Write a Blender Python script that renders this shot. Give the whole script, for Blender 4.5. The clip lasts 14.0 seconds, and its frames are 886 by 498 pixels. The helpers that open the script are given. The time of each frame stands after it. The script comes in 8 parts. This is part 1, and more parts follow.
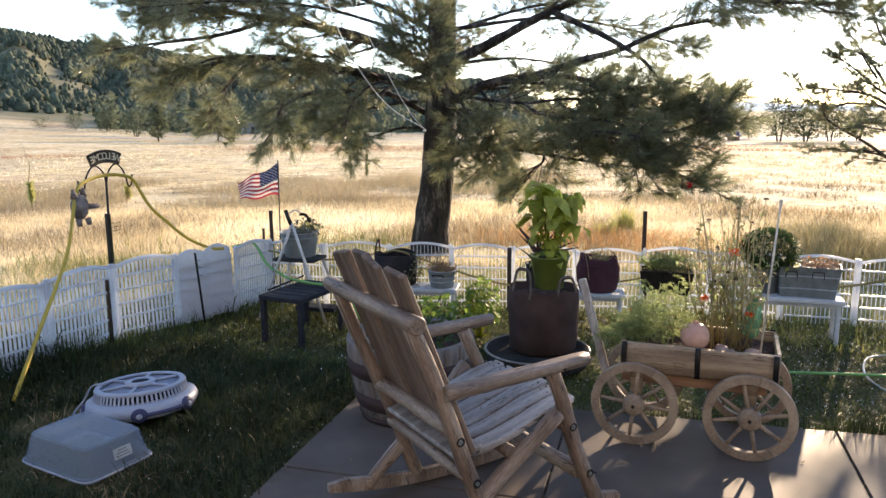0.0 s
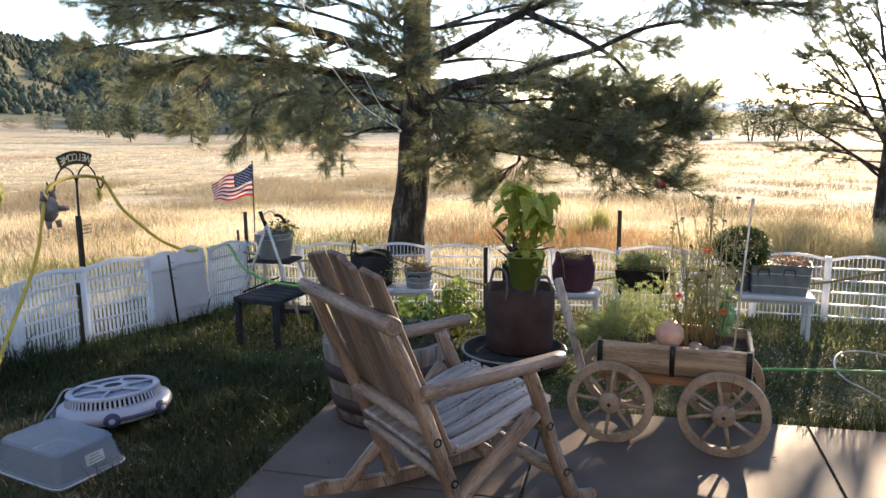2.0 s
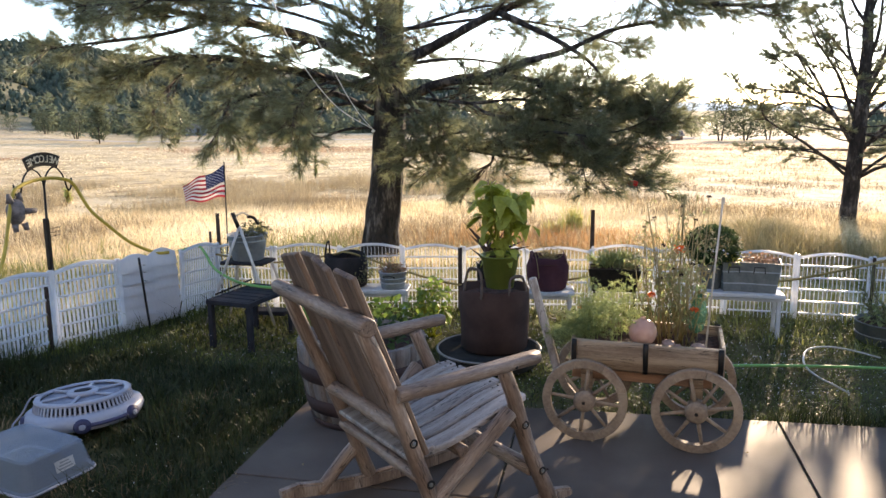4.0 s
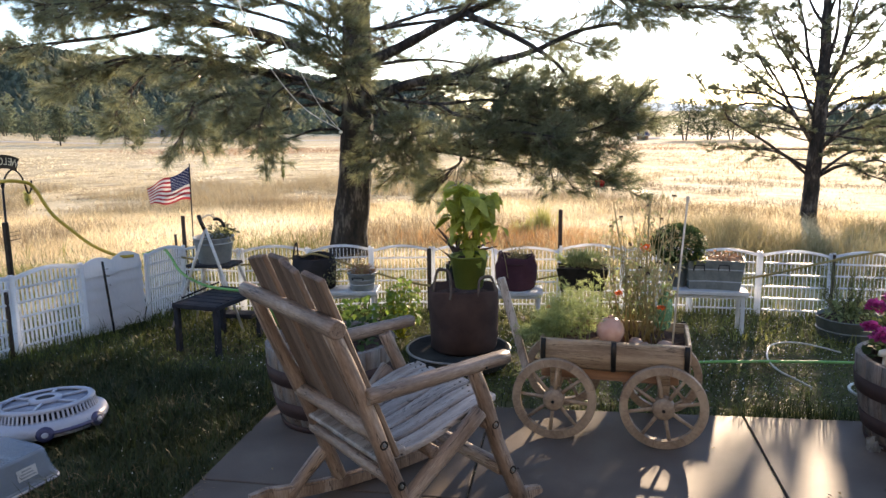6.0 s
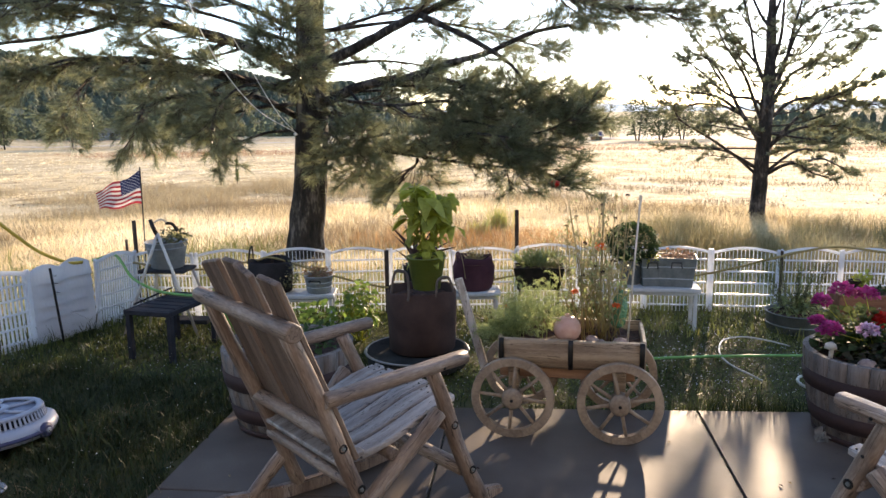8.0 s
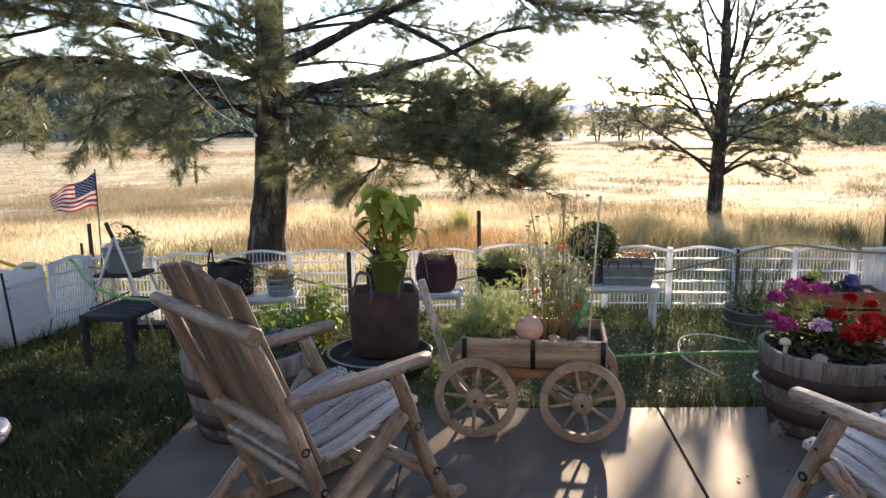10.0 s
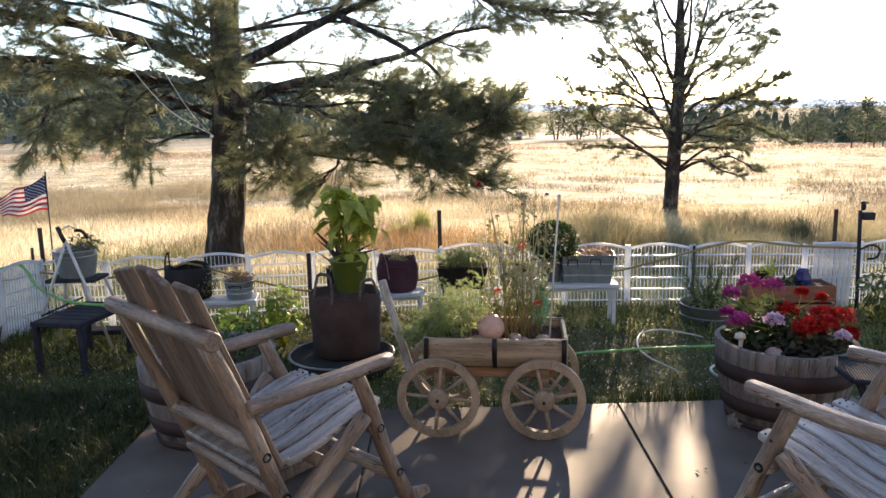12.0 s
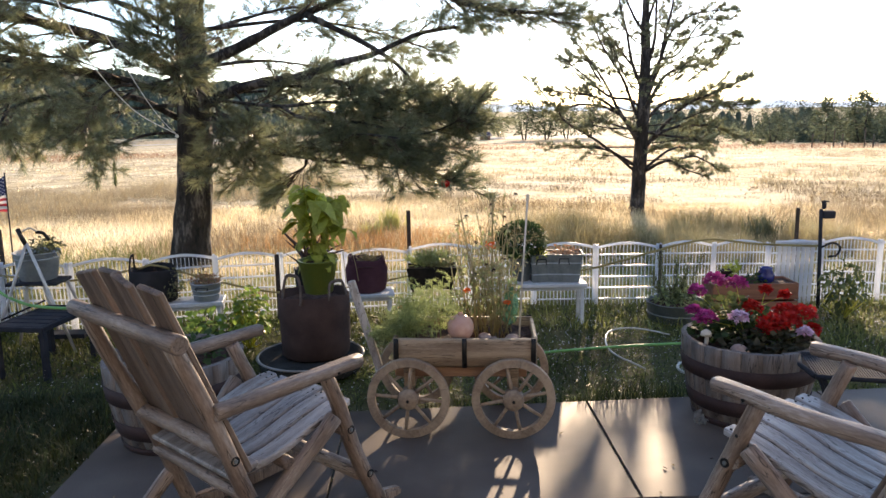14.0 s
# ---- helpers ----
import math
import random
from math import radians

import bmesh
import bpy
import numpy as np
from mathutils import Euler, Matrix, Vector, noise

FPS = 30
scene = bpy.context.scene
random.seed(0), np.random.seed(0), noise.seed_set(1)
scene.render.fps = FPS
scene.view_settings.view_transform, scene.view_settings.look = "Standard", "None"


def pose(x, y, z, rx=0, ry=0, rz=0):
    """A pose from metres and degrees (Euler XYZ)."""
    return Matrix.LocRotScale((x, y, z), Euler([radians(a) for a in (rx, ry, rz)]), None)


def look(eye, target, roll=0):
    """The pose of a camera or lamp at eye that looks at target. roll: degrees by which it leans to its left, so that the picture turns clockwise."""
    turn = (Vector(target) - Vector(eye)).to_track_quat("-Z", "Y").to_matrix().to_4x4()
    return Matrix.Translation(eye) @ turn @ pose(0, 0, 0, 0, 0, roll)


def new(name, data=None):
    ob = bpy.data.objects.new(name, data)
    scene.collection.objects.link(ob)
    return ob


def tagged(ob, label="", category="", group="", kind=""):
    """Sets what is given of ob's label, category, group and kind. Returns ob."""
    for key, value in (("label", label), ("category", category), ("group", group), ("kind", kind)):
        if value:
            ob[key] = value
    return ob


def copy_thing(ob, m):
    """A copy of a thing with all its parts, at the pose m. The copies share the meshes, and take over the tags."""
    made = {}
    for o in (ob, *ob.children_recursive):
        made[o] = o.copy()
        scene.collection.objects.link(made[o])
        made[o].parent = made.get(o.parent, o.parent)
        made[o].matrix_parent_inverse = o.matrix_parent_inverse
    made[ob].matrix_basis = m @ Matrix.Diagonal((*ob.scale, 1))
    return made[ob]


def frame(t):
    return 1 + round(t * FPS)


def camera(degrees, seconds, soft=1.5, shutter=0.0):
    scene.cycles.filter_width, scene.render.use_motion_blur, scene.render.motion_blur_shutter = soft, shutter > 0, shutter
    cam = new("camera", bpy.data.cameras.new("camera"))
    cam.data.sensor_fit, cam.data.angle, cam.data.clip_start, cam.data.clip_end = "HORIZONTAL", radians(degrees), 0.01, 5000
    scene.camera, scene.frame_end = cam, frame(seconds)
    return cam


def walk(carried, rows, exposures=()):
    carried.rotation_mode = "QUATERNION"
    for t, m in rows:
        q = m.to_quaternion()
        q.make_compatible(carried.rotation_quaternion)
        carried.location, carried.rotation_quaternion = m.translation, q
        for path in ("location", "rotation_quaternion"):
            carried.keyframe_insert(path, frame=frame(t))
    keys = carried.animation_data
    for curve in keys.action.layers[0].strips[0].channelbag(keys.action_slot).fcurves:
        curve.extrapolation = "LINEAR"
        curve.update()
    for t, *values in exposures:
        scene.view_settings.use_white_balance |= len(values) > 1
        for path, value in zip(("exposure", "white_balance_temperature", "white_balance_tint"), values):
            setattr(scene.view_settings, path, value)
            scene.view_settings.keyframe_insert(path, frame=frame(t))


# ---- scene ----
cam = camera(60.7, 14.0, soft=1.5)
PATH = [
    (0, (0.000, 0.000, 1.450), (-0.5429, 1.8906, 1.0885), -0.39),
    (0.5, (-0.001, 0.005, 1.449), (-0.5303, 1.8992, 1.0871), -0.37),
    (1, (0.002, 0.003, 1.451), (-0.5150, 1.9004, 1.0886), -0.43),
    (1.5, (0.001, 0.005, 1.450), (-0.5001, 1.9067, 1.0879), -0.41),
    (2, (0.001, 0.005, 1.450), (-0.4820, 1.9116, 1.0885), -0.45),
    (2.5, (0.000, 0.006, 1.449), (-0.4670, 1.9165, 1.0877), -0.45),
    (3, (0.001, 0.008, 1.449), (-0.4508, 1.9226, 1.0878), -0.49),
    (5.5, (0.001, 0.004, 1.450), (-0.3575, 1.9386, 1.0892), -0.56),
    (6, (0.002, 0.007, 1.450), (-0.3353, 1.9449, 1.0897), -0.62),
    (6.5, (0.004, 0.007, 1.451), (-0.3105, 1.9488, 1.0908), -0.72),
    (7, (0.004, 0.010, 1.450), (-0.2848, 1.9560, 1.0908), -0.76),
    (7.5, (0.004, 0.007, 1.449), (-0.2547, 1.9578, 1.0912), -0.84),
    (8, (0.005, 0.008, 1.449), (-0.2221, 1.9629, 1.0909), -0.83),
    (8.5, (0.006, 0.007, 1.450), (-0.1929, 1.9648, 1.0925), -0.77),
    (11, (0.009, 0.009, 1.451), (-0.0742, 1.9752, 1.0928), -0.95),
    (11.5, (0.008, 0.006, 1.452), (-0.0482, 1.9725, 1.0932), -1.01),
    (12, (0.011, 0.012, 1.452), (-0.0163, 1.9789, 1.0923), -1.02),
    (12.5, (0.011, 0.011, 1.452), (0.0110, 1.9787, 1.0922), -1.07),
    (13, (0.011, 0.013, 1.452), (0.0373, 1.9801, 1.0921), -1.04),
    (13.5, (0.009, 0.012, 1.453), (0.0542, 1.9784, 1.0924), -0.96),
    (14, (0.011, 0.014, 1.452), (0.0648, 1.9806, 1.0910), -0.92),
]
walk(cam, [(t, look(eye, target, roll)) for t, eye, target, roll in PATH], exposures=[(0.0, 1.92, 8200, 20), (14.0, 1.78, 8200, 20)])

# ---- daylight: low sun ahead, a little to the right ----
SUN_AZ, SUN_EL = 15.0, 12.8
world = bpy.data.worlds.new("sky")
scene.world = world
world.use_nodes = True
sky = world.node_tree.nodes.new("ShaderNodeTexSky")
sky.sky_type, sky.sun_disc = "NISHITA", False
sky.sun_elevation, sky.sun_rotation = radians(SUN_EL), radians(SUN_AZ)
sky.air_density, sky.dust_density, sky.ozone_density, sky.altitude = 1.0, 0.25, 3.0, 1800
world.node_tree.links.new(sky.outputs["Color"], world.node_tree.nodes["Background"].inputs["Color"])
world.node_tree.nodes["Background"].inputs["Strength"].default_value = 0.15
sun_data = bpy.data.lights.new("sun", "SUN")
sun_data.energy, sun_data.angle, sun_data.color = 3.0, radians(0.6), (1.0, 0.88, 0.70)
SUN_DIR = Vector((math.sin(radians(SUN_AZ)) * math.cos(radians(SUN_EL)), math.cos(radians(SUN_AZ)) * math.cos(radians(SUN_EL)), math.sin(radians(SUN_EL))))
new("sun", sun_data).matrix_world = look(SUN_DIR * 40, (0, 0, 0))


# ---- materials ----
def mat(name, a, b, scale=8.0, rough=0.7, metal=0.0, bump=0.2, fine=90.0, stretch=(1, 1, 1), through_light=0.0, per_piece=0.0, spec=0.4, island=0.0, bump_dist=0.01, coords="Object", c=None, passing=1.0, cracks=None):
    """Two colours mixed by broad and fine noise, with a little relief. per_piece / island: how far pieces differ in brightness; passing: how much more light a leaf lets through than it reflects; cracks: stretch of the fine dark drying checks."""
    m = bpy.data.materials.new(name)
    m.use_nodes = True
    nt = m.node_tree
    nd, ln = nt.nodes, nt.links
    bsdf = nd["Principled BSDF"]
    tc = nd.new("ShaderNodeTexCoord")
    mp = nd.new("ShaderNodeMapping")
    mp.inputs["Scale"].default_value = stretch
    ln.new(tc.outputs[coords], mp.inputs["Vector"])
    n1, n2 = nd.new("ShaderNodeTexNoise"), nd.new("ShaderNodeTexNoise")
    n1.inputs["Scale"].default_value, n1.inputs["Detail"].default_value = scale, 5.0
    n2.inputs["Scale"].default_value, n2.inputs["Detail"].default_value = fine, 4.0
    for n in (n1, n2):
        ln.new(mp.outputs["Vector"], n.inputs["Vector"])
    add = nd.new("ShaderNodeMath")
    add.operation = "MULTIPLY_ADD"
    ln.new(n2.outputs["Fac"], add.inputs[0])
    add.inputs[1].default_value = 0.45
    ln.new(n1.outputs["Fac"], add.inputs[2])
    ramp = nd.new("ShaderNodeValToRGB")
    ramp.color_ramp.elements[0].position, ramp.color_ramp.elements[1].position = 0.52, 0.92
    ramp.color_ramp.elements[0].color, ramp.color_ramp.elements[1].color = (*a, 1), (*b, 1)
    if c:
        e = ramp.color_ramp.elements.new(0.75)
        e.color = (*c, 1)
    ln.new(add.outputs[0], ramp.inputs["Fac"])
    colour = ramp.outputs["Color"]
    if cracks:
        cm, cn, cr, cx = nd.new("ShaderNodeMapping"), nd.new("ShaderNodeTexNoise"), nd.new("ShaderNodeValToRGB"), nd.new("ShaderNodeMix")
        cm.inputs["Scale"].default_value = cracks
        ln.new(tc.outputs[coords], cm.inputs["Vector"])
        ln.new(cm.outputs["Vector"], cn.inputs["Vector"])
        cn.inputs["Scale"].default_value, cn.inputs["Detail"].default_value, cn.inputs["Roughness"].default_value = 1.0, 3.0, 0.6
        el = cr.color_ramp.elements
        el[0].position, el[1].position = 0.488, 0.512
        el[0].color = el[1].color = (0, 0, 0, 1)
        el.new(0.5).color = (1, 1, 1, 1)
        ln.new(cn.outputs["Fac"], cr.inputs["Fac"])
        cx.data_type = "RGBA"
        ln.new(cr.outputs["Color"], cx.inputs["Factor"])
        ln.new(colour, cx.inputs["A"])
        cx.inputs["B"].default_value = (*[0.35 * k for k in a], 1)
        colour = cx.outputs["Result"]
    for amount, node, socket in ((per_piece, "ShaderNodeObjectInfo", "Random"), (island, "ShaderNodeNewGeometry", "Random Per Island")):
        if amount:
            src = nd.new(node)
            mul = nd.new("ShaderNodeMath")
            mul.operation = "MULTIPLY_ADD"
            ln.new(src.outputs[socket], mul.inputs[0])
            mul.inputs[1].default_value, mul.inputs[2].default_value = 2 * amount, 1 - amount
            hsv = nd.new("ShaderNodeHueSaturation")
            ln.new(colour, hsv.inputs["Color"])
            ln.new(mul.outputs[0], hsv.inputs["Value"])
            colour = hsv.outputs["Color"]
    ln.new(colour, bsdf.inputs["Base Color"])
    bsdf.inputs["Roughness"].default_value = rough
    bsdf.inputs["Metallic"].default_value = metal
    bsdf.inputs["Specular IOR Level"].default_value = spec
    if bump:
        bp = nd.new("ShaderNodeBump")
        bp.inputs["Strength"].default_value, bp.inputs["Distance"].default_value = bump, bump_dist
        ln.new(add.outputs[0], bp.inputs["Height"])
        ln.new(bp.outputs["Normal"], bsdf.inputs["Normal"])
    if through_light:
        tr, mx = nd.new("ShaderNodeBsdfTranslucent"), nd.new("ShaderNodeMixShader")
        lit = nd.new("ShaderNodeHueSaturation")
        lit.inputs["Value"].default_value = passing
        ln.new(colour, lit.inputs["Color"])
        ln.new(lit.outputs["Color"], tr.inputs["Color"])
        mx.inputs["Fac"].default_value = through_light
        ln.new(bsdf.outputs[0], mx.inputs[1])
        ln.new(tr.outputs[0], mx.inputs[2])
        ln.new(mx.outputs[0], nd["Material Output"].inputs["Surface"])
    return m


LOG = mat("peeled_log", (0.135, 0.088, 0.066), (0.42, 0.345, 0.295), 3.5, 0.5, fine=48, stretch=(3.5, 3.5, 0.7), bump=0.5, c=(0.27, 0.195, 0.15), bump_dist=0.004, per_piece=0.16, cracks=(22, 22, 1.6))
BOARD = mat("rough_board", (0.088, 0.054, 0.04), (0.235, 0.16, 0.115), 3, 0.6, fine=60, stretch=(6, 6, 0.7), bump=0.4, bump_dist=0.004, per_piece=0.16, cracks=(26, 26, 1.2))
SEATBOARD = mat("greyed_board", (0.17, 0.14, 0.125), (0.42, 0.385, 0.36), 4, 0.42, fine=60, stretch=(7, 0.8, 2), bump=0.4, bump_dist=0.004, per_piece=0.12, cracks=(30, 1.6, 8))
WAGON = mat("weathered_pine", (0.17, 0.108, 0.068), (0.43, 0.32, 0.22), 2.5, 0.65, fine=46, stretch=(0.9, 7, 12), bump=0.5, bump_dist=0.004, per_piece=0.1, cracks=(1.6, 20, 34))
WHEEL = mat("wheel_wood", (0.20, 0.138, 0.098), (0.40, 0.30, 0.215), 9, 0.65, fine=70, bump=0.3, bump_dist=0.003, per_piece=0.1)
STAVE = mat("barrel_oak", (0.115, 0.09, 0.078), (0.225, 0.185, 0.163), 5, 0.75, fine=50, stretch=(8, 8, 0.8), bump=0.5, bump_dist=0.004, per_piece=0.12, cracks=(24, 24, 1.4))
HOOP = mat("rusted_hoop", (0.03, 0.015, 0.014), (0.058, 0.03, 0.027), 9, 0.75, 0.0, fine=120, bump=0.2, bump_dist=0.002)
BLACK = mat("black_iron", (0.015, 0.014, 0.013), (0.035, 0.032, 0.03), 20, 0.45, 0.6, fine=150, bump=0.1, bump_dist=0.001)
DARKMETAL = mat("dark_paint", (0.02, 0.022, 0.027), (0.036, 0.038, 0.046), 12, 0.7, spec=0.1, fine=150, bump=0.1, bump_dist=0.001)
POSTMETAL = mat("dark_post", (0.026, 0.019, 0.017), (0.06, 0.04, 0.032), 14, 0.6, 0.2, fine=90, bump=0.2, bump_dist=0.002)
WHITE = mat("white_plastic", (0.68, 0.71, 0.75), (0.78, 0.80, 0.83), 4, 0.35, fine=40, bump=0.05, bump_dist=0.001, through_light=0.6, passing=1.15)
PANEL = mat("white_sheet", (0.66, 0.69, 0.73), (0.76, 0.78, 0.81), 3, 0.4, fine=40, bump=0.08, bump_dist=0.002, through_light=0.45)
BENCHWHITE = mat("bench_paint", (0.40, 0.43, 0.46), (0.56, 0.58, 0.60), 6, 0.5, fine=60, bump=0.15, bump_dist=0.002)
GALV = mat("galvanised", (0.115, 0.135, 0.135), (0.19, 0.215, 0.215), 14, 0.5, 0.2, fine=60, bump=0.12, bump_dist=0.001)
BAG = mat("brown_felt", (0.046, 0.028, 0.024), (0.085, 0.052, 0.044), 7, 0.95, fine=220, bump=0.3, bump_dist=0.002, spec=0.15)
PURPLE = mat("plum_felt", (0.055, 0.022, 0.032), (0.10, 0.045, 0.058), 7, 0.95, fine=220, bump=0.3, bump_dist=0.002, spec=0.15)
BLACKFELT = mat("black_felt", (0.016, 0.015, 0.016), (0.035, 0.032, 0.034), 7, 0.95, fine=220, bump=0.3, bump_dist=0.002, spec=0.15)
BAND = mat("pale_strap", (0.055, 0.038, 0.031), (0.13, 0.095, 0.078), 20, 0.8, fine=200, bump=0.1)
GREENPOT = mat("green_plastic", (0.125, 0.165, 0.035), (0.17, 0.21, 0.05), 5, 0.4, fine=70, bump=0.04, through_light=0.1)
DISH = mat("grey_dish", (0.025, 0.025, 0.023), (0.055, 0.054, 0.05), 9, 0.9, spec=0.1, fine=70, bump=0.15, bump_dist=0.002)
RIMCHROME = mat("pale_rim", (0.2, 0.19, 0.17), (0.34, 0.32, 0.29), 9, 0.4, 0.2, fine=70, bump=0.05)
SOIL = mat("potting_soil", (0.03, 0.017, 0.012), (0.11, 0.055, 0.04), 30, 0.95, fine=160, bump=0.9, bump_dist=0.012)
TERRA = mat("blush_ceramic", (0.52, 0.28, 0.22), (0.66, 0.42, 0.34), 8, 0.2, fine=30, bump=0.03)
STONE = mat("field_stone", (0.22, 0.14, 0.12), (0.40, 0.30, 0.26), 14, 0.8, fine=60, bump=0.4)
CONCRETE = mat("patio_concrete", (0.084, 0.067, 0.057), (0.162, 0.131, 0.111), 2.2, 0.55, fine=210, bump=0.2, bump_dist=0.002, per_piece=0.04, c=(0.122, 0.098, 0.084), spec=0.12)
JOINT = mat("dark_joint", (0.03, 0.025, 0.02), (0.07, 0.06, 0.045), 18, 0.95, fine=100, bump=0.4)
# Long grass, its green also darkened to hold the pine's shade.
SHADEDLONGGRASS = mat("shaded_long_grass", (0.028, 0.041, 0.016), (0.066, 0.088, 0.031), 1.6, 0.5, fine=9, bump=0, through_light=0.4, island=0.35, c=(0.04, 0.055, 0.021), spec=0.2, passing=1.25)
DEW = mat("dew_drops", (0.85, 0.86, 0.86), (0.95, 0.95, 0.95), 9, 0.05, fine=60, bump=0, through_light=0.5, spec=1.0)
LAWN = mat("lawn_blades", (0.06, 0.075, 0.02), (0.19, 0.225, 0.055), 1.6, 0.45, fine=9, bump=0, through_light=0.5, island=0.5, c=(0.108, 0.134, 0.035), spec=0.15, passing=1.5)
STRAW = mat("straw_blades", (0.50, 0.385, 0.215), (0.92, 0.84, 0.65), 0.35, 0.6, fine=3.0, bump=0, through_light=0.6, island=0.32, passing=1.2, c=(0.77, 0.645, 0.42))
MOWN = mat("mown_green", (0.16, 0.20, 0.05), (0.32, 0.33, 0.11), 0.9, 0.55, fine=6, bump=0, through_light=0.5, island=0.3)
WEEDS = mat("green_weeds", (0.10, 0.13, 0.03), (0.24, 0.24, 0.07), 0.9, 0.55, fine=6, bump=0, through_light=0.45, island=0.3)
BARK = mat("pine_bark", (0.009, 0.008, 0.007), (0.15, 0.13, 0.115), 8, 0.9, fine=38, stretch=(1.4, 1.4, 0.5), bump=1.0, bump_dist=0.03, c=(0.036, 0.029, 0.025))
TWIG = mat("twig_bark", (0.045, 0.032, 0.025), (0.12, 0.085, 0.062), 20, 0.9, fine=70, bump=0.4)
NEEDLE = mat("pine_needles", (0.095, 0.11, 0.064), (0.23, 0.245, 0.145), 1.2, 0.32, fine=8, bump=0, through_light=0.5, island=0.4, passing=1.5)
HILLGREEN = mat("pine_slope", (0.066, 0.083, 0.062), (0.125, 0.142, 0.094), 0.03, 0.85, fine=0.5, bump=0, through_light=0.2, island=0.28, spec=0.1)
FARGREEN = mat("far_foliage", (0.05, 0.066, 0.042), (0.11, 0.125, 0.08), 0.05, 0.8, fine=0.7, bump=0, through_light=0.5, island=0.5, spec=0.1, passing=1.6)
LEAF = mat("bright_leaf", (0.25, 0.28, 0.045), (0.46, 0.47, 0.11), 9, 0.5, fine=60, bump=0.1, through_light=0.55, island=0.2, passing=1.4)
DARKLEAF = mat("dark_leaf", (0.022, 0.046, 0.016), (0.058, 0.092, 0.032), 9, 0.6, spec=0.2, fine=60, bump=0.1, through_light=0.35, island=0.25, passing=2.0)
FEATHER = mat("feathery_green", (0.145, 0.19, 0.08), (0.30, 0.345, 0.155), 9, 0.5, fine=60, bump=0, through_light=0.5, island=0.25, passing=1.7)
DRYSTEM = mat("stalk", (0.24, 0.21, 0.10), (0.46, 0.40, 0.22), 9, 0.6, fine=60, bump=0.1, through_light=0.4, island=0.2)
GREYLEAF = mat("grey_leaf", (0.09, 0.10, 0.05), (0.20, 0.20, 0.11), 9, 0.6, fine=60, bump=0, through_light=0.3, island=0.25)
VEGLEAF = mat("garden_leaf", (0.10, 0.17, 0.03), (0.24, 0.34, 0.08), 9, 0.45, fine=60, bump=0.1, through_light=0.5, island=0.3, passing=1.5)
OLIVELEAF = mat("olive_leaf", (0.06, 0.08, 0.03), (0.15, 0.175, 0.07), 9, 0.6, spec=0.2, fine=60, bump=0.1, through_light=0.4, island=0.3, passing=1.4)
BROWNLEAF = mat("brown_leaf", (0.035, 0.034, 0.02), (0.10, 0.088, 0.052), 9, 0.6, spec=0.2, fine=60, bump=0.1, through_light=0.3, island=0.25)
SPIKE = mat("bronze_spike", (0.05, 0.03, 0.03), (0.13, 0.08, 0.07), 9, 0.4, fine=60, bump=0, through_light=0.2, island=0.2)
RED = mat("red_petal", (0.40, 0.008, 0.006), (0.64, 0.028, 0.02), 20, 0.5, fine=90, bump=0, through_light=0.4, island=0.2)
MAGENTA = mat("magenta_petal", (0.36, 0.022, 0.15), (0.56, 0.07, 0.30), 20, 0.5, fine=90, bump=0, through_light=0.4, island=0.2)
PALEPINK = mat("pale_pink_petal", (0.62, 0.32, 0.50), (0.82, 0.66, 0.76), 20, 0.5, fine=90, bump=0, through_light=0.4, island=0.2)
ORANGE = mat("orange_petal", (0.7, 0.10, 0.02), (0.85, 0.2, 0.05), 20, 0.5, fine=90, bump=0, through_light=0.4, island=0.2)
OLDHOSE = mat("dull_hose", (0.21, 0.165, 0.06), (0.32, 0.25, 0.10), 9, 0.5, fine=60, bump=0.05)
YHOSE = mat("yellow_hose", (0.38, 0.27, 0.035), (0.5, 0.37, 0.06), 9, 0.4, fine=60, bump=0.05)
GHOSE = mat("green_hose", (0.12, 0.36, 0.10), (0.2, 0.5, 0.16), 9, 0.35, fine=60, bump=0.05, through_light=0.15)
WHOSE = mat("pale_hose", (0.36, 0.38, 0.33), (0.52, 0.53, 0.47), 9, 0.3, fine=60, bump=0.05)
FANWHITE = mat("fan_plastic", (0.29, 0.325, 0.41), (0.37, 0.405, 0.48), 5, 0.4, fine=40, bump=0.04)
FANBLUE = mat("navy_plastic", (0.03, 0.035, 0.09), (0.06, 0.065, 0.14), 8, 0.45, fine=60, bump=0.04)
STAKEWHITE = mat("stake_paint", (0.42, 0.38, 0.31), (0.6, 0.56, 0.48), 20, 0.6, fine=60, bump=0.1)
BRICKRED = mat("cedar_crate", (0.17, 0.062, 0.036), (0.28, 0.12, 0.066), 5, 0.6, fine=40, stretch=(0.8, 8, 8), bump=0.4, bump_dist=0.003)
COBALT = mat("cobalt_glaze", (0.012, 0.02, 0.11), (0.03, 0.04, 0.2), 8, 0.15, fine=60, bump=0.02)
GREYFUR = mat("grey_resin", (0.085, 0.07, 0.068), (0.22, 0.19, 0.182), 18, 0.7, fine=70, bump=0.4)
ROPE = mat("pale_cord", (0.5, 0.48, 0.42), (0.7, 0.67, 0.6), 30, 0.7, fine=90, bump=0.1)
CREAM = mat("cutout_letters", (0.62, 0.55, 0.4), (0.72, 0.65, 0.5), 30, 0.6, fine=90, bump=0)
FLAGRED = mat("flag_red", (0.32, 0.03, 0.045), (0.42, 0.05, 0.065), 20, 0.8, fine=150, bump=0.05, through_light=0.35)
FLAGWHITE = mat("flag_white", (0.62, 0.6, 0.58), (0.74, 0.72, 0.7), 20, 0.8, fine=150, bump=0.05, through_light=0.35)
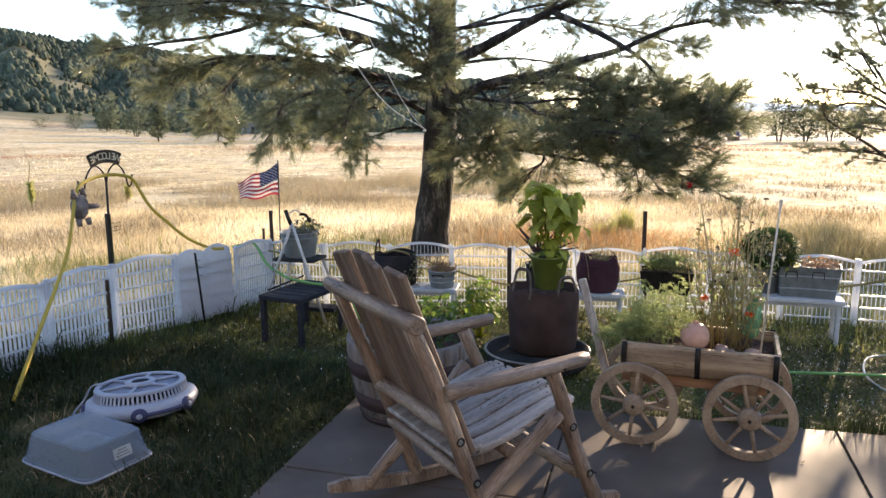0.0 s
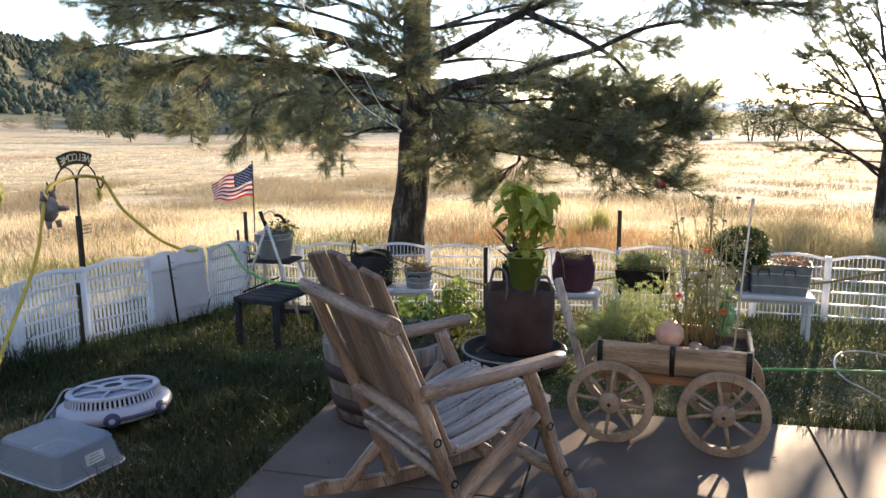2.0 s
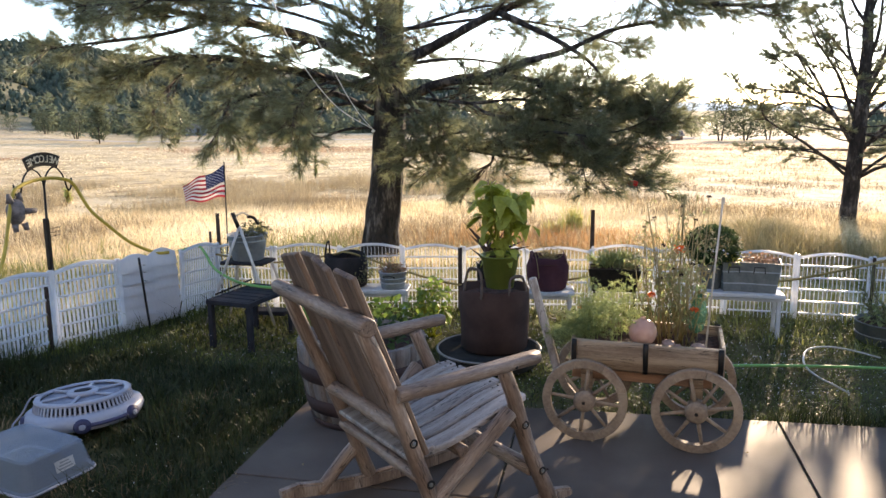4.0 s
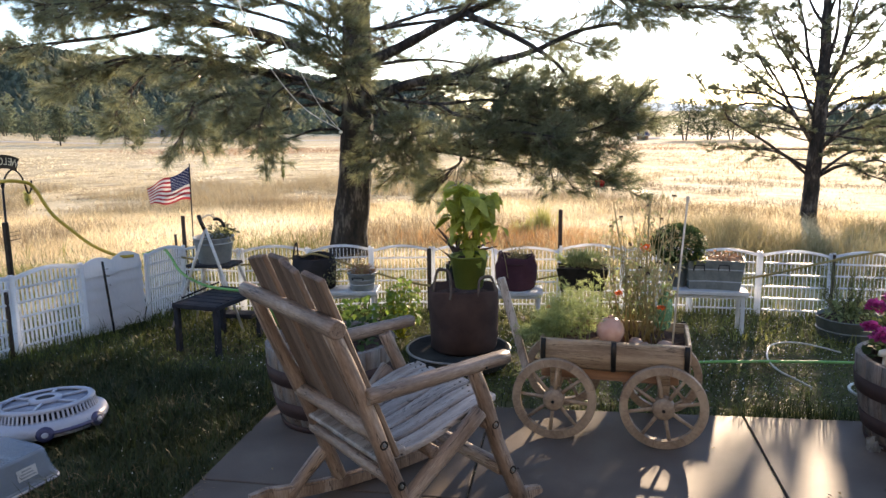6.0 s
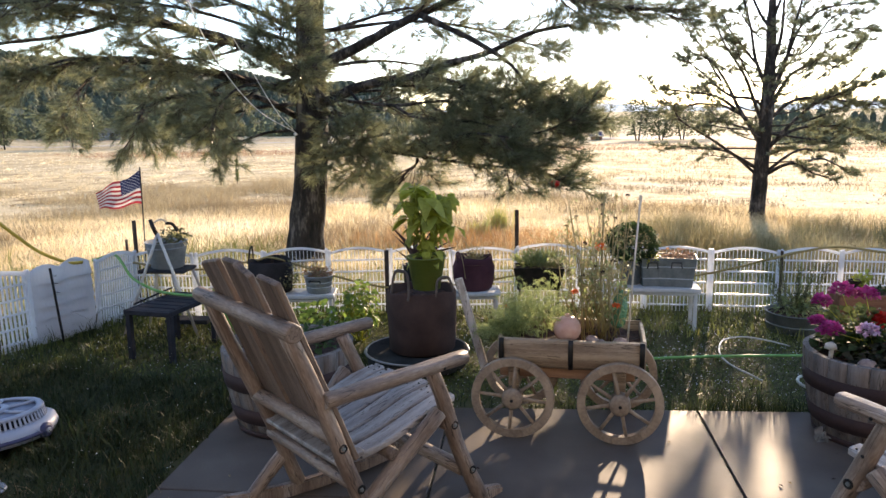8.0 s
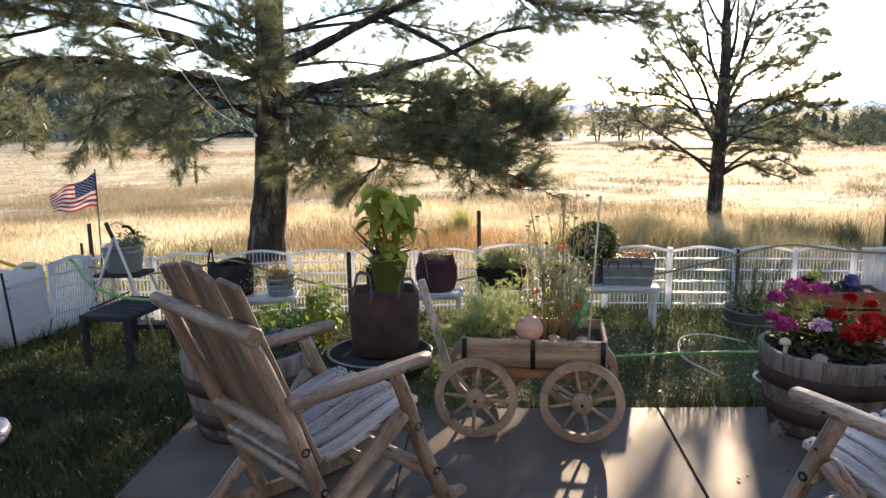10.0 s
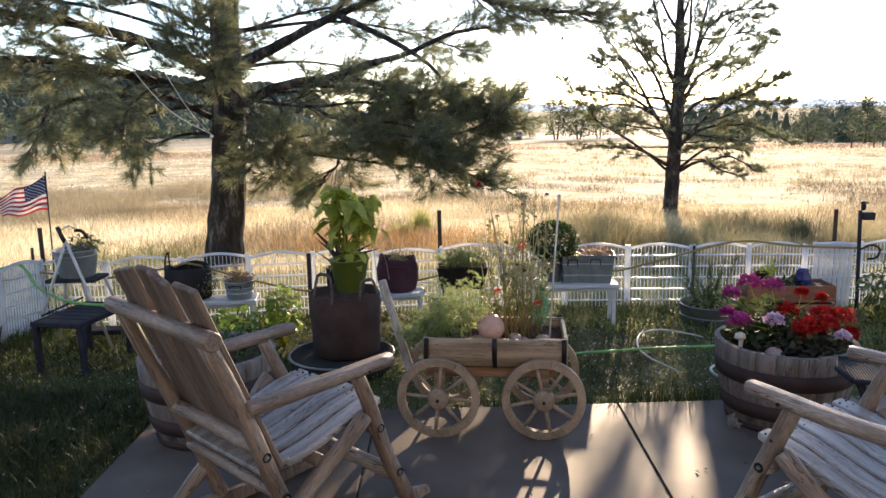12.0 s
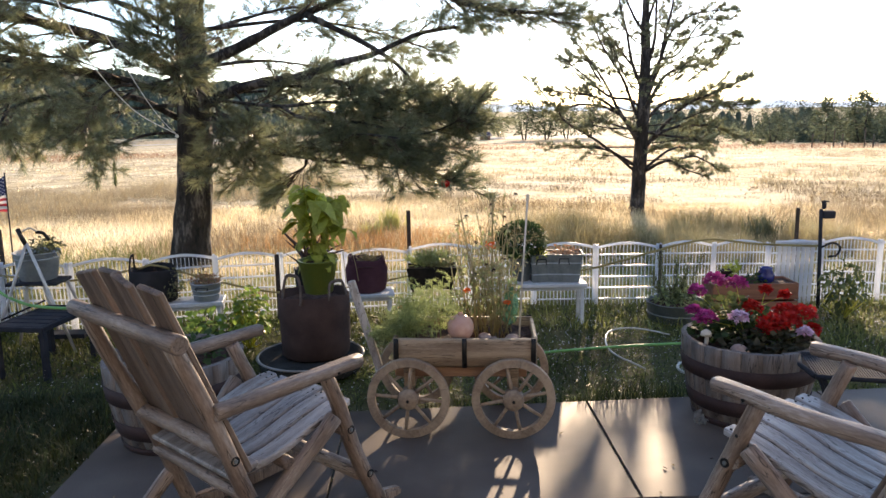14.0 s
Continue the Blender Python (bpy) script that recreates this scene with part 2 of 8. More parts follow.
FLAGBLUE = mat("flag_blue", (0.025, 0.03, 0.09), (0.04, 0.05, 0.13), 20, 0.8, fine=150, bump=0.05, through_light=0.2)
SIDING = mat("bounce_wall_siding", (0.20, 0.215, 0.235), (0.27, 0.285, 0.305), 3, 0.7, fine=50, stretch=(0.4, 0.4, 5), bump=0.2)
ZINC = mat("pale_zinc", (0.25, 0.285, 0.31), (0.37, 0.41, 0.44), 14, 0.5, 0.15, fine=60, bump=0.12, bump_dist=0.001)
ALUMINIUM = mat("dull_aluminium", (0.42, 0.41, 0.39), (0.56, 0.55, 0.53), 12, 0.45, 0.3, fine=90, bump=0.05, bump_dist=0.001)
PAPER = mat("paper_label", (0.34, 0.36, 0.37), (0.46, 0.48, 0.48), 12, 0.6, fine=60, bump=0)
GREYINK = mat("label_ink", (0.16, 0.18, 0.2), (0.24, 0.26, 0.28), 12, 0.6, fine=60, bump=0)


def clear(name, colour, rough, mix=0.0):
    """Thin see-through plastic."""
    m = bpy.data.materials.new(name)
    m.use_nodes = True
    nd, ln = m.node_tree.nodes, m.node_tree.links
    b = nd["Principled BSDF"]
    noise_t = nd.new("ShaderNodeTexNoise")
    noise_t.inputs["Scale"].default_value = 14.0
    ramp = nd.new("ShaderNodeValToRGB")
    ramp.color_ramp.elements[0].color = (*[k * 0.85 for k in colour], 1)
    ramp.color_ramp.elements[1].color = (*colour, 1)
    ln.new(noise_t.outputs["Fac"], ramp.inputs["Fac"])
    ln.new(ramp.outputs["Color"], b.inputs["Base Color"])
    b.inputs["Roughness"].default_value = rough
    drops, bp = nd.new("ShaderNodeTexNoise"), nd.new("ShaderNodeBump")
    drops.inputs["Scale"].default_value = 75.0
    bp.inputs["Strength"].default_value, bp.inputs["Distance"].default_value = 0.9, 0.006
    ln.new(drops.outputs["Fac"], bp.inputs["Height"])
    ln.new(bp.outputs["Normal"], b.inputs["Normal"])
    tp, mx = nd.new("ShaderNodeBsdfTransparent"), nd.new("ShaderNodeMixShader")
    tp.inputs["Color"].default_value = (*[0.5 + 0.5 * k for k in colour], 1)
    mx.inputs["Fac"].default_value = mix
    ln.new(b.outputs[0], mx.inputs[1])
    ln.new(tp.outputs[0], mx.inputs[2])
    ln.new(mx.outputs[0], nd["Material Output"].inputs["Surface"])
    return m


SCRAP = clear("scrap_plastic", (0.55, 0.55, 0.53), 0.2, 0.5)
TUBPLASTIC = clear("cloudy_plastic", (0.34, 0.43, 0.54), 0.12, 0.5)
BOTTLE = clear("green_bottle", (0.30, 0.72, 0.50), 0.2, 0.62)


# ---- mesh helpers ----
def link_mesh(name, me, material, parent=None, label="", smooth=False):
    for m in material if isinstance(material, (list, tuple)) else [material]:
        me.materials.append(m)
    if smooth:
        me.polygons.foreach_set("use_smooth", [True] * len(me.polygons))
    ob = new(name, me)
    if parent:
        ob.parent = parent
    if label:
        ob["label"] = label
    return ob


def part(name, bm, material, parent, label="", smooth=False):
    """Links a bmesh as one mesh object under a thing or a part."""
    me = bpy.data.meshes.new(name)
    bm.normal_update()
    bm.to_mesh(me)
    bm.free()
    return link_mesh(name, me, material, parent, label, smooth)


def link_shared(name, me, parent):
    ob = new(name, me)
    ob.parent = parent
    return ob


def thing(name, label, category, m=None, group="", kind=""):
    ob = tagged(new(name), label, category, group, kind)
    if m is not None:
        ob.matrix_world = m
    return ob


def soup(name, verts, faces, material, parent=None, label=""):
    """A mesh from arrays of vertices and of equal faces."""
    verts, faces = np.asarray(verts, np.float32), np.asarray(faces, np.int32)
    me = bpy.data.meshes.new(name)
    k = faces.shape[1]
    me.vertices.add(len(verts))
    me.vertices.foreach_set("co", verts.ravel())
    me.loops.add(faces.size)
    me.loops.foreach_set("vertex_index", faces.ravel())
    me.polygons.add(len(faces))
    me.polygons.foreach_set("loop_start", np.arange(0, faces.size, k, dtype=np.int32))
    me.polygons.foreach_set("loop_total", np.full(len(faces), k, np.int32))
    me.update(calc_edges=True)
    return link_mesh(name, me, material, parent, label)


def box(sx, sy, sz, at=(0, 0, 0), bevel=0.004, m=None, bm=None):
    """A bevelled box, centred at `at`."""
    own = bmesh.new()
    bmesh.ops.create_cube(own, size=1)
    bmesh.ops.scale(own, vec=(sx, sy, sz), verts=own.verts)
    if bevel:
        bmesh.ops.bevel(own, geom=own.edges[:], offset=bevel, segments=1, affect="EDGES")
    bmesh.ops.transform(own, matrix=Matrix.Translation(at) @ (m or Matrix()), verts=own.verts)
    if bm is None:
        return own
    merge(bm, own)
    return bm


def merge(bm, own):
    me = bpy.data.meshes.new("tmp")
    own.to_mesh(me)
    own.free()
    bm.from_mesh(me)
    bpy.data.meshes.remove(me)


def tube(points, radii, n=8, bm=None, wobble=0.0, seed=0, flat=1.0, caps=True):
    """A swept tube through the points, with a radius at each."""
    bm = bm or bmesh.new()
    pts = [Vector(p) for p in points]
    if not isinstance(radii, (list, tuple)):
        radii = [radii] * len(pts)
    rnd = random.Random(seed)
    side, rings = None, []
    for i, p in enumerate(pts):
        d = (pts[min(i + 1, len(pts) - 1)] - pts[max(i - 1, 0)]).normalized()
        if side is None:
            side = d.cross(Vector((0, 0, 1)) if abs(d.z) < 0.9 else Vector((1, 0, 0))).normalized()
        side = (side - d * side.dot(d)).normalized()
        up = d.cross(side)
        ring = []
        for k in range(n):
            a = 2 * math.pi * k / n
            r = radii[i] * (1 + wobble * (rnd.random() - 0.5) * 2)
            ring.append(bm.verts.new(p + side * (r * math.cos(a)) + up * (r * flat * math.sin(a))))
        rings.append(ring)
    for a, b in zip(rings, rings[1:]):
        for k in range(n):
            bm.faces.new((a[k], a[(k + 1) % n], b[(k + 1) % n], b[k])).smooth = True
    if caps:
        bm.faces.new(rings[0][::-1])
        bm.faces.new(rings[-1])
    return bm


def along(a, b, n):
    a, b = Vector(a), Vector(b)
    return [a.lerp(b, i / (n - 1)) for i in range(n)]


def smooth_line(points, per=6):
    """Catmull-Rom through the points."""
    p = [Vector(q) for q in points]
    p = [p[0] * 2 - p[1]] + p + [p[-1] * 2 - p[-2]]
    out = []
    for i in range(1, len(p) - 2):
        for k in range(per):
            t = k / per
            a, b, c, d = p[i - 1:i + 3]
            out.append(0.5 * ((2 * b) + (c - a) * t + (2 * a - 5 * b + 4 * c - d) * t * t + (3 * b - a - 3 * c + d) * t ** 3))
    return out + [p[-2]]


def log(a, b, r0, r1=None, seed=0, n=12, sag=0.006):
    """A peeled log with rounded ends and an uneven girth."""
    r1 = r1 or r0
    rnd = random.Random(seed)
    line, rad = along(a, b, 12), []
    d = (Vector(b) - Vector(a)).normalized()
    side = d.cross(Vector((0.3, 0.5, 0.8))).normalized()
    pts = []
    for i, p in enumerate(line):
        t = i / 11
        pts.append(p + side * sag * math.sin(t * 7 + seed))
        rad.append((r0 + (r1 - r0) * t) * (1 + 0.07 * (rnd.random() - 0.5)))
    pts = [pts[0] - d * 0.004] + pts + [pts[-1] + d * 0.004]
    rad = [rad[0] * 0.82] + rad + [rad[-1] * 0.82]
    return tube(pts, rad, n, wobble=0.03, seed=seed)


def lathe(profile, n=28, wobble=0.0, seed=0, closed=False):
    """Turned round z: a list of (radius, height)."""
    bm = bmesh.new()
    rnd = random.Random(seed)
    rings = []
    for r, z in profile:
        rings.append([bm.verts.new((r * (1 + wobble * (rnd.random() - 0.5)) * math.cos(2 * math.pi * k / n), r * (1 + wobble * (rnd.random() - 0.5)) * math.sin(2 * math.pi * k / n), z)) for k in range(n)])
    for a, b in zip(rings, rings[1:] + (rings[:1] if closed else [])):
        for k in range(n):
            bm.faces.new((a[k], a[(k + 1) % n], b[(k + 1) % n], b[k])).smooth = True
    if not closed:
        bm.faces.new(rings[0][::-1])
        bm.faces.new(rings[-1])
    return bm


def pot(r0, r1, h, wall=0.006, n=28, lip=0.0, floor_at=0.01):
    """An open vessel with a thick wall, radius r0 at the foot and r1 at the rim."""
    prof = [(r0 * 0.9, 0), (r0, 0.004), (r1, h - 0.006)]
    if lip:
        prof += [(r1 + lip, h - 0.005), (r1 + lip, h)]
    prof += [(r1, h), (r1 - wall, h), (r0 - wall, floor_at), (0.01, floor_at)]
    return lathe(prof, n)


def unit(v):
    return v / np.maximum(np.linalg.norm(v, axis=-1, keepdims=True), 1e-9)


def blades(rs, base, height, width, lean=0.35, curl=0.5):
    """Grass blades: each a bent strip of two pieces and a tip (5 vertices, 3 triangles)."""
    n = len(base)
    a = rs.uniform(0, 2 * np.pi, n)
    d = np.stack([np.cos(a), np.sin(a), np.zeros(n)], 1)
    s = np.stack([-np.sin(a), np.cos(a), np.zeros(n)], 1) * (width * rs.uniform(0.6, 1.3, n))[:, None] / 2
    ln = rs.uniform(0.2, 1.0, n) * lean
    h = height[:, None]
    up = np.array([[0, 0, 1.0]])
    mid = base + up * h * 0.55 + d * h * (ln * 0.4)[:, None]
    tip = base + up * h * (1 - 0.3 * ln * curl)[:, None] + d * h * (ln * (0.7 + curl))[:, None]
    v = np.stack([base - s, base + s, mid - s * 0.8, mid + s * 0.8, tip], 1).reshape(-1, 3)
    o = (np.arange(n) * 5)[:, None]
    f = np.concatenate([o + [0, 1, 3], o + [0, 3, 2], o + [2, 3, 4]], 0)
    return v, f


def needles(rs, p0, p1, per, length, width, spread=0.9):
    """Needles round twigs p0 -> p1 (arrays): thin triangles that point outward and forward."""
    k = len(p0)
    t = rs.uniform(0.0, 1.05, (k, per, 1))
    d = unit(p1 - p0)[:, None, :]
    base = p0[:, None, :] + (p1 - p0)[:, None, :] * t
    r = unit(rs.normal(size=(k, per, 3)))
    r = unit(r - d * (r * d).sum(-1, keepdims=True))
    w = spread * rs.uniform(0.5, 1.2, (k, per, 1))
    way = unit(d + r * w)
    ln = length * rs.uniform(0.6, 1.15, (k, per, 1))
    tip = base + way * ln + np.array([0, 0, -1.0]) * ln * 0.08
    s = unit(np.cross(way, rs.normal(size=(k, per, 3)))) * width / 2
    v = np.stack([base - s, base + s, tip], 2).reshape(-1, 3)
    return v, np.arange(len(v)).reshape(-1, 3)


def leaves(rs, base, way, size, aspect=0.55, fold=0.25, droop=0.3):
    """Pointed leaves, folded on the midrib: 6 vertices and 4 triangles each."""
    n = len(base)
    way = unit(way)
    size = (np.ones(n) * size)[:, None]
    s = unit(np.cross(way, np.array([0, 0, 1.0]) + 0.35 * rs.normal(size=(n, 3))))
    up = np.cross(s, way)
    a = base
    mid = base + way * size * 0.5 + up * size * 0.03
    tip = base + way * size - np.array([0, 0, 1.0]) * size * droop
    l = base + way * size * 0.42 + s * size * aspect / 2 + up * size * fold * 0.35
    r = base + way * size * 0.42 - s * size * aspect / 2 + up * size * fold * 0.35
    v = np.stack([a, l, mid, r, tip], 1).reshape(-1, 3)
    o = (np.arange(n) * 5)[:, None]
    f = np.concatenate([o + [0, 2, 1], o + [0, 3, 2], o + [1, 2, 4], o + [2, 3, 4]], 0)
    return v, f


def broad_leaves(rs, base, way, size, aspect=0.75, droop=0.5):
    """Rounded leaves that arch over and hang: five stations of three points."""
    n = len(base)
    way = unit(way)
    size = size[:, None]
    s = unit(np.cross(way, np.array([0, 0, 1.0]) + 0.3 * rs.normal(size=(n, 3))))
    up = np.cross(s, way)
    rows = []
    for t, w in ((0.0, 0.06), (0.18, 0.7), (0.45, 1.0), (0.75, 0.72), (1.0, 0.04)):
        m = base + way * size * (t - 0.12 * t * t) - np.array([0, 0, 1.0]) * size * droop * t * t * rs.uniform(0.6, 1.4, (n, 1))
        e = s * size * aspect * w / 2
        lift = up * size * 0.07 * w
        rows += [m - e + lift, m, m + e + lift]
    v = np.stack(rows, 1).reshape(-1, 3)
    o = (np.arange(n) * 15)[:, None]
    f = []
    for k in range(4):
        for j in range(2):
            q = 3 * k + j
            f += [o + [q, q + 1, q + 4], o + [q, q + 4, q + 3]]
    return v, np.concatenate(f, 0)


def stack(pairs):
    vs, fs, o = [], [], 0
    for v, f in pairs:
        vs.append(v)
        fs.append(f + o)
        o += len(v)
    return np.concatenate(vs), np.concatenate(fs)


# ---- the lie of the land ----
def ridge(az):
    """The hill's skyline, in degrees above the level, by bearing."""
    return np.interp(az, [-180, -120, -70, -45, -42, -35, -25, -18, -12, -9, -5, 0, 40, 90, 180], [2, 3, 5.2, 5.1, 4.8, 4.0, 3.4, 2.5, 2.0, 0.9, 0.1, -0.2, -0.2, 0, 1])


def land(x, y):
    """Height of the ground: a level yard, a field that falls away gently, then the wooded hill."""
    x, y = np.asarray(x, float), np.asarray(y, float)
    r = np.hypot(x, y)
    az = np.degrees(np.arctan2(x, y))
    z = -0.03 - 0.036 * np.clip(r - 6.2, 0, 150) - 0.012 * np.clip(r - 156, 0, 250)
    apron = np.interp(az, [-60, -46, -40, -34, -20, 40], [0.045, 0.042, 0.026, 0.012, 0.008, 0.0])
    z = z + apron * np.clip(r - 110, 0, 300)
    top = 1.45 + np.tan(np.radians(ridge(az))) * 900 - 7.0 * (ridge(az) > 0.3)
    k = np.clip((r - 300) / 600, 0, 1)
    k = k * k * (3 - 2 * k)
    z = np.where(r > 300, z * (1 - k) + top * k, z)
    z = z + (ridge(az) > 0.3) * 20 * k * (1 - k) * (np.sin(az * 0.75 + 0.006 * r) + 0.6 * np.sin(az * 1.7 - 0.01 * r + 1.0))
    z = z + np.sin(x * 0.9 + 1.3 * np.sin(y * 0.5)) * 0.02 * np.clip((r - 7) / 6, 0, 1)
    return z


rings = np.concatenate([[0.01, 0.8], np.arange(1.5, 12, 0.5), np.geomspace(12, 900, 70), [1100, 1500, 2200, 3200, 4500]])
bearings = np.radians(np.concatenate([np.arange(-180, -60, 6), np.arange(-60, 60, 1.0), np.arange(60, 180, 6)]))
rr, bb = np.meshgrid(rings, bearings, indexing="ij")
gx, gy = rr * np.sin(bb), rr * np.cos(bb)
gz = land(gx, gy)
gz = np.where(rr > 900, land(gx * 900 / rr, gy * 900 / rr) - 0.02 * (rr - 900), gz)
nb = len(bearings)
ii, jj = np.meshgrid(np.arange(len(rings) - 1), np.arange(nb), indexing="ij")
quads = np.stack([ii * nb + jj, (ii + 1) * nb + jj, (ii + 1) * nb + (jj + 1) % nb, ii * nb + (jj + 1) % nb], -1).reshape(-1, 4)[:, ::-1]


def ground_material():
    """Bare earth in the yard, dry grass over the field, green-brown under the woods."""
    m = mat("dry_ground", (0.50, 0.39, 0.225), (0.76, 0.65, 0.45), 0.07, 0.9, fine=2.2, bump=0.6, bump_dist=0.15, c=(0.65, 0.53, 0.33), spec=0.1)
    nd, ln = m.node_tree.nodes, m.node_tree.links
    b = nd["Principled BSDF"]
    field = b.inputs["Base Color"].links[0].from_socket
    geo, sep = nd.new("ShaderNodeNewGeometry"), nd.new("ShaderNodeVectorMath")
    sep.operation = "LENGTH"
    ln.new(geo.outputs["Position"], sep.inputs[0])
    big = nd.new("ShaderNodeTexNoise")
    big.inputs["Scale"].default_value, big.inputs["Detail"].default_value = 0.035, 6.0
    ln.new(geo.outputs["Position"], big.inputs["Vector"])

    def step(lo, hi, src, colour, before):
        r = nd.new("ShaderNodeMapRange")
        r.inputs["From Min"].default_value, r.inputs["From Max"].default_value = lo, hi
        ln.new(src, r.inputs["Value"])
        mx = nd.new("ShaderNodeMix")
        mx.data_type = "RGBA"
        ln.new(r.outputs["Result"], mx.inputs["Factor"])
        ln.new(before, mx.inputs["A"])
        mx.inputs["B"].default_value = (*colour, 1)
        return mx.outputs["Result"]

    jitter = nd.new("ShaderNodeMath")
    jitter.operation = "MULTIPLY_ADD"
    ln.new(big.outputs["Fac"], jitter.inputs[0])
    jitter.inputs[1].default_value = 120.0
    ln.new(sep.outputs["Value"], jitter.inputs[2])
    col = step(0.52, 0.75, big.outputs["Fac"], (0.40, 0.22, 0.13), field)
    tuft = nd.new("ShaderNodeTexNoise")
    tuft.inputs["Scale"].default_value, tuft.inputs["Detail"].default_value, tuft.inputs["Roughness"].default_value = 0.9, 8.0, 0.7
    ln.new(geo.outputs["Position"], tuft.inputs["Vector"])
    col = step(0.48, 0.64, tuft.outputs["Fac"], (0.28, 0.195, 0.10), col)
    col = step(300, 360, jitter.outputs[0], (0.175, 0.165, 0.10), col)
    near = nd.new("ShaderNodeMapRange")
    near.inputs["From Min"].default_value, near.inputs["From Max"].default_value = 5.6, 7.0
    ln.new(sep.outputs["Value"], near.inputs["Value"])
    mx = nd.new("ShaderNodeMix")
    mx.data_type = "RGBA"
    ln.new(near.outputs["Result"], mx.inputs["Factor"])
    mx.inputs["A"].default_value = (0.085, 0.08, 0.036, 1)
    ln.new(col, mx.inputs["B"])
    ln.new(mx.outputs["Result"], b.inputs["Base Color"])
    return m


ground = soup("ground", np.stack([gx, gy, gz], -1).reshape(-1, 3), quads, ground_material())
tagged(ground, "dry golden meadow sloping down from the yard", "ground", kind="structure")
ground.data.polygons.foreach_set("use_smooth", [True] * len(ground.data.polygons))

# unseen wall added behind the camera; the low sun on it gives fill light
house = part("wall_house", box(14, 0.2, 5.5, (1.5, -2.6, 2.7), 0.01), SIDING, None)
tagged(house, "assumed house wall, unseen behind the patio, closing it and bouncing sunlight", "wall", kind="structure")

# ---- trees ----
def sprigs(rs, line, r0, spread, length, count, droop=0.0, start=0.25, lift=0.15):
    """Side branches along a limb: a list of (polyline, radius)."""
    pts = smooth_line(line, 5)
    out = []
    for i in range(count):
        t = start + (1 - start) * (i + rs.uniform(0.1, 0.9)) / count
        k = min(int(t * (len(pts) - 1)), len(pts) - 2)
        p = pts[k].lerp(pts[k + 1], t * (len(pts) - 1) - k)
        d = (pts[k + 1] - pts[k]).normalized()
        side = d.cross(Vector((0, 0, 1))).normalized()
        s = 1 if rs.rand() < 0.5 else -1
        way = (d * rs.uniform(0.5, 1.0) + side * s * spread * rs.uniform(0.2, 1.0) + Vector((0, 0, rs.uniform(-0.5, 0.6) - droop))).normalized()
        n = length * rs.uniform(0.45, 1.1) * (1.15 - 0.5 * t)
        bend = Vector((0, 0, lift)) + Vector(rs.normal(size=3)) * 0.12
        a = p
        b = p + way * n * 0.5
        c = b + (way + bend).normalized() * n * 0.5
        out.append(([a, b, c], r0 * (1 - 0.6 * t) * 0.4))
    return out


def grow(rs, tree, limbs, radius, reach, per_limb, per_branch, needle, tuft, width, twig_len, droop, label):
    """Limbs with branches, twigs and needle tufts. Each limb is a part; twigs and needles are one part each."""
    twigs = bmesh.new()
    t0, t1 = [], []
    for i, (line, r, *more) in enumerate(limbs):
        dens, sag, begin = more or (1.0, droop, 0.22)
        pts = smooth_line(line, 6)
        n = len(pts)
        bm = tube(pts, [r * (1 - 0.85 * k / (n - 1)) + 0.005 for k in range(n)], 8, wobble=0.12, seed=i)
        part("limb", bm, BARK, tree, smooth=True)
        length = sum((Vector(b) - Vector(a)).length for a, b in zip(line, line[1:]))
        branches = sprigs(rs, line, r, 1.0, reach, max(3, int(per_limb * length * dens * (1 - begin) / 0.78)), sag, begin)
        branches.append(([pts[-3], pts[-2], pts[-1]], r * 0.2))
        for bl, br in branches:
            tube(bl, [max(br, 0.006), max(br * 0.6, 0.004), 0.003], 5, twigs)
            for tl, tr in sprigs(rs, bl, br, 1.1, twig_len, per_branch, sag * 0.5, 0.2, 0.3):
                tube(tl, [0.004, 0.003, 0.002], 3, twigs, caps=False)
                t0.append(tl[1].lerp(tl[2], 0.1))
                t1.append(tl[2])
            t0.append(bl[1].lerp(bl[2], 0.4))
            t1.append(bl[2])
    part("twig_mass", twigs, TWIG, tree)["kind"] = "stuff"
    v, f = needles(rs, np.array(t0), np.array(t1), tuft, needle, width)
    c = soup("crown", v, f, NEEDLE, tree, label)
    c["kind"] = "stuff"


def trunk_mesh(points, radii, seed):
    """A trunk with ridged, plated bark."""
    pts = smooth_line(points, 26)
    n = len(pts)
    rad = np.interp(np.linspace(0, 1, n), np.linspace(0, 1, len(radii)), radii)
    bm = tube(pts, list(rad), 44, wobble=0.0, seed=seed)
    side = 44
    for i, v in enumerate(bm.verts):
        r = rad[i // side]
        a = 2 * math.pi * (i % side) / side
        q = noise.noise((math.cos(a) * 6, math.sin(a) * 6, v.co.z * 2.2 + seed)) + 0.6 * noise.noise((math.cos(a) * 14, math.sin(a) * 14, v.co.z * 6 + seed))
        c = pts[i // side]
        v.co += (v.co - c).normalized() * r * 0.11 * q
    return bm


rs = np.random.RandomState(3)
pine_a = thing("pine_tree", "large ponderosa pine with a dark trunk just behind the fence", "tree")
part("trunk", trunk_mesh([(-2.32, 7.5, -0.2), (-2.29, 7.5, 0.12), (-2.22, 7.5, 0.7), (-2.175, 7.5, 1.2), (-2.15, 7.5, 2.2), (-2.1, 7.5, 3.2), (-2.0, 7.5, 4.8), (-1.95, 7.5, 6.6)], [0.25, 0.19, 0.166, 0.162, 0.138, 0.11, 0.08, 0.03], 4), BARK, pine_a, smooth=True)
LIMBS_A = []


def bough(limbs, line, radius, dens=1.0, sag=0.1, begin=0.22):
    """One limb of a pine: its line, girth at the trunk, how thickly it is leafed, how far its twigs sag, and where they begin."""
    limbs.append((line, radius, dens, sag, begin))


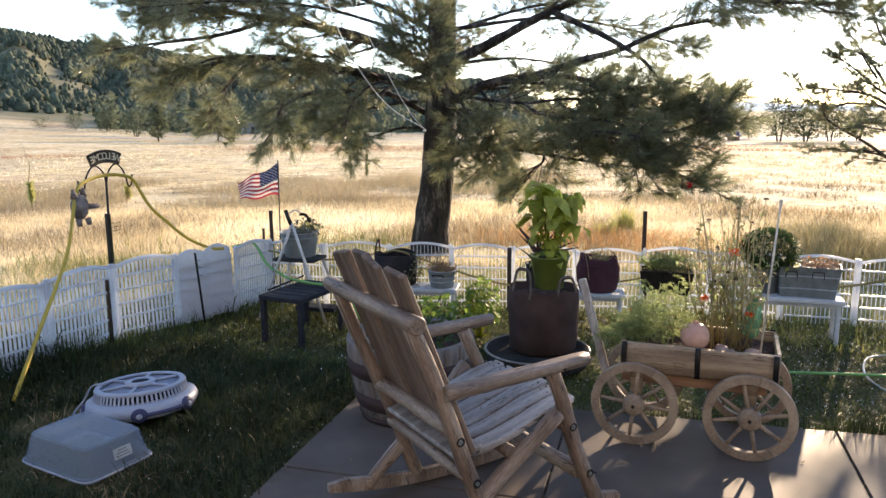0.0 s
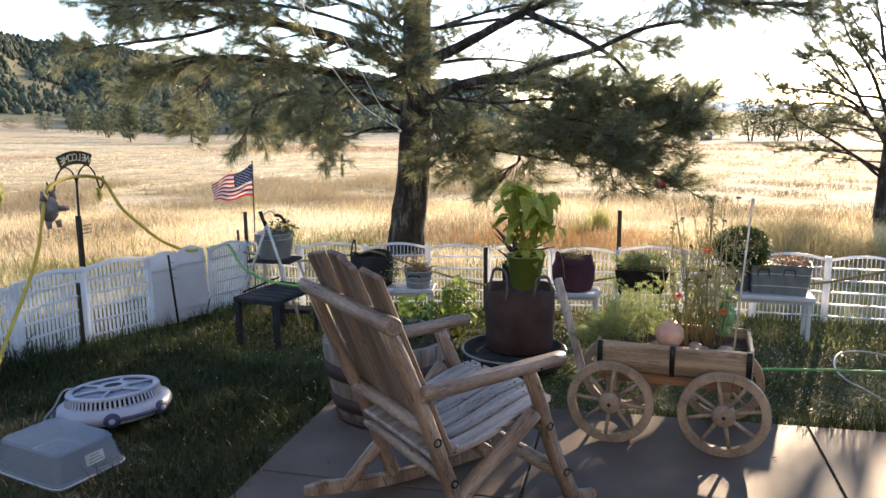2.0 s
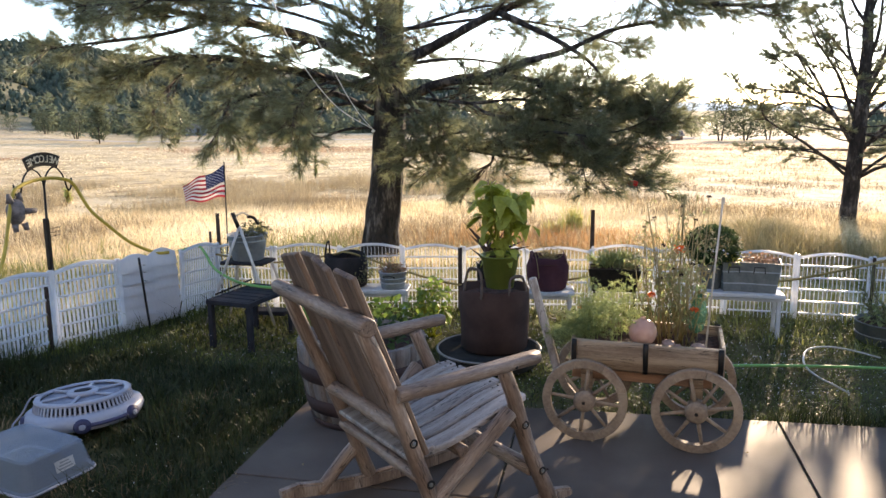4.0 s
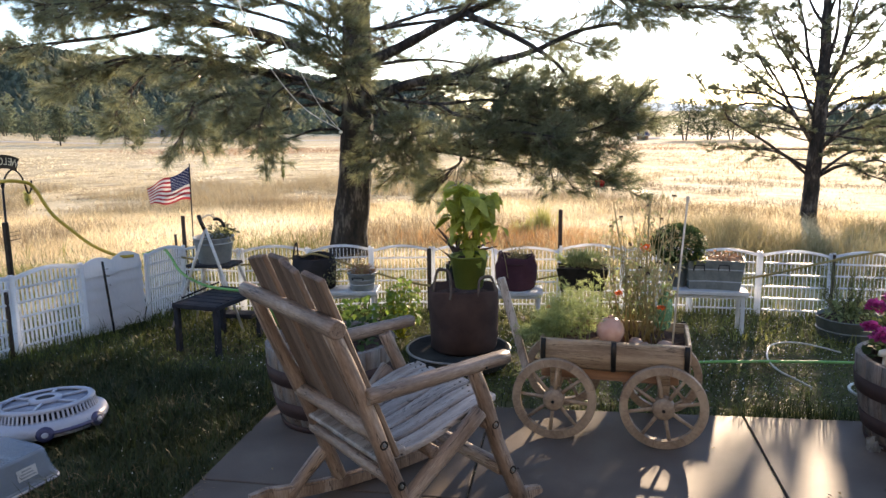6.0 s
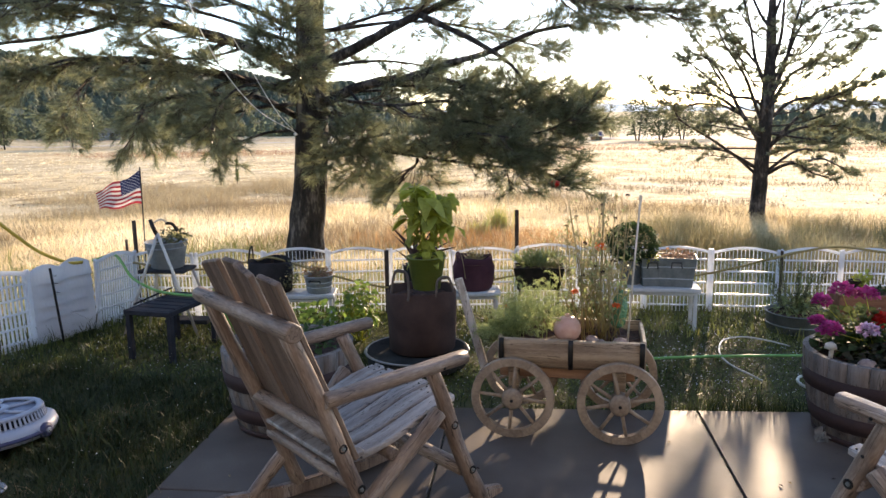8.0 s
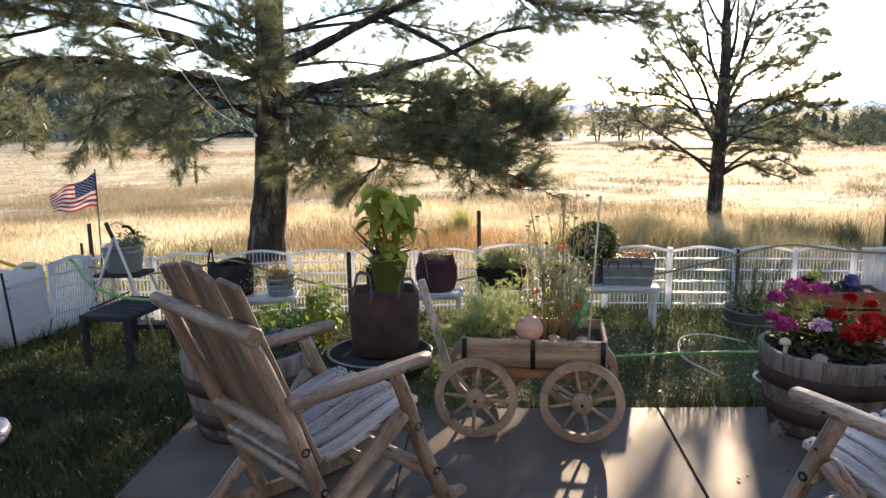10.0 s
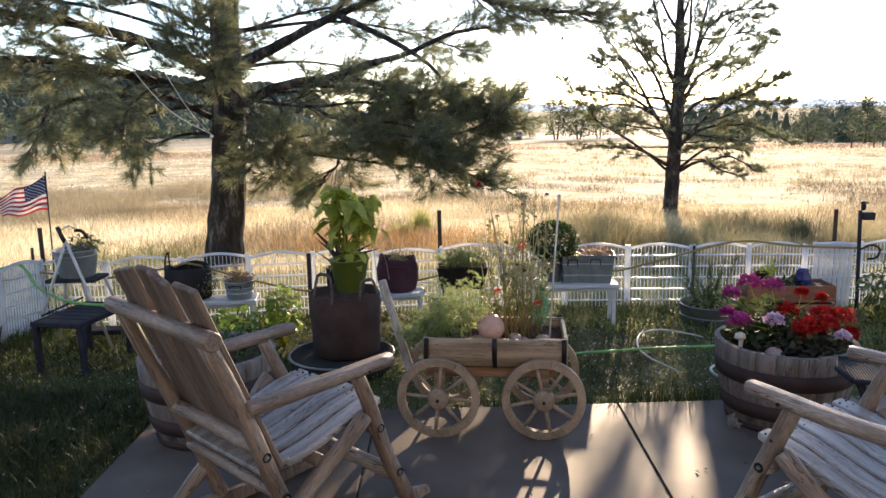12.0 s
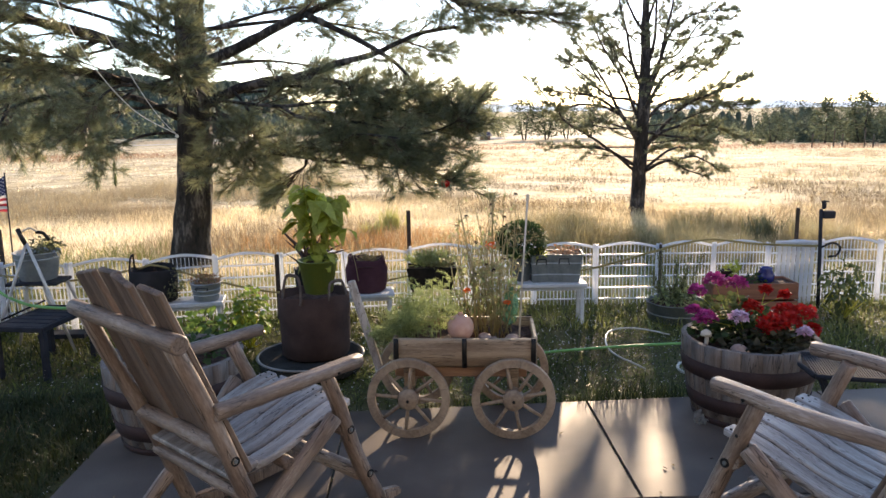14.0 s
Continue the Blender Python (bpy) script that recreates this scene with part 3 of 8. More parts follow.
bough(LIMBS_A, [(-2.1, 7.5, 1.89), (-1.63, 7.38, 2.08), (-1.12, 7.25, 2.3), (-0.64, 7.12, 2.46), (-0.08, 7.0, 2.7)], 0.055, 0.9, 0.05, 0.45)
bough(LIMBS_A, [(-1.01, 7.2, 2.33), (-0.49, 7.0, 2.06), (-0.19, 6.8, 1.86), (0.0, 6.6, 1.64)], 0.025, 0.45, 0.15, 0.3)
bough(LIMBS_A, [(-2.12, 7.5, 1.52), (-1.61, 7.42, 1.71), (-1.16, 7.33, 1.77), (-0.83, 7.25, 1.87), (-0.4, 7.17, 1.97), (0.01, 7.08, 2.13), (0.36, 7.0, 2.18)], 0.05, 0.22, 0.15, 0.7)
bough(LIMBS_A, [(-1.17, 7.35, 1.77), (-0.83, 7.19, 1.74), (-0.41, 7.02, 1.64), (0.0, 6.86, 1.6), (0.34, 6.75, 1.5)], 0.024, 1.9, 0.35, 0.25)
bough(LIMBS_A, [(-2.11, 7.5, 1.0), (-1.73, 7.3, 1.08), (-1.26, 7.1, 1.09), (-0.72, 6.9, 1.12), (-0.16, 6.7, 1.02), (0.28, 6.5, 0.86)], 0.042, 1.6, 0.15, 0.4)
bough(LIMBS_A, [(-1.26, 7.1, 1.09), (-0.74, 7.1, 1.26), (-0.26, 7.0, 1.36), (0.12, 6.9, 1.36), (0.42, 6.85, 1.42)], 0.014, 1.6, 0.2, 0.15)
bough(LIMBS_A, [(-1.26, 7.1, 1.09), (-0.9, 6.9, 1.17), (-0.5, 6.5, 1.26), (-0.1, 6.3, 1.22)], 0.012, 1.5, 0.25, 0.2)
bough(LIMBS_A, [(-2.03, 7.5, 2.81), (-0.91, 7.42, 2.93), (0.02, 7.35, 2.6), (0.59, 7.28, 2.38), (1.36, 7.2, 2.3)], 0.05, 1.7, 0.1, 0.3)
bough(LIMBS_A, [(-2.24, 7.5, 1.8), (-2.55, 7.42, 1.99), (-2.92, 7.33, 2.16), (-3.44, 7.25, 2.3), (-3.87, 7.17, 2.36), (-4.44, 7.08, 2.48), (-5.15, 7.0, 2.54)], 0.06, 1.15, 0.15, 0.25)
bough(LIMBS_A, [(-2.25, 7.5, 1.61), (-2.53, 7.32, 1.72), (-2.95, 7.14, 1.84), (-3.64, 6.96, 1.95), (-4.14, 6.78, 1.98), (-4.64, 6.6, 1.84)], 0.03, 0.75, 0.4, 0.25)
bough(LIMBS_A, [(-2.31, 7.5, 1.41), (-2.64, 7.28, 1.61), (-3.01, 7.06, 1.64), (-3.31, 6.84, 1.61), (-3.46, 6.62, 1.5), (-3.5, 6.5, 1.36)], 0.026, 0.8, 0.45, 0.3)
bough(LIMBS_A, [(-2.22, 7.5, 2.21), (-2.67, 7.48, 2.44), (-3.24, 7.46, 2.64), (-3.95, 7.44, 2.74), (-4.87, 7.42, 2.72), (-5.7, 7.4, 2.64)], 0.024, 1.3, 0.2, 0.25)
bough(LIMBS_A, [(-2.22, 7.5, 2.37), (-2.67, 7.67, 2.68), (-3.26, 7.83, 2.95), (-4.22, 8.0, 3.19)], 0.024, 1.2, 0.3, 0.3)
bough(LIMBS_A, [(-2.15, 7.5, 2.0), (-2.2, 8.3, 2.2), (-2.3, 9.2, 2.3), (-2.5, 10.0, 2.2)], 0.02, 1.0, 0.2, 0.3)
bough(LIMBS_A, [(-2.1, 7.5, 2.2), (-1.5, 8.3, 2.5), (-1.0, 9.2, 2.7)], 0.016, 1.0, 0.2, 0.3)
bough(LIMBS_A, [(-2.2, 7.4, 2.1), (-3.1, 7.0, 2.4), (-4.0, 6.8, 2.5), (-5.0, 6.6, 2.45)], 0.014, 1.0, 0.35, 0.25)
bough(LIMBS_A, [(-2.1, 7.45, 1.62), (-1.6, 7.6, 1.66), (-1.05, 7.8, 1.66), (-0.5, 7.9, 1.6)], 0.014, 0.9, 0.2, 0.4)
bough(LIMBS_A, [(-2.05, 7.6, 2.25), (-1.2, 8.3, 2.4), (-0.4, 9.0, 2.32), (0.2, 9.4, 2.15)], 0.016, 1.2, 0.25, 0.3)
bough(LIMBS_A, [(-2.1, 7.6, 1.9), (-1.6, 8.4, 2.0), (-1.0, 9.2, 1.95)], 0.016, 1.0, 0.25, 0.4)
bough(LIMBS_A, [(-2.17, 7.4, 1.75), (-1.92, 7.1, 1.6), (-1.72, 6.9, 1.4)], 0.012, 1.0, 0.3, 0.3)
bough(LIMBS_A, [(-2.25, 7.4, 1.8), (-2.55, 7.1, 1.68), (-2.78, 6.95, 1.5)], 0.012, 0.9, 0.3, 0.3)
bough(LIMBS_A, [(-2.1, 7.4, 1.5), (-1.72, 7.2, 1.38), (-1.35, 7.1, 1.15)], 0.012, 1.1, 0.4, 0.3)
bough(LIMBS_A, [(-2.15, 7.4, 1.95), (-2.1, 7.05, 1.95), (-2.1, 6.8, 1.85)], 0.012, 1.2, 0.3, 0.2)
bough(LIMBS_A, [(-2.1, 7.4, 1.3), (-1.8, 7.35, 1.15), (-1.5, 7.3, 0.85)], 0.010, 0.9, 0.4, 0.4)
bough(LIMBS_A, [(-2.36, 7.4, 1.7), (-2.8, 7.26, 1.76), (-3.35, 7.12, 1.92), (-3.89, 6.98, 1.99), (-4.45, 6.84, 1.9), (-4.83, 6.7, 1.72)], 0.03, 0.94, 0.3, 0.25)
bough(LIMBS_A, [(-3.38, 7.15, 1.92), (-3.59, 7.1, 1.71), (-3.68, 7.0, 1.52), (-3.69, 6.95, 1.38)], 0.014, 0.90, 0.4, 0.15)
bough(LIMBS_A, [(-2.9, 7.25, 1.77), (-3.2, 7.17, 1.6), (-3.24, 7.03, 1.42), (-3.22, 6.95, 1.3)], 0.014, 0.90, 0.4, 0.15)
bough(LIMBS_A, [(-2.3, 7.4, 1.54), (-2.61, 7.2, 1.51), (-2.89, 7.0, 1.43), (-2.98, 6.8, 1.35)], 0.014, 0.90, 0.3, 0.2)
bough(LIMBS_A, [(-2.3, 7.42, 1.28), (-2.54, 7.27, 1.27), (-2.71, 7.13, 1.21), (-2.84, 7.0, 1.15)], 0.012, 0.72, 0.3, 0.35)
bough(LIMBS_A, [(-3.9, 7.0, 2.0), (-4.15, 6.97, 1.83), (-4.28, 6.83, 1.6), (-4.33, 6.7, 1.44)], 0.013, 1.21, 0.35, 0.1)
bough(LIMBS_A, [(-3.94, 7.15, 2.34), (-4.26, 6.98, 2.22), (-4.63, 6.85, 2.16), (-5.08, 6.72, 2.11), (-5.35, 6.6, 2.06)], 0.018, 1.04, 0.15, 0.1)
bough(LIMBS_A, [(-4.25, 7.1, 2.43), (-4.58, 7.1, 2.49), (-4.97, 7.0, 2.55), (-5.43, 6.9, 2.64)], 0.018, 1.21, 0.15, 0.1)
bough(LIMBS_A, [(-3.42, 7.26, 2.3), (-3.74, 7.2, 2.47), (-4.05, 7.1, 2.61), (-4.37, 7.0, 2.72)], 0.018, 1.21, 0.15, 0.15)
bough(LIMBS_A, [(-2.93, 7.33, 2.14), (-3.12, 7.17, 2.01), (-3.3, 7.03, 1.98), (-3.6, 6.9, 2.11)], 0.013, 0.99, 0.2, 0.2)
bough(LIMBS_A, [(-1.74, 7.4, 1.65), (-1.55, 7.1, 1.47), (-1.48, 7.0, 1.26)], 0.010, 1.0, 0.35, 0.2)
bough(LIMBS_A, [(-1.52, 7.2, 1.09), (-1.5, 7.1, 0.96), (-1.58, 7.0, 0.92)], 0.008, 1.3, 0.3, 0.1)
bough(LIMBS_A, [(-1.05, 7.05, 1.1), (-1.03, 6.9, 0.98), (-1.17, 6.8, 0.9)], 0.010, 2.4, 0.3, 0.1)
bough(LIMBS_A, [(-2.1, 7.45, 1.62), (-1.73, 7.2, 1.56), (-1.25, 7.05, 1.51), (-0.76, 6.96, 1.54), (-0.25, 6.9, 1.47), (0.19, 6.8, 1.42)], 0.014, 1.25, 0.15, 0.2)
bough(LIMBS_A, [(-1.73, 7.3, 1.08), (-1.55, 7.05, 1.2), (-1.12, 6.92, 1.27), (-0.59, 6.78, 1.23), (-0.19, 6.6, 1.16)], 0.012, 1.25, 0.15, 0.25)
bough(LIMBS_A, [(-1.61, 7.42, 1.71), (-1.11, 7.22, 1.69), (-0.52, 7.19, 1.65), (-0.01, 7.11, 1.59)], 0.012, 1.3, 0.15, 0.15)
bough(LIMBS_A, [(-1.25, 7.05, 1.51), (-1.02, 6.93, 1.4), (-0.49, 6.79, 1.35), (0.0, 6.61, 1.25), (0.41, 6.49, 1.39)], 0.012, 1.4, 0.15, 0.15)
bough(LIMBS_A, [(-1.73, 7.3, 1.08), (-1.4, 7.0, 1.1), (-1.01, 6.83, 1.05), (-0.49, 6.79, 0.98), (0.05, 6.61, 0.94)], 0.012, 0.8, 0.1, 0.35)
bough(LIMBS_A, [(-2.15, 7.4, 1.85), (-2.17, 6.77, 2.04), (-2.18, 6.66, 2.18)], 0.01, 2.0, 0.1, 0.3)
bough(LIMBS_A, [(-2.15, 7.4, 1.6), (-2.08, 6.79, 1.84), (-2.06, 6.59, 1.93)], 0.01, 2.0, 0.1, 0.3)
bough(LIMBS_A, [(-2.1, 7.42, 1.5), (-1.9, 7.05, 1.45), (-1.77, 6.98, 1.33), (-1.81, 6.87, 1.13)], 0.01, 1.2, 0.15, 0.3)
bough(LIMBS_A, [(-2.2, 7.4, 1.7), (-2.51, 6.65, 1.7), (-2.71, 6.46, 1.5), (-2.73, 6.34, 1.31)], 0.01, 1.0, 0.15, 0.4)
for i in range(18):
    z = 2.9 + i * 0.2
    a, n = i * 2.4 + 0.4, 3.6 - 0.16 * i
    p = Vector((-2.1 + 0.02 * i, 7.5, z))
    w = Vector((math.cos(a), math.sin(a), 0))
    LIMBS_A.append(([p, p + w * n * 0.2 + Vector((0, 0.12 * math.sin(i), 0.06)), p + w * n * 0.4 + Vector((0.1 * math.cos(i), 0, 0.25)), p + w * n * 0.75 + Vector((0, 0.1 * math.cos(2 * i), 0.3)), p + w * n + Vector((0, 0, 0.3))], 0.02 - 0.0006 * i, 1.7 if math.sin(a) > -0.3 else 0.9, 0.1, 0.3))
grow(rs, pine_a, LIMBS_A, 0.034, 0.6, 6.8, 8, 0.135, 42, 0.0043, 0.27, 0.1, "long dark green needle tufts lit from behind")

pine_b = thing("pine_tree", "young open pine standing alone in the dry meadow", "tree")
bx, by = 3.5, 12.2
part("trunk", trunk_mesh([(bx - 0.02, by, -0.6), (bx + 0.03, by, -0.1), (bx + 0.05, by, 0.55), (bx + 0.08, by, 1.36), (bx + 0.09, by, 2.24), (bx + 0.07, by, 3.1), (bx + 0.1, by, 4.9)], [0.15, 0.115, 0.105, 0.098, 0.075, 0.05, 0.015], 9), BARK, pine_b, smooth=True)
LIMBS_B = []
rb = np.random.RandomState(12)
bough(LIMBS_B, [(3.46, 12.2, 0.53), (3.07, 12.05, 0.75), (2.71, 11.85, 0.98), (2.22, 11.63, 1.26), (2.05, 11.4, 1.47)], 0.024, 0.65, 0.05, 0.48)
bough(LIMBS_B, [(3.44, 12.2, 0.46), (3.13, 12.44, 0.74), (2.87, 12.75, 0.79), (2.6, 13.1, 0.78)], 0.018, 0.65, 0.05, 0.48)
bough(LIMBS_B, [(3.5, 12.2, 0.91), (3.18, 12.01, 1.32), (2.76, 11.76, 1.59), (2.31, 11.49, 1.67), (1.88, 11.2, 1.71)], 0.026, 0.65, 0.05, 0.48)
bough(LIMBS_B, [(3.5, 12.2, 0.96), (3.24, 12.31, 1.36), (3.03, 12.46, 1.82), (2.81, 12.62, 2.17), (2.5, 12.8, 2.34)], 0.028, 0.65, 0.05, 0.48)
bough(LIMBS_B, [(2.95, 12.45, 1.85), (2.82, 12.6, 2.1), (2.7, 12.85, 2.42), (2.55, 13.1, 2.68)], 0.014, 0.65, 0.05, 0.48)
bough(LIMBS_B, [(3.51, 12.2, 1.23), (3.27, 12.03, 1.71), (3.09, 11.81, 1.96), (2.74, 11.56, 2.37), (2.55, 11.3, 2.67)], 0.024, 0.65, 0.05, 0.48)
bough(LIMBS_B, [(3.54, 12.2, 1.76), (3.39, 12.26, 2.16), (3.32, 12.33, 2.6), (3.22, 12.41, 3.04), (3.18, 12.5, 3.4)], 0.026, 0.65, 0.05, 0.48)
bough(LIMBS_B, [(3.37, 12.22, 2.11), (3.13, 12.07, 2.36), (2.9, 11.89, 2.56), (2.74, 11.7, 2.79)], 0.014, 0.65, 0.05, 0.48)
bough(LIMBS_B, [(3.5, 12.2, 1.05), (3.13, 12.35, 1.41), (2.67, 12.55, 1.51), (2.29, 12.77, 1.47), (1.9, 13.0, 1.95)], 0.022, 0.65, 0.05, 0.48)
bough(LIMBS_B, [(3.62, 12.2, 0.41), (3.8, 12.03, 0.56), (3.95, 11.81, 0.61), (4.07, 11.56, 0.5), (4.31, 11.3, 0.41)], 0.026, 0.95, 0.05, 0.45)
bough(LIMBS_B, [(3.98, 11.8, 0.6), (4.28, 11.85, 0.68), (4.52, 11.88, 0.59), (4.8, 11.9, 0.46)], 0.014, 0.95, 0.05, 0.45)
bough(LIMBS_B, [(3.62, 12.2, 0.46), (4.12, 12.47, 0.75), (4.57, 12.81, 0.76), (5.11, 13.2, 0.67)], 0.02, 0.95, 0.05, 0.45)
bough(LIMBS_B, [(3.62, 12.2, 0.84), (4.01, 12.31, 1.08), (4.43, 12.46, 1.14), (4.96, 12.62, 1.1), (5.72, 12.8, 0.8)], 0.024, 1.6, 0.05, 0.36)
bough(LIMBS_B, [(3.62, 12.2, 0.8), (3.88, 12.07, 1.16), (4.17, 11.9, 1.48), (4.49, 11.7, 1.64), (4.9, 11.5, 1.84)], 0.028, 1.6, 0.05, 0.36)
bough(LIMBS_B, [(3.64, 12.2, 1.27), (3.98, 12.29, 1.53), (4.44, 12.42, 1.57), (5.1, 12.55, 1.47), (5.54, 12.7, 1.47)], 0.024, 1.6, 0.05, 0.36)
bough(LIMBS_B, [(3.64, 12.2, 1.45), (3.91, 12.33, 1.89), (4.26, 12.5, 2.07), (4.75, 12.7, 2.16), (5.19, 12.9, 2.49)], 0.024, 1.6, 0.05, 0.36)
bough(LIMBS_B, [(3.64, 12.2, 1.8), (3.8, 12.07, 2.22), (3.9, 11.9, 2.59), (4.17, 11.7, 2.81), (4.69, 11.5, 2.86)], 0.022, 0.95, 0.05, 0.45)
bough(LIMBS_B, [(3.64, 12.2, 1.62), (3.82, 12.28, 2.06), (3.95, 12.37, 2.59), (4.08, 12.48, 3.04), (4.17, 12.6, 3.49)], 0.03, 0.95, 0.05, 0.45)
bough(LIMBS_B, [(3.62, 12.2, 2.06), (3.7, 12.12, 2.49), (3.68, 12.02, 2.9), (3.67, 11.9, 3.38)], 0.028, 0.95, 0.05, 0.45)
bough(LIMBS_B, [(3.93, 12.36, 2.5), (4.2, 12.3, 2.49), (4.68, 12.32, 2.58), (5.17, 12.4, 2.56)], 0.014, 0.95, 0.05, 0.45)
bough(LIMBS_B, [(3.88, 12.31, 2.2), (4.19, 12.44, 2.29), (4.65, 12.75, 2.8), (5.25, 13.1, 2.88)], 0.016, 0.95, 0.05, 0.45)
bough(LIMBS_B, [(3.55, 12.2, 1.45), (3.3, 12.14, 1.58), (2.97, 12.07, 1.63), (2.54, 11.99, 1.98), (2.26, 11.9, 2.15)], 0.02, 0.65, 0.05, 0.48)
bough(LIMBS_B, [(3.56, 12.2, 1.05), (3.16, 11.91, 1.15), (2.71, 11.52, 1.25), (2.33, 11.1, 1.18)], 0.016, 0.65, 0.05, 0.48)
bough(LIMBS_B, [(3.6, 12.2, 1.05), (3.83, 11.91, 1.01), (4.06, 11.52, 0.97), (4.25, 11.1, 0.94)], 0.016, 0.95, 0.05, 0.45)
bough(LIMBS_B, [(3.57, 12.2, 2.58), (3.4, 12.25, 2.85), (3.26, 12.32, 3.2), (3.13, 12.4, 3.63)], 0.02, 0.65, 0.05, 0.48)
bough(LIMBS_B, [(3.6, 12.2, 2.75), (3.7, 12.15, 3.08), (3.88, 12.08, 3.49), (3.98, 12.0, 3.8)], 0.02, 0.95, 0.05, 0.45)
for i in range(34):
    z, a = 0.6 + 0.055 * i, i * 2.399
    n = np.interp(z, [0.6, 1.0, 1.6, 2.5], [1.2, 1.6, 1.4, 0.8]) * rb.uniform(0.6, 1.1)
    p = Vector((bx + 0.03 * z, by, z))
    w = Vector((math.cos(a), math.sin(a), 0))
    rise = np.interp(z, [0.6, 1.0, 2.0], [0.0, 0.25, 0.6]) + rb.uniform(-0.12, 0.12)
    bough(LIMBS_B, [p, p + w * n * 0.35 + Vector((0, 0, 0.12 * n * rise)), p + w * n * 0.7 + Vector((0, 0, 0.5 * n * rise)), p + w * n + Vector((0, 0, n * rise))], 0.007, 0.55, 0.1, 0.45)
# unseen upper limbs, leafed to set how much sun reaches the patio
for i in range(16):
    z, a = 3.1 + 0.09 * i, i * 2.399
    n = 1.35 - 0.05 * i
    p, w = Vector((bx + 0.07, by, z)), Vector((math.cos(a), math.sin(a), 0))
    bough(LIMBS_B, [p, p + w * n * 0.4 + Vector((0, 0, 0.2)), p + w * n * 0.8 + Vector((0, 0, 0.45))], 0.014, 0.7, 0.05, 0.25)
grow(rb, pine_b, LIMBS_B, 0.02, 0.3, 13, 8, 0.065, 42, 0.0042, 0.09, 0.02, "clumped needle tufts at the branch ends")


def far_tree(rs, tall, wide, bare=0.15, n=420, leafy=False, size=0.1):
    """Crown of many small clumps for a tree seen far off."""
    t = rs.uniform(bare, 1, n) ** 0.9
    if leafy:
        prof = np.sqrt(np.clip(1 - ((t - 0.52) / 0.54) ** 2, 0.02, 1))
    else:
        prof = np.clip(1.04 - t, 0.03, 1) ** 0.75 * np.clip((t - bare) * 6, 0.25, 1)
    a = rs.uniform(0, 2 * np.pi, n)
    r = wide / 2 * prof * np.sqrt(rs.uniform(0.1, 1, n))
    c = np.stack([r * np.cos(a), r * np.sin(a), t * tall], 1)
    m = n // 16 if n > 150 else n
    k = rs.randint(0, m, n) if n > 150 else np.arange(n)
    c = c[k] + (n > 150) * rs.normal(size=(n, 3)) * np.array([1, 1, 0.55]) * (wide * 0.11 * rs.uniform(0.5, 1.3, m))[k][:, None]
    s = tall * size * rs.uniform(0.5, 1.3, n)[:, None, None]
    v = (c[:, None, :] + unit(rs.normal(size=(n, 3, 3))) * s * np.array([1, 1, 0.6])).reshape(-1, 3)
    return v, np.arange(len(v)).reshape(-1, 3)


def full_crown(rs, tall, wide):
    """Dense, uneven crown of a pine on the hill: jagged rings narrowing to a tip, with loose clumps round them."""
    t = np.array([0.06, 0.25, 0.36, 0.56, 0.64, 0.86])
    reach = np.array([0.6, 0.98, 0.86, 0.92, 0.68, 0.4]) * wide / 2
    a = np.linspace(0, 2 * np.pi, 7, endpoint=False)[None, :] + rs.uniform(0, 0.8, (6, 1))
    r = reach[:, None] * rs.uniform(0.5, 1.3, (6, 7))
    z = (t[:, None] + rs.uniform(-0.05, 0.05, (6, 7))) * tall
    v = np.concatenate([np.stack([r * np.cos(a), r * np.sin(a), z], -1).reshape(-1, 3), [[0, 0, tall]]])
    i, j = np.meshgrid(np.arange(5), np.arange(7), indexing="ij")
    p, q, s, u = i * 7 + j, i * 7 + (j + 1) % 7, i * 7 + 7 + (j + 1) % 7, i * 7 + 7 + j
    k = np.arange(7)
    f = np.concatenate([np.stack([p, q, s], -1).reshape(-1, 3), np.stack([p, s, u], -1).reshape(-1, 3), np.stack([35 + k, 35 + (k + 1) % 7, np.full(7, 42)], -1)])
    return stack([(v, f), far_tree(rs, tall, wide * 1.2, 0.06, 12, False, 0.085)])


def distant_tree(seed, x, y, tall, wide, label, name="pine_tree", leafy=False, bare=0.15):
    rs = np.random.RandomState(seed)
    z = float(land(x, y))
    ob = thing(name, label, "tree", pose(x, y, z), "trees beyond the meadow")
    for q in range(3 if leafy else 1):
        a, lean = 2.1 * q + seed, (0.14 if leafy else 0.0) * wide
        part("trunk", tube([(0.3 * lean * math.cos(a), 0.3 * lean * math.sin(a), -0.4), (lean * math.cos(a), lean * math.sin(a), tall * 0.35), (1.6 * lean * math.cos(a), 1.6 * lean * math.sin(a), tall * 0.8)], [tall * 0.022, tall * 0.015, tall * 0.005], 7), BARK, ob)
    v, f = far_tree(rs, tall, wide, bare, 1900, leafy, 0.05)
    soup("crown", v, f, FARGREEN, ob)["kind"] = "stuff"


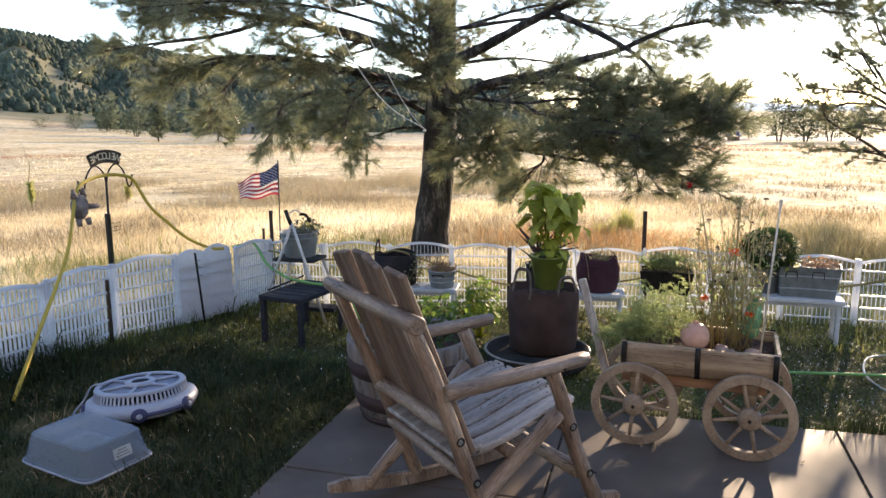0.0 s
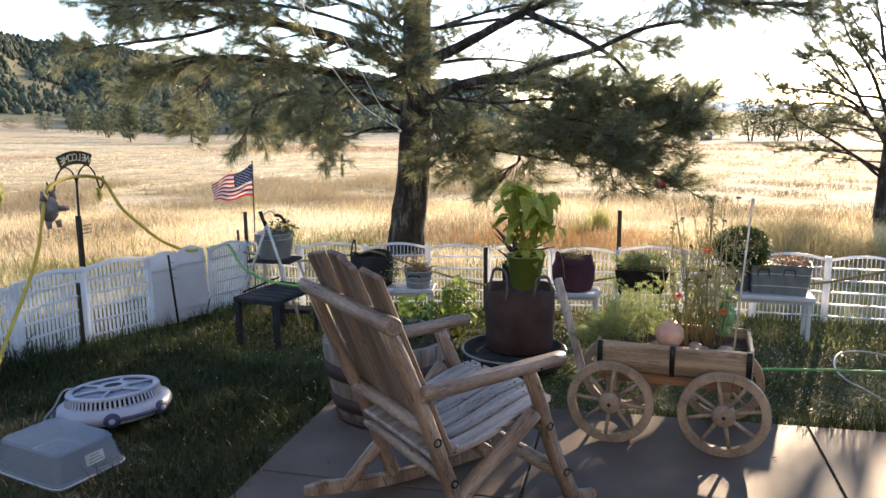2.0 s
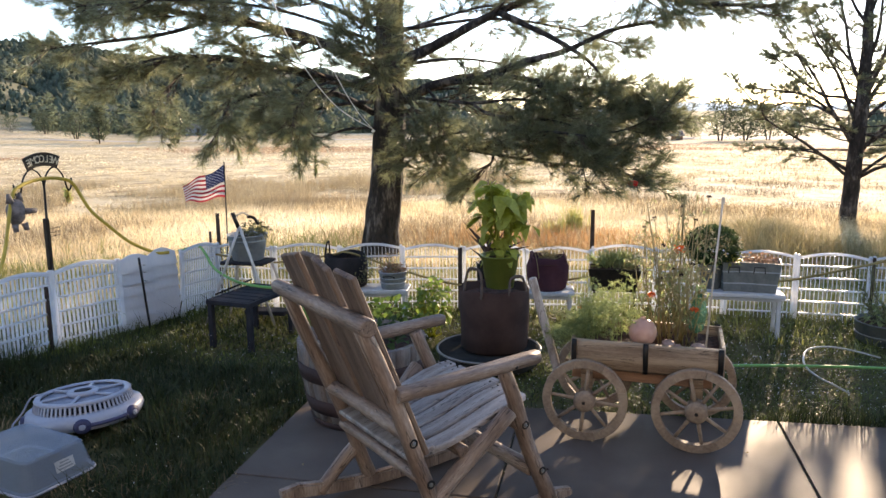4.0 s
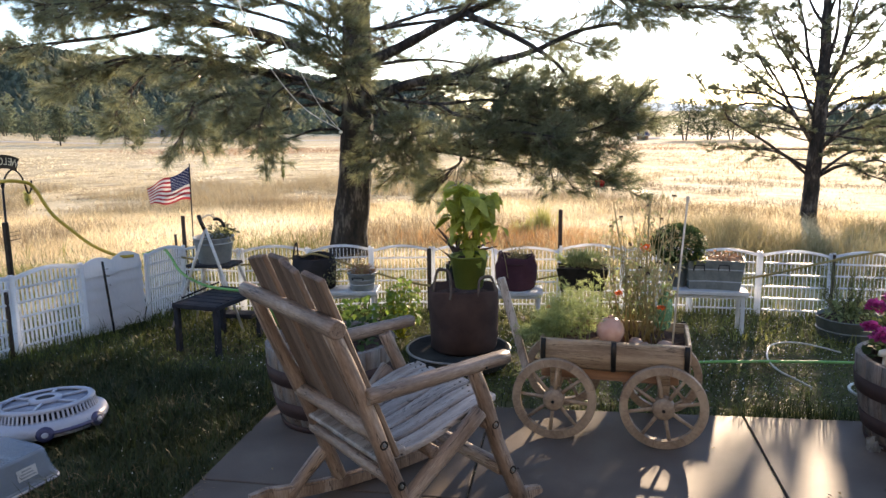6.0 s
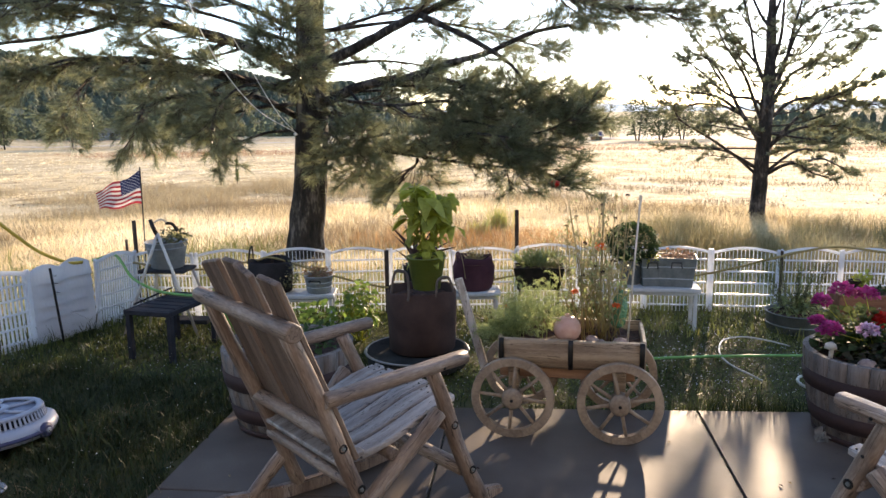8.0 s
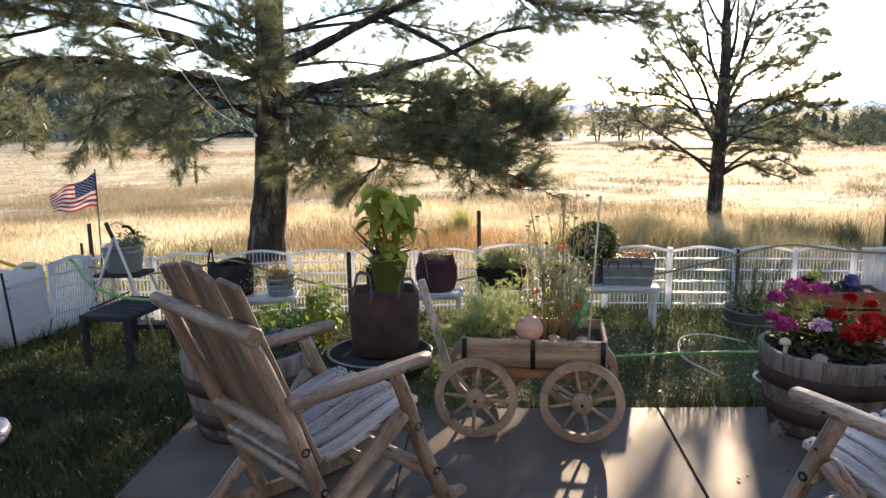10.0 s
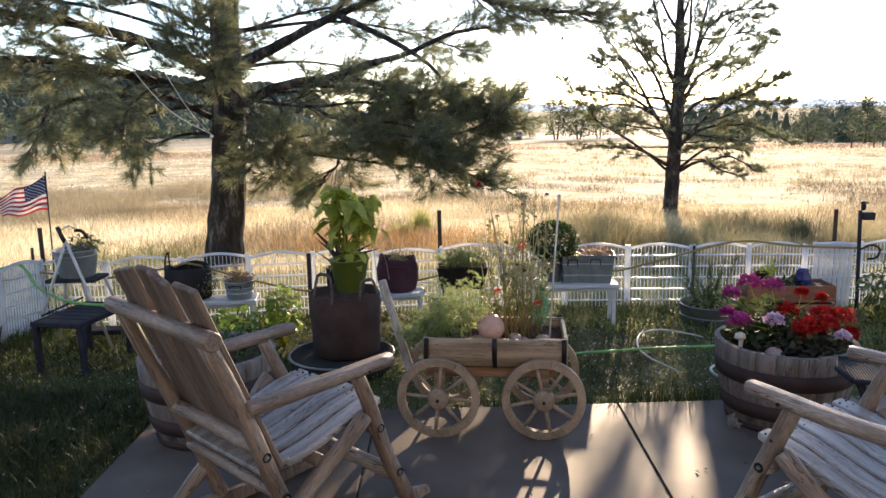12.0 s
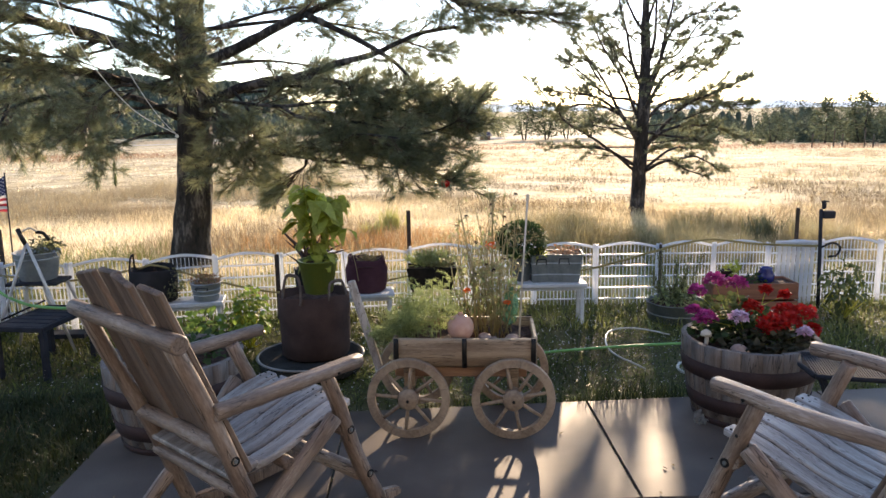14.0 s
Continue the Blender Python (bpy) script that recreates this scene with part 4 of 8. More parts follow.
for k, (az, r, tall, wide, leafy) in enumerate([(-36.4, 168, 7.6, 5.6, False), (-31.4, 170, 8.2, 7.5, True), (-43.6, 215, 2.6, 4.6, True), (-41.6, 216, 4.0, 4.4, True), (-37.8, 190, 6.0, 6.5, True), (-39.6, 214, 5.2, 6.2, True), (-26.2, 175, 7.5, 6.0, False),
                                               (7.8, 170, 8.6, 6.8, True), (9.4, 172, 8.0, 6.2, True), (10.9, 176, 7.4, 6.4, True), (5.9, 190, 5.0, 4.6, True), (12.6, 180, 7.0, 6.6, True), (28.3, 128, 6.4, 7.0, False), (32.2, 122, 6.2, 5.6, False), (25.0, 132, 4.8, 5.4, True), (30.4, 138, 7.8, 6.0, True)]):
    distant_tree(40 + k, r * math.sin(radians(az)), r * math.cos(radians(az)), tall, wide, "broad dark tree at the far edge of the meadow" if leafy else "single dark conifer at the far edge of the meadow", "tree" if leafy else "conifer", leafy, 0.1)


def woods(name, seed, count, az0, az1, r0, r1, tall, label, n=34, keep=None, size=0.1, broad=0.45):
    rs = np.random.RandomState(seed)
    pairs = []
    for i in range(count):
        az, u = radians(rs.uniform(az0, az1)), rs.uniform(0, 1)
        r = r0 + (r1 - r0) * u
        x, y = r * math.sin(az), r * math.cos(az)
        if name != "right_woods" and az < radians(-40.2) and r < 335:
            continue
        if keep and 0.6 * noise.noise((x * 0.016, y * 0.016, 3.1)) + 0.7 * noise.noise((x * 0.05, y * 0.05, 7.7)) < keep:
            continue
        h = tall * rs.uniform(0.4, 1.0) ** 1.3 * 1.45
        if n == 0:
            v, f = full_crown(rs, h, h * rs.uniform(0.5, 1.0))
        else:
            wide = h * rs.uniform(0.55, 0.95)
            v, f = far_tree(rs, h, wide, 0.02, n, rs.rand() < broad, size)
            if n > 300:
                v, f = stack([(v, f), full_crown(rs, h * 0.82, wide * 0.5)])
        pairs.append((v + np.array([x, y, float(land(x, y)) - 0.3]), f))
    v, f = stack(pairs)
    tagged(soup(name, v, f, HILLGREEN if n == 0 or n > 300 else FARGREEN), label, "woods", kind="stuff")


woods("hill_woods", 5, 4000, -60, -7, 240, 470, 4.4, "dense dark pine woods on the lower slope", 0, -0.16)
woods("hill_woods", 15, 15000, -60, -7, 440, 895, 5.4, "dense dark pine woods covering the long hill", 0, -0.02)
woods("hill_shrubs", 16, 2600, -60, -7, 330, 895, 2.2, "scattered scrub on the open slopes of the hill", 0)
woods("edge_woods", 6, 170, -44, -3, 205, 260, 8.0, "row of dark trees along the foot of the hill", 60, -0.25)
woods("right_woods", 7, 300, 17, 54, 145, 235, 6.0, "dark band of pines bordering the meadow", 620, None, 0.033)
woods("right_shrubs", 9, 260, 16, 54, 132, 150, 3.2, "low shrubs along the foot of the pines", 90, None, 0.09, 1.0)
woods("low_woods", 8, 60, -6, 18, 230, 300, 5.5, "low line of far bushes and trees", 50)

# far mesa and plain on the skyline, haze put in as pale glowing blue
mesa_mat = mat("glowing_haze_blue", (0.40, 0.48, 0.58), (0.48, 0.56, 0.66), 0.002, 0.95, fine=0.01, bump=0, spec=0.0)
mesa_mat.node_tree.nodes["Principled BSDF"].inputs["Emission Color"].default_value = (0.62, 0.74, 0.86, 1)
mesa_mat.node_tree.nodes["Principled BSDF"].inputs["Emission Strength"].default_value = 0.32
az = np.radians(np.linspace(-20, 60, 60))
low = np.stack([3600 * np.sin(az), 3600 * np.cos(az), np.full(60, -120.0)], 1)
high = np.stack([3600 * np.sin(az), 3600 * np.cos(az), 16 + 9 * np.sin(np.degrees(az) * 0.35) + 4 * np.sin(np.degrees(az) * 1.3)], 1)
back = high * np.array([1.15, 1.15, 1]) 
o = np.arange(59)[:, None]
tagged(soup("backdrop", np.concatenate([low, high, back]), np.concatenate([o + [0, 1, 61, 60], o + [60, 61, 121, 120]]), mesa_mat), "far mesa on the horizon, its pale blue haze painted and glowing", "hills", kind="structure")

# ---- grass ----
def sector(rs, n, az0, az1, r0, r1, power=1.0):
    az = np.radians(rs.uniform(az0, az1, n))
    r = (r0 ** power + (r1 ** power - r0 ** power) * rs.uniform(0, 1, n)) ** (1 / power)
    return r * np.sin(az), r * np.cos(az), r


def clumped(x, y, s, seed):
    return np.array([noise.noise((a * s, b * s, seed)) for a, b in zip(x, y)])


def meadow(name, seed, n, r0, r1, h0, h1, width, material, label, power=1.2, az0=-54, az1=42, cut=None, cs=0.4, lean=1.1):
    rs = np.random.RandomState(seed)
    x, y, r = sector(rs, n, az0, az1, r0, r1, power)
    c = clumped(x, y, cs, seed)
    if cut is not None:
        k = c > cut
        x, y, r, c = x[k], y[k], r[k], c[k]
    h = rs.uniform(h0, h1, len(x)) * (1 + 0.45 * c)
    v, f = blades(rs, np.stack([x, y, land(x, y) - 0.01], 1), h, width * (r / r0) ** 0.5, lean, 0.7)
    tagged(soup(name, v, f, material), label, "grass", kind="stuff")


meadow("meadow_grass", 21, 135000, 7.2, 15, 0.04, 0.17, 0.0036, STRAW, "tall dry golden grass behind the fence")
meadow("meadow_grass", 22, 120000, 14, 42, 0.03, 0.1, 0.008, STRAW, "dry golden grass over the open meadow", cut=-0.08, cs=0.8, lean=1.6)
meadow("meadow_grass", 23, 60000, 40, 160, 0.05, 0.15, 0.035, STRAW, "far dry grass of the meadow", 1.1, cut=0.0, cs=0.22)
DULL = mat("dull_stalks", (0.22, 0.155, 0.085), (0.44, 0.33, 0.195), 0.5, 0.7, fine=4, bump=0, through_light=0.35, island=0.35)
TUFT = mat("brown_tufts", (0.15, 0.105, 0.058), (0.34, 0.255, 0.145), 0.7, 0.8, fine=5, bump=0, through_light=0.3, island=0.35)
RUST = mat("rust_stalks", (0.30, 0.155, 0.09), (0.47, 0.29, 0.18), 0.2, 0.7, fine=2, bump=0, through_light=0.4, island=0.3)
meadow("weed_stalks", 24, 60000, 8.5, 16, 0.07, 0.24, 0.0045, DULL, "brownish weed stalks standing over the dry grass", 1.2, cut=0.04, cs=0.3)
meadow("rust_weeds", 25, 22000, 75, 130, 0.12, 0.34, 0.05, RUST, "band of rust coloured weeds across the far meadow", 1.0, cut=-0.05, cs=0.03)
meadow("dry_tufts", 28, 100000, 13, 110, 0.025, 0.065, 0.02, TUFT, "low brown tufts dotted over the meadow", 1.0, cut=0.16, cs=1.3, lean=2.4)
OLIVE = mat("olive_weeds", (0.25, 0.21, 0.105), (0.52, 0.44, 0.24), 0.9, 0.6, fine=5, bump=0, through_light=0.5, island=0.35)
TAN = mat("tan_stalks", (0.28, 0.215, 0.125), (0.52, 0.425, 0.265), 0.3, 0.7, fine=4, bump=0, through_light=0.45, island=0.35)
meadow("tall_grass", 30, 52000, 14.5, 25, 0.08, 0.36, 0.006, TAN, "band of tall tan grass across the meadow", 1.2, az0=-54, az1=-6, cut=-0.02, cs=0.35, lean=1.0)
meadow("tall_grass", 32, 26000, 12.5, 23, 0.05, 0.17, 0.007, TUFT, "patches of brown grass in the open meadow", 1.2, az0=-10, az1=44, cut=0.1, cs=0.4, lean=1.3)
meadow("olive_weeds", 29, 44000, 7.4, 10.5, 0.06, 0.40, 0.0045, OLIVE, "olive brown weeds along the outside of the fence", 1.2, az0=7, az1=44, cut=-0.02, cs=0.9, lean=0.9)
meadow("green_weeds", 26, 9000, 7.0, 9.5, 0.08, 0.26, 0.008, WEEDS, "yellow green weeds at the foot of the meadow", 1.2, cut=0.05, cs=0.7, lean=1.3)
meadow("mown_strip", 27, 40000, 5.0, 9.0, 0.03, 0.1, 0.006, MOWN, "short sunlit grass just outside the fence", 1.5, az0=-50, az1=42)


def patio_edge(x):
    return 3.5 + 0.045 * (x + 1.45)


FENCE = [(-3.56, 2.1), (-3.53, 2.56), (-3.52, 3.03), (-3.46, 3.52), (-3.37, 3.99), (-3.19, 4.44), (-2.99, 4.81), (-2.89, 5.18), (-2.40, 5.14), (-1.90, 5.2), (-1.46, 5.33), (-1.02, 5.4), (-0.57, 5.48), (-0.09, 5.56), (0.37, 5.58), (0.85, 5.6), (1.32, 5.6), (1.79, 5.57), (2.2, 5.55), (2.6, 5.52), (3.02, 5.54), (3.42, 5.46), (3.85, 5.3), (4.25, 5.1)]


def lawn(seed, n):
    rs = np.random.RandomState(seed)
    x, y = rs.uniform(-3.9, 5.0, n), rs.uniform(0.9, 5.75, n)
    on_patio = (x > -1.47 + 0.03 * rs.normal(size=n)) & (y < patio_edge(x) + 0.02 * rs.normal(size=n))
    seen = np.abs(np.degrees(np.arctan2(x, y)) + 7) < 46
    bare = (np.hypot(x + 2.75, y - 2.78) < 0.2) | (np.hypot((x + 1.56) * 1.4, (y - 2.05) * 0.7) < 0.2)
    k = ~on_patio & seen & (np.hypot(x, y) < 6.6) & ~(bare & (rs.uniform(0, 1, n) < 0.75))
    x, y = x[k], y[k]
    fx, fy = np.array(FENCE).T
    near = np.min(np.hypot(x[:, None] - fx[None], y[:, None] - fy[None]), 1)
    c = np.array([noise.noise((a * 1.7, b * 1.7, 7.0)) for a, b in zip(x, y)])
    fine = np.array([noise.noise((a * 6, b * 6, 2.0)) for a, b in zip(x, y)])
    tall = (rs.uniform(0, 1, len(x)) < 0.12 + 0.3 * np.clip(c + fine * 0.6, 0, 1)) * (x < -1.3)
    h = rs.uniform(0.03, 0.08, len(x)) * (1 + 0.7 * c + 0.6 * fine) + np.where(x < -2.5, 0.25, 0.10) * np.exp(-(near / 0.28) ** 2) * rs.uniform(0, 1, len(x)) ** 2 + 0.07 * tall * rs.uniform(0.3, 1, len(x))
    h = np.where((np.hypot(x + 2.43, y - 3.0) < 0.31) | ((np.abs(x + 2.31) < 0.3) & (np.abs(y - 2.5) < 0.26)), h * 0.3, h)
    # Long, shade-darkened blades left of the patio; the sunnier rear keeps the lawn green.
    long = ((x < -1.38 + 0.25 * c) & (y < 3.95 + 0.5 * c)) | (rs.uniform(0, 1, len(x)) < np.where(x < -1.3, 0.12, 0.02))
    thin = rs.uniform(0, 1, len(x)) < 0.8
    for side, lean, m, label in ((long, 1.0, SHADEDLONGGRASS, "long shaggy grass, its green darkened for the pine's shade"), (~long & thin, 1.9, LAWN, "short mown lawn with dew, longer along the fence")):
        v, f = blades(rs, np.stack([x[side], y[side], np.full(side.sum(), -0.035)], 1), h[side] * (1 if m is SHADEDLONGGRASS else 0.42), (0.0048 + 0.0003 * np.hypot(x, y))[side], lean, 0.6)
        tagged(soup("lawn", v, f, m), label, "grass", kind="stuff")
    pick = rs.choice(len(x), 12000, replace=False)
    pick = pick[(x[pick] > -1.5) | (y[pick] > 3.9) | (rs.uniform(0, 1, 12000) < 0.15)]
    c = np.stack([x[pick], y[pick], -0.03 + h[pick] * rs.uniform(0.5, 0.95, len(pick))], 1)
    octa = np.array([(1, 0, 0), (0, 1, 0), (-1, 0, 0), (0, -1, 0), (0, 0, 1), (0, 0, -1)], float)
    v = (c[:, None] + octa[None] * (0.0012 + 0.0026 * rs.uniform(0, 1, len(pick)) ** 3)[:, None, None]).reshape(-1, 3)
    o = (np.arange(len(pick)) * 6)[:, None]
    f = np.concatenate([o + t for t in ([0, 1, 4], [1, 2, 4], [2, 3, 4], [3, 0, 4], [1, 0, 5], [2, 1, 5], [3, 2, 5], [0, 3, 5])], 0)
    tagged(soup("dew", v, f, DEW), "glittering dew drops on the grass", "dew", kind="stuff")


lawn(31, 230000)
rs = np.random.RandomState(33)
x, y = rs.uniform(-3.7, -1.4, 9000), rs.uniform(1.0, 3.6, 9000)
k = (np.array([noise.noise((a * 2.2, b * 2.2, 5.0)) for a, b in zip(x, y)]) > 0.12) | (np.hypot(x + 1.55, (y - 2.1) * 0.6) < 0.16) | (np.hypot(x + 2.72, y - 2.75) < 0.16)
x, y = x[k], y[k]
v, f = blades(rs, np.stack([x, y, np.full(len(x), -0.03)], 1), rs.uniform(0.02, 0.06, len(x)), 0.005, 1.6)
tagged(soup("dry_blades", v, f, DULL), "scattered dry blades among the lawn grass", "grass", kind="stuff")


rs = np.random.RandomState(35)
x = np.concatenate([rs.uniform(-0.4, 1.5, 160), rs.normal(1.12, 0.2, 330), rs.normal(0.45, 0.12, 130)])
tall = np.where(np.abs(x - 1.12) < 0.34, rs.uniform(0.05, 0.15, len(x)), rs.uniform(0.03, 0.08, len(x)))
v, f = blades(rs, np.stack([x, patio_edge(x) + rs.uniform(0.0, 0.09, len(x)), np.full(len(x), -0.03)], 1), tall, 0.004, 0.8)
# edge tufts share the green darkened for shade
tagged(soup("edge_tufts", v, f, SHADEDLONGGRASS), "longer grass tufts at the edge of the patio", "grass", kind="stuff")

# ---- fence ----
PW, PH = 0.46, 0.45


def arch(x):
    return PH - 0.035 + 0.035 * math.sin(math.pi * min(max(x / PW, 0), 1))


fence = thing("garden_fence", "low white plastic picket fence of arched panels round the lawn", "fence")


def picket_panel(slat=0.0105, rail_h=0.011, frame_w=0.03):
    bm = tube([(PW * k / 12, 0, arch(PW * k / 12) - 0.012) for k in range(13)], frame_w * 0.42, 8)
    for x in (frame_w / 2 - 0.001, PW - frame_w / 2 + 0.001):
        box(frame_w, 0.026, PH - 0.02, (x, 0, (PH - 0.02) / 2), 0.005, bm=bm)
    ob = part("panel", bm, WHITE, fence)
    rail = part("rail", box(PW - 0.056, 0.018, rail_h, (0, 0, 0), 0.003), WHITE, ob)
    for k in range(5):
        o = rail if k == 0 else link_shared("rail", rail.data, ob)
        o.location = (PW / 2, 0, 0.045 + 0.078 * k)
    for k in range(15):
        x = 0.029 + (PW - 0.058) * (k + 0.5) / 15
        h = arch(x) - 0.026
        part("slat", box(slat, 0.01 if slat > 0.008 else 0.007, h, (x, 0.0, h / 2), 0.0), WHITE, ob)
    return ob


def solid_panel():
    ob = part("panel", box(PW - 0.02, 0.006, 0.36, (PW / 2, 0.012, 0.19), 0.0), PANEL, fence, "solid white louvred panel with an arched top")
    for k in range(6):
        own = bmesh.new()
        z0, z1 = 0.068 * k, 0.068 * (k + 1)
        lo, hi = [], []
        for s in range(9):
            x = PW * s / 8
            top = z1 if k < 5 else arch(x)
            for y in (-0.026, 0.008):
                lo.append(own.verts.new((x, y, z0)))
                hi.append(own.verts.new((x, y + 0.022 if y < 0 else y, top)))
        for s in range(8):
            a, b = 2 * s, 2 * s + 2
            own.faces.new((lo[a], lo[b], hi[b], hi[a]))
            own.faces.new((lo[b + 1], lo[a + 1], hi[a + 1], hi[b + 1]))
            own.faces.new((hi[a], hi[b], hi[b + 1], hi[a + 1]))
            own.faces.new((lo[a], lo[a + 1], lo[b + 1], lo[b]))
        own.faces.new((lo[0], hi[0], hi[1], lo[1]))
        own.faces.new((lo[-2], lo[-1], hi[-1], hi[-2]))
        part("board", own, PANEL, ob)
    return ob


first, solid, open_panel = picket_panel(), solid_panel(), picket_panel(0.0042, 0.010, 0.022)
rnd = random.Random(5)
for i, (a, b) in enumerate(zip(FENCE, FENCE[1:])):
    n, turn = math.dist(a, b), math.degrees(math.atan2(b[1] - a[1], b[0] - a[0]))
    m = pose(a[0], a[1], -0.02 + 0.012 * rnd.uniform(-1, 1), rnd.uniform(-3, 3), rnd.uniform(-0.8, 0.8), turn) @ Matrix.Diagonal((n / PW, 1, np.interp(i, [6, 8, 10, 23], [1.18, 1.13, 1.10, 1.09]), 1))
    if i == 0:
        first_at = m
    elif i == 5:
        solid_at = m @ Matrix.Diagonal((0.54, 1, 0.97, 1))
        copy_thing(solid, m @ Matrix.Translation((PW * 0.52, 0.014, 0.01)) @ Matrix.Diagonal((0.49, 1, 0.97, 1)))
    elif i == 7:
        open_at = m
    elif i > 7:
        copy_thing(open_panel, m)
    else:
        copy_thing(first, m)
first.matrix_world, solid.matrix_world, open_panel.matrix_world = first_at, solid_at, open_at


def t_post(x, y, top, lean=(0, 0), label="dark steel fence post driven into the grass", w=0.03):
    ob = thing("fence_post", label, "post", pose(x, y, -0.05), "steel fence posts")
    bm = box(w, 0.006, top + 0.05, (0, 0, (top + 0.05) / 2), 0.001)
    box(0.006, w * 0.9, top + 0.05, (0, w * 0.45, (top + 0.05) / 2), 0.001, bm=bm)
    bmesh.ops.rotate(bm, cent=(0, 0, 0), matrix=Euler((radians(lean[0]), radians(lean[1]), 0)).to_matrix(), verts=bm.verts)
    part("stake", bm, POSTMETAL, ob)
    studs = bmesh.new()
    for k in range(4):
        box(w * 0.7, 0.012, 0.008, (0, -0.006, top - 0.06 - 0.07 * k), 0.002, bm=studs)
    bmesh.ops.rotate(studs, cent=(0, 0, 0), matrix=Euler((radians(lean[0]), radians(lean[1]), 0)).to_matrix(), verts=studs.verts)
    part("studs", studs, POSTMETAL, ob)["kind"] = "stuff"


t_post(-2.93, 5.3, 0.68)
t_post(-2.99, 5.28, 0.54, w=0.02)
t_post(-0.09, 5.62, 0.72)
t_post(-1.03, 5.34, 0.46)
t_post(2.86, 5.62, 0.68)
t_post(-3.36, 3.93, 0.40, label="short dark stake against the fence", w=0.022)
t_post(-1.83, 5.16, 0.45, w=0.022)
t_post(1.79, 5.53, 0.44, w=0.02)
ob = thing("wire_stake", "thin dark stake with short wire pins leaning on the white panel", "stake", pose(-3.06, 4.52, -0.02, 0, -5, 0))
part("rod", tube(along((0, 0, 0), (0, 0, 0.5), 4), 0.008, 8), BLACK, ob)
for z in (0.34, 0.40, 0.45):
    part("pin", tube(along((0, 0, z), (0.07, -0.05, z + 0.005), 3), 0.002, 5), BLACK, ob)


# ---- rocking chairs ----
def bolt(parent, at, axis_turn):
    # Black disc for the shade inside a countersunk hole; none is cut in the log.
    bm = lathe([(0.016, 0), (0.016, 0.002), (0.011, 0.003), (0.010, -0.002)], 12)
    bmesh.ops.transform(bm, matrix=Matrix.Translation(at) @ axis_turn, verts=bm.verts)
    part("bolt_hole", bm, BLACK, parent, "black disc painting in the dark of a countersunk bolt hole")
    bm = lathe([(0.007, 0), (0.007, 0.004), (0.004, 0.006)], 10)
    bmesh.ops.transform(bm, matrix=Matrix.Translation(at) @ axis_turn, verts=bm.verts)
    part("bolt", bm, GALV, parent, "small steel bolt head")


def log_part(name, a, b, r0, r1, seed, parent, flat_top=False):
    """A log lying along its own z axis, so that its grain runs with it."""
    a, b = Vector(a), Vector(b)
    bm = log((0, 0, 0), (0, 0, (b - a).length), r0, r1, seed, 14)
    if flat_top:
        for v in bm.verts:
            v.co.y -= max(0, v.co.y - 0.018) * 0.8
    o = part(name, bm, LOG, parent)
    o.matrix_basis = Matrix.Translation(a) @ (b - a).to_track_quat("Z", "Y").to_matrix().to_4x4()


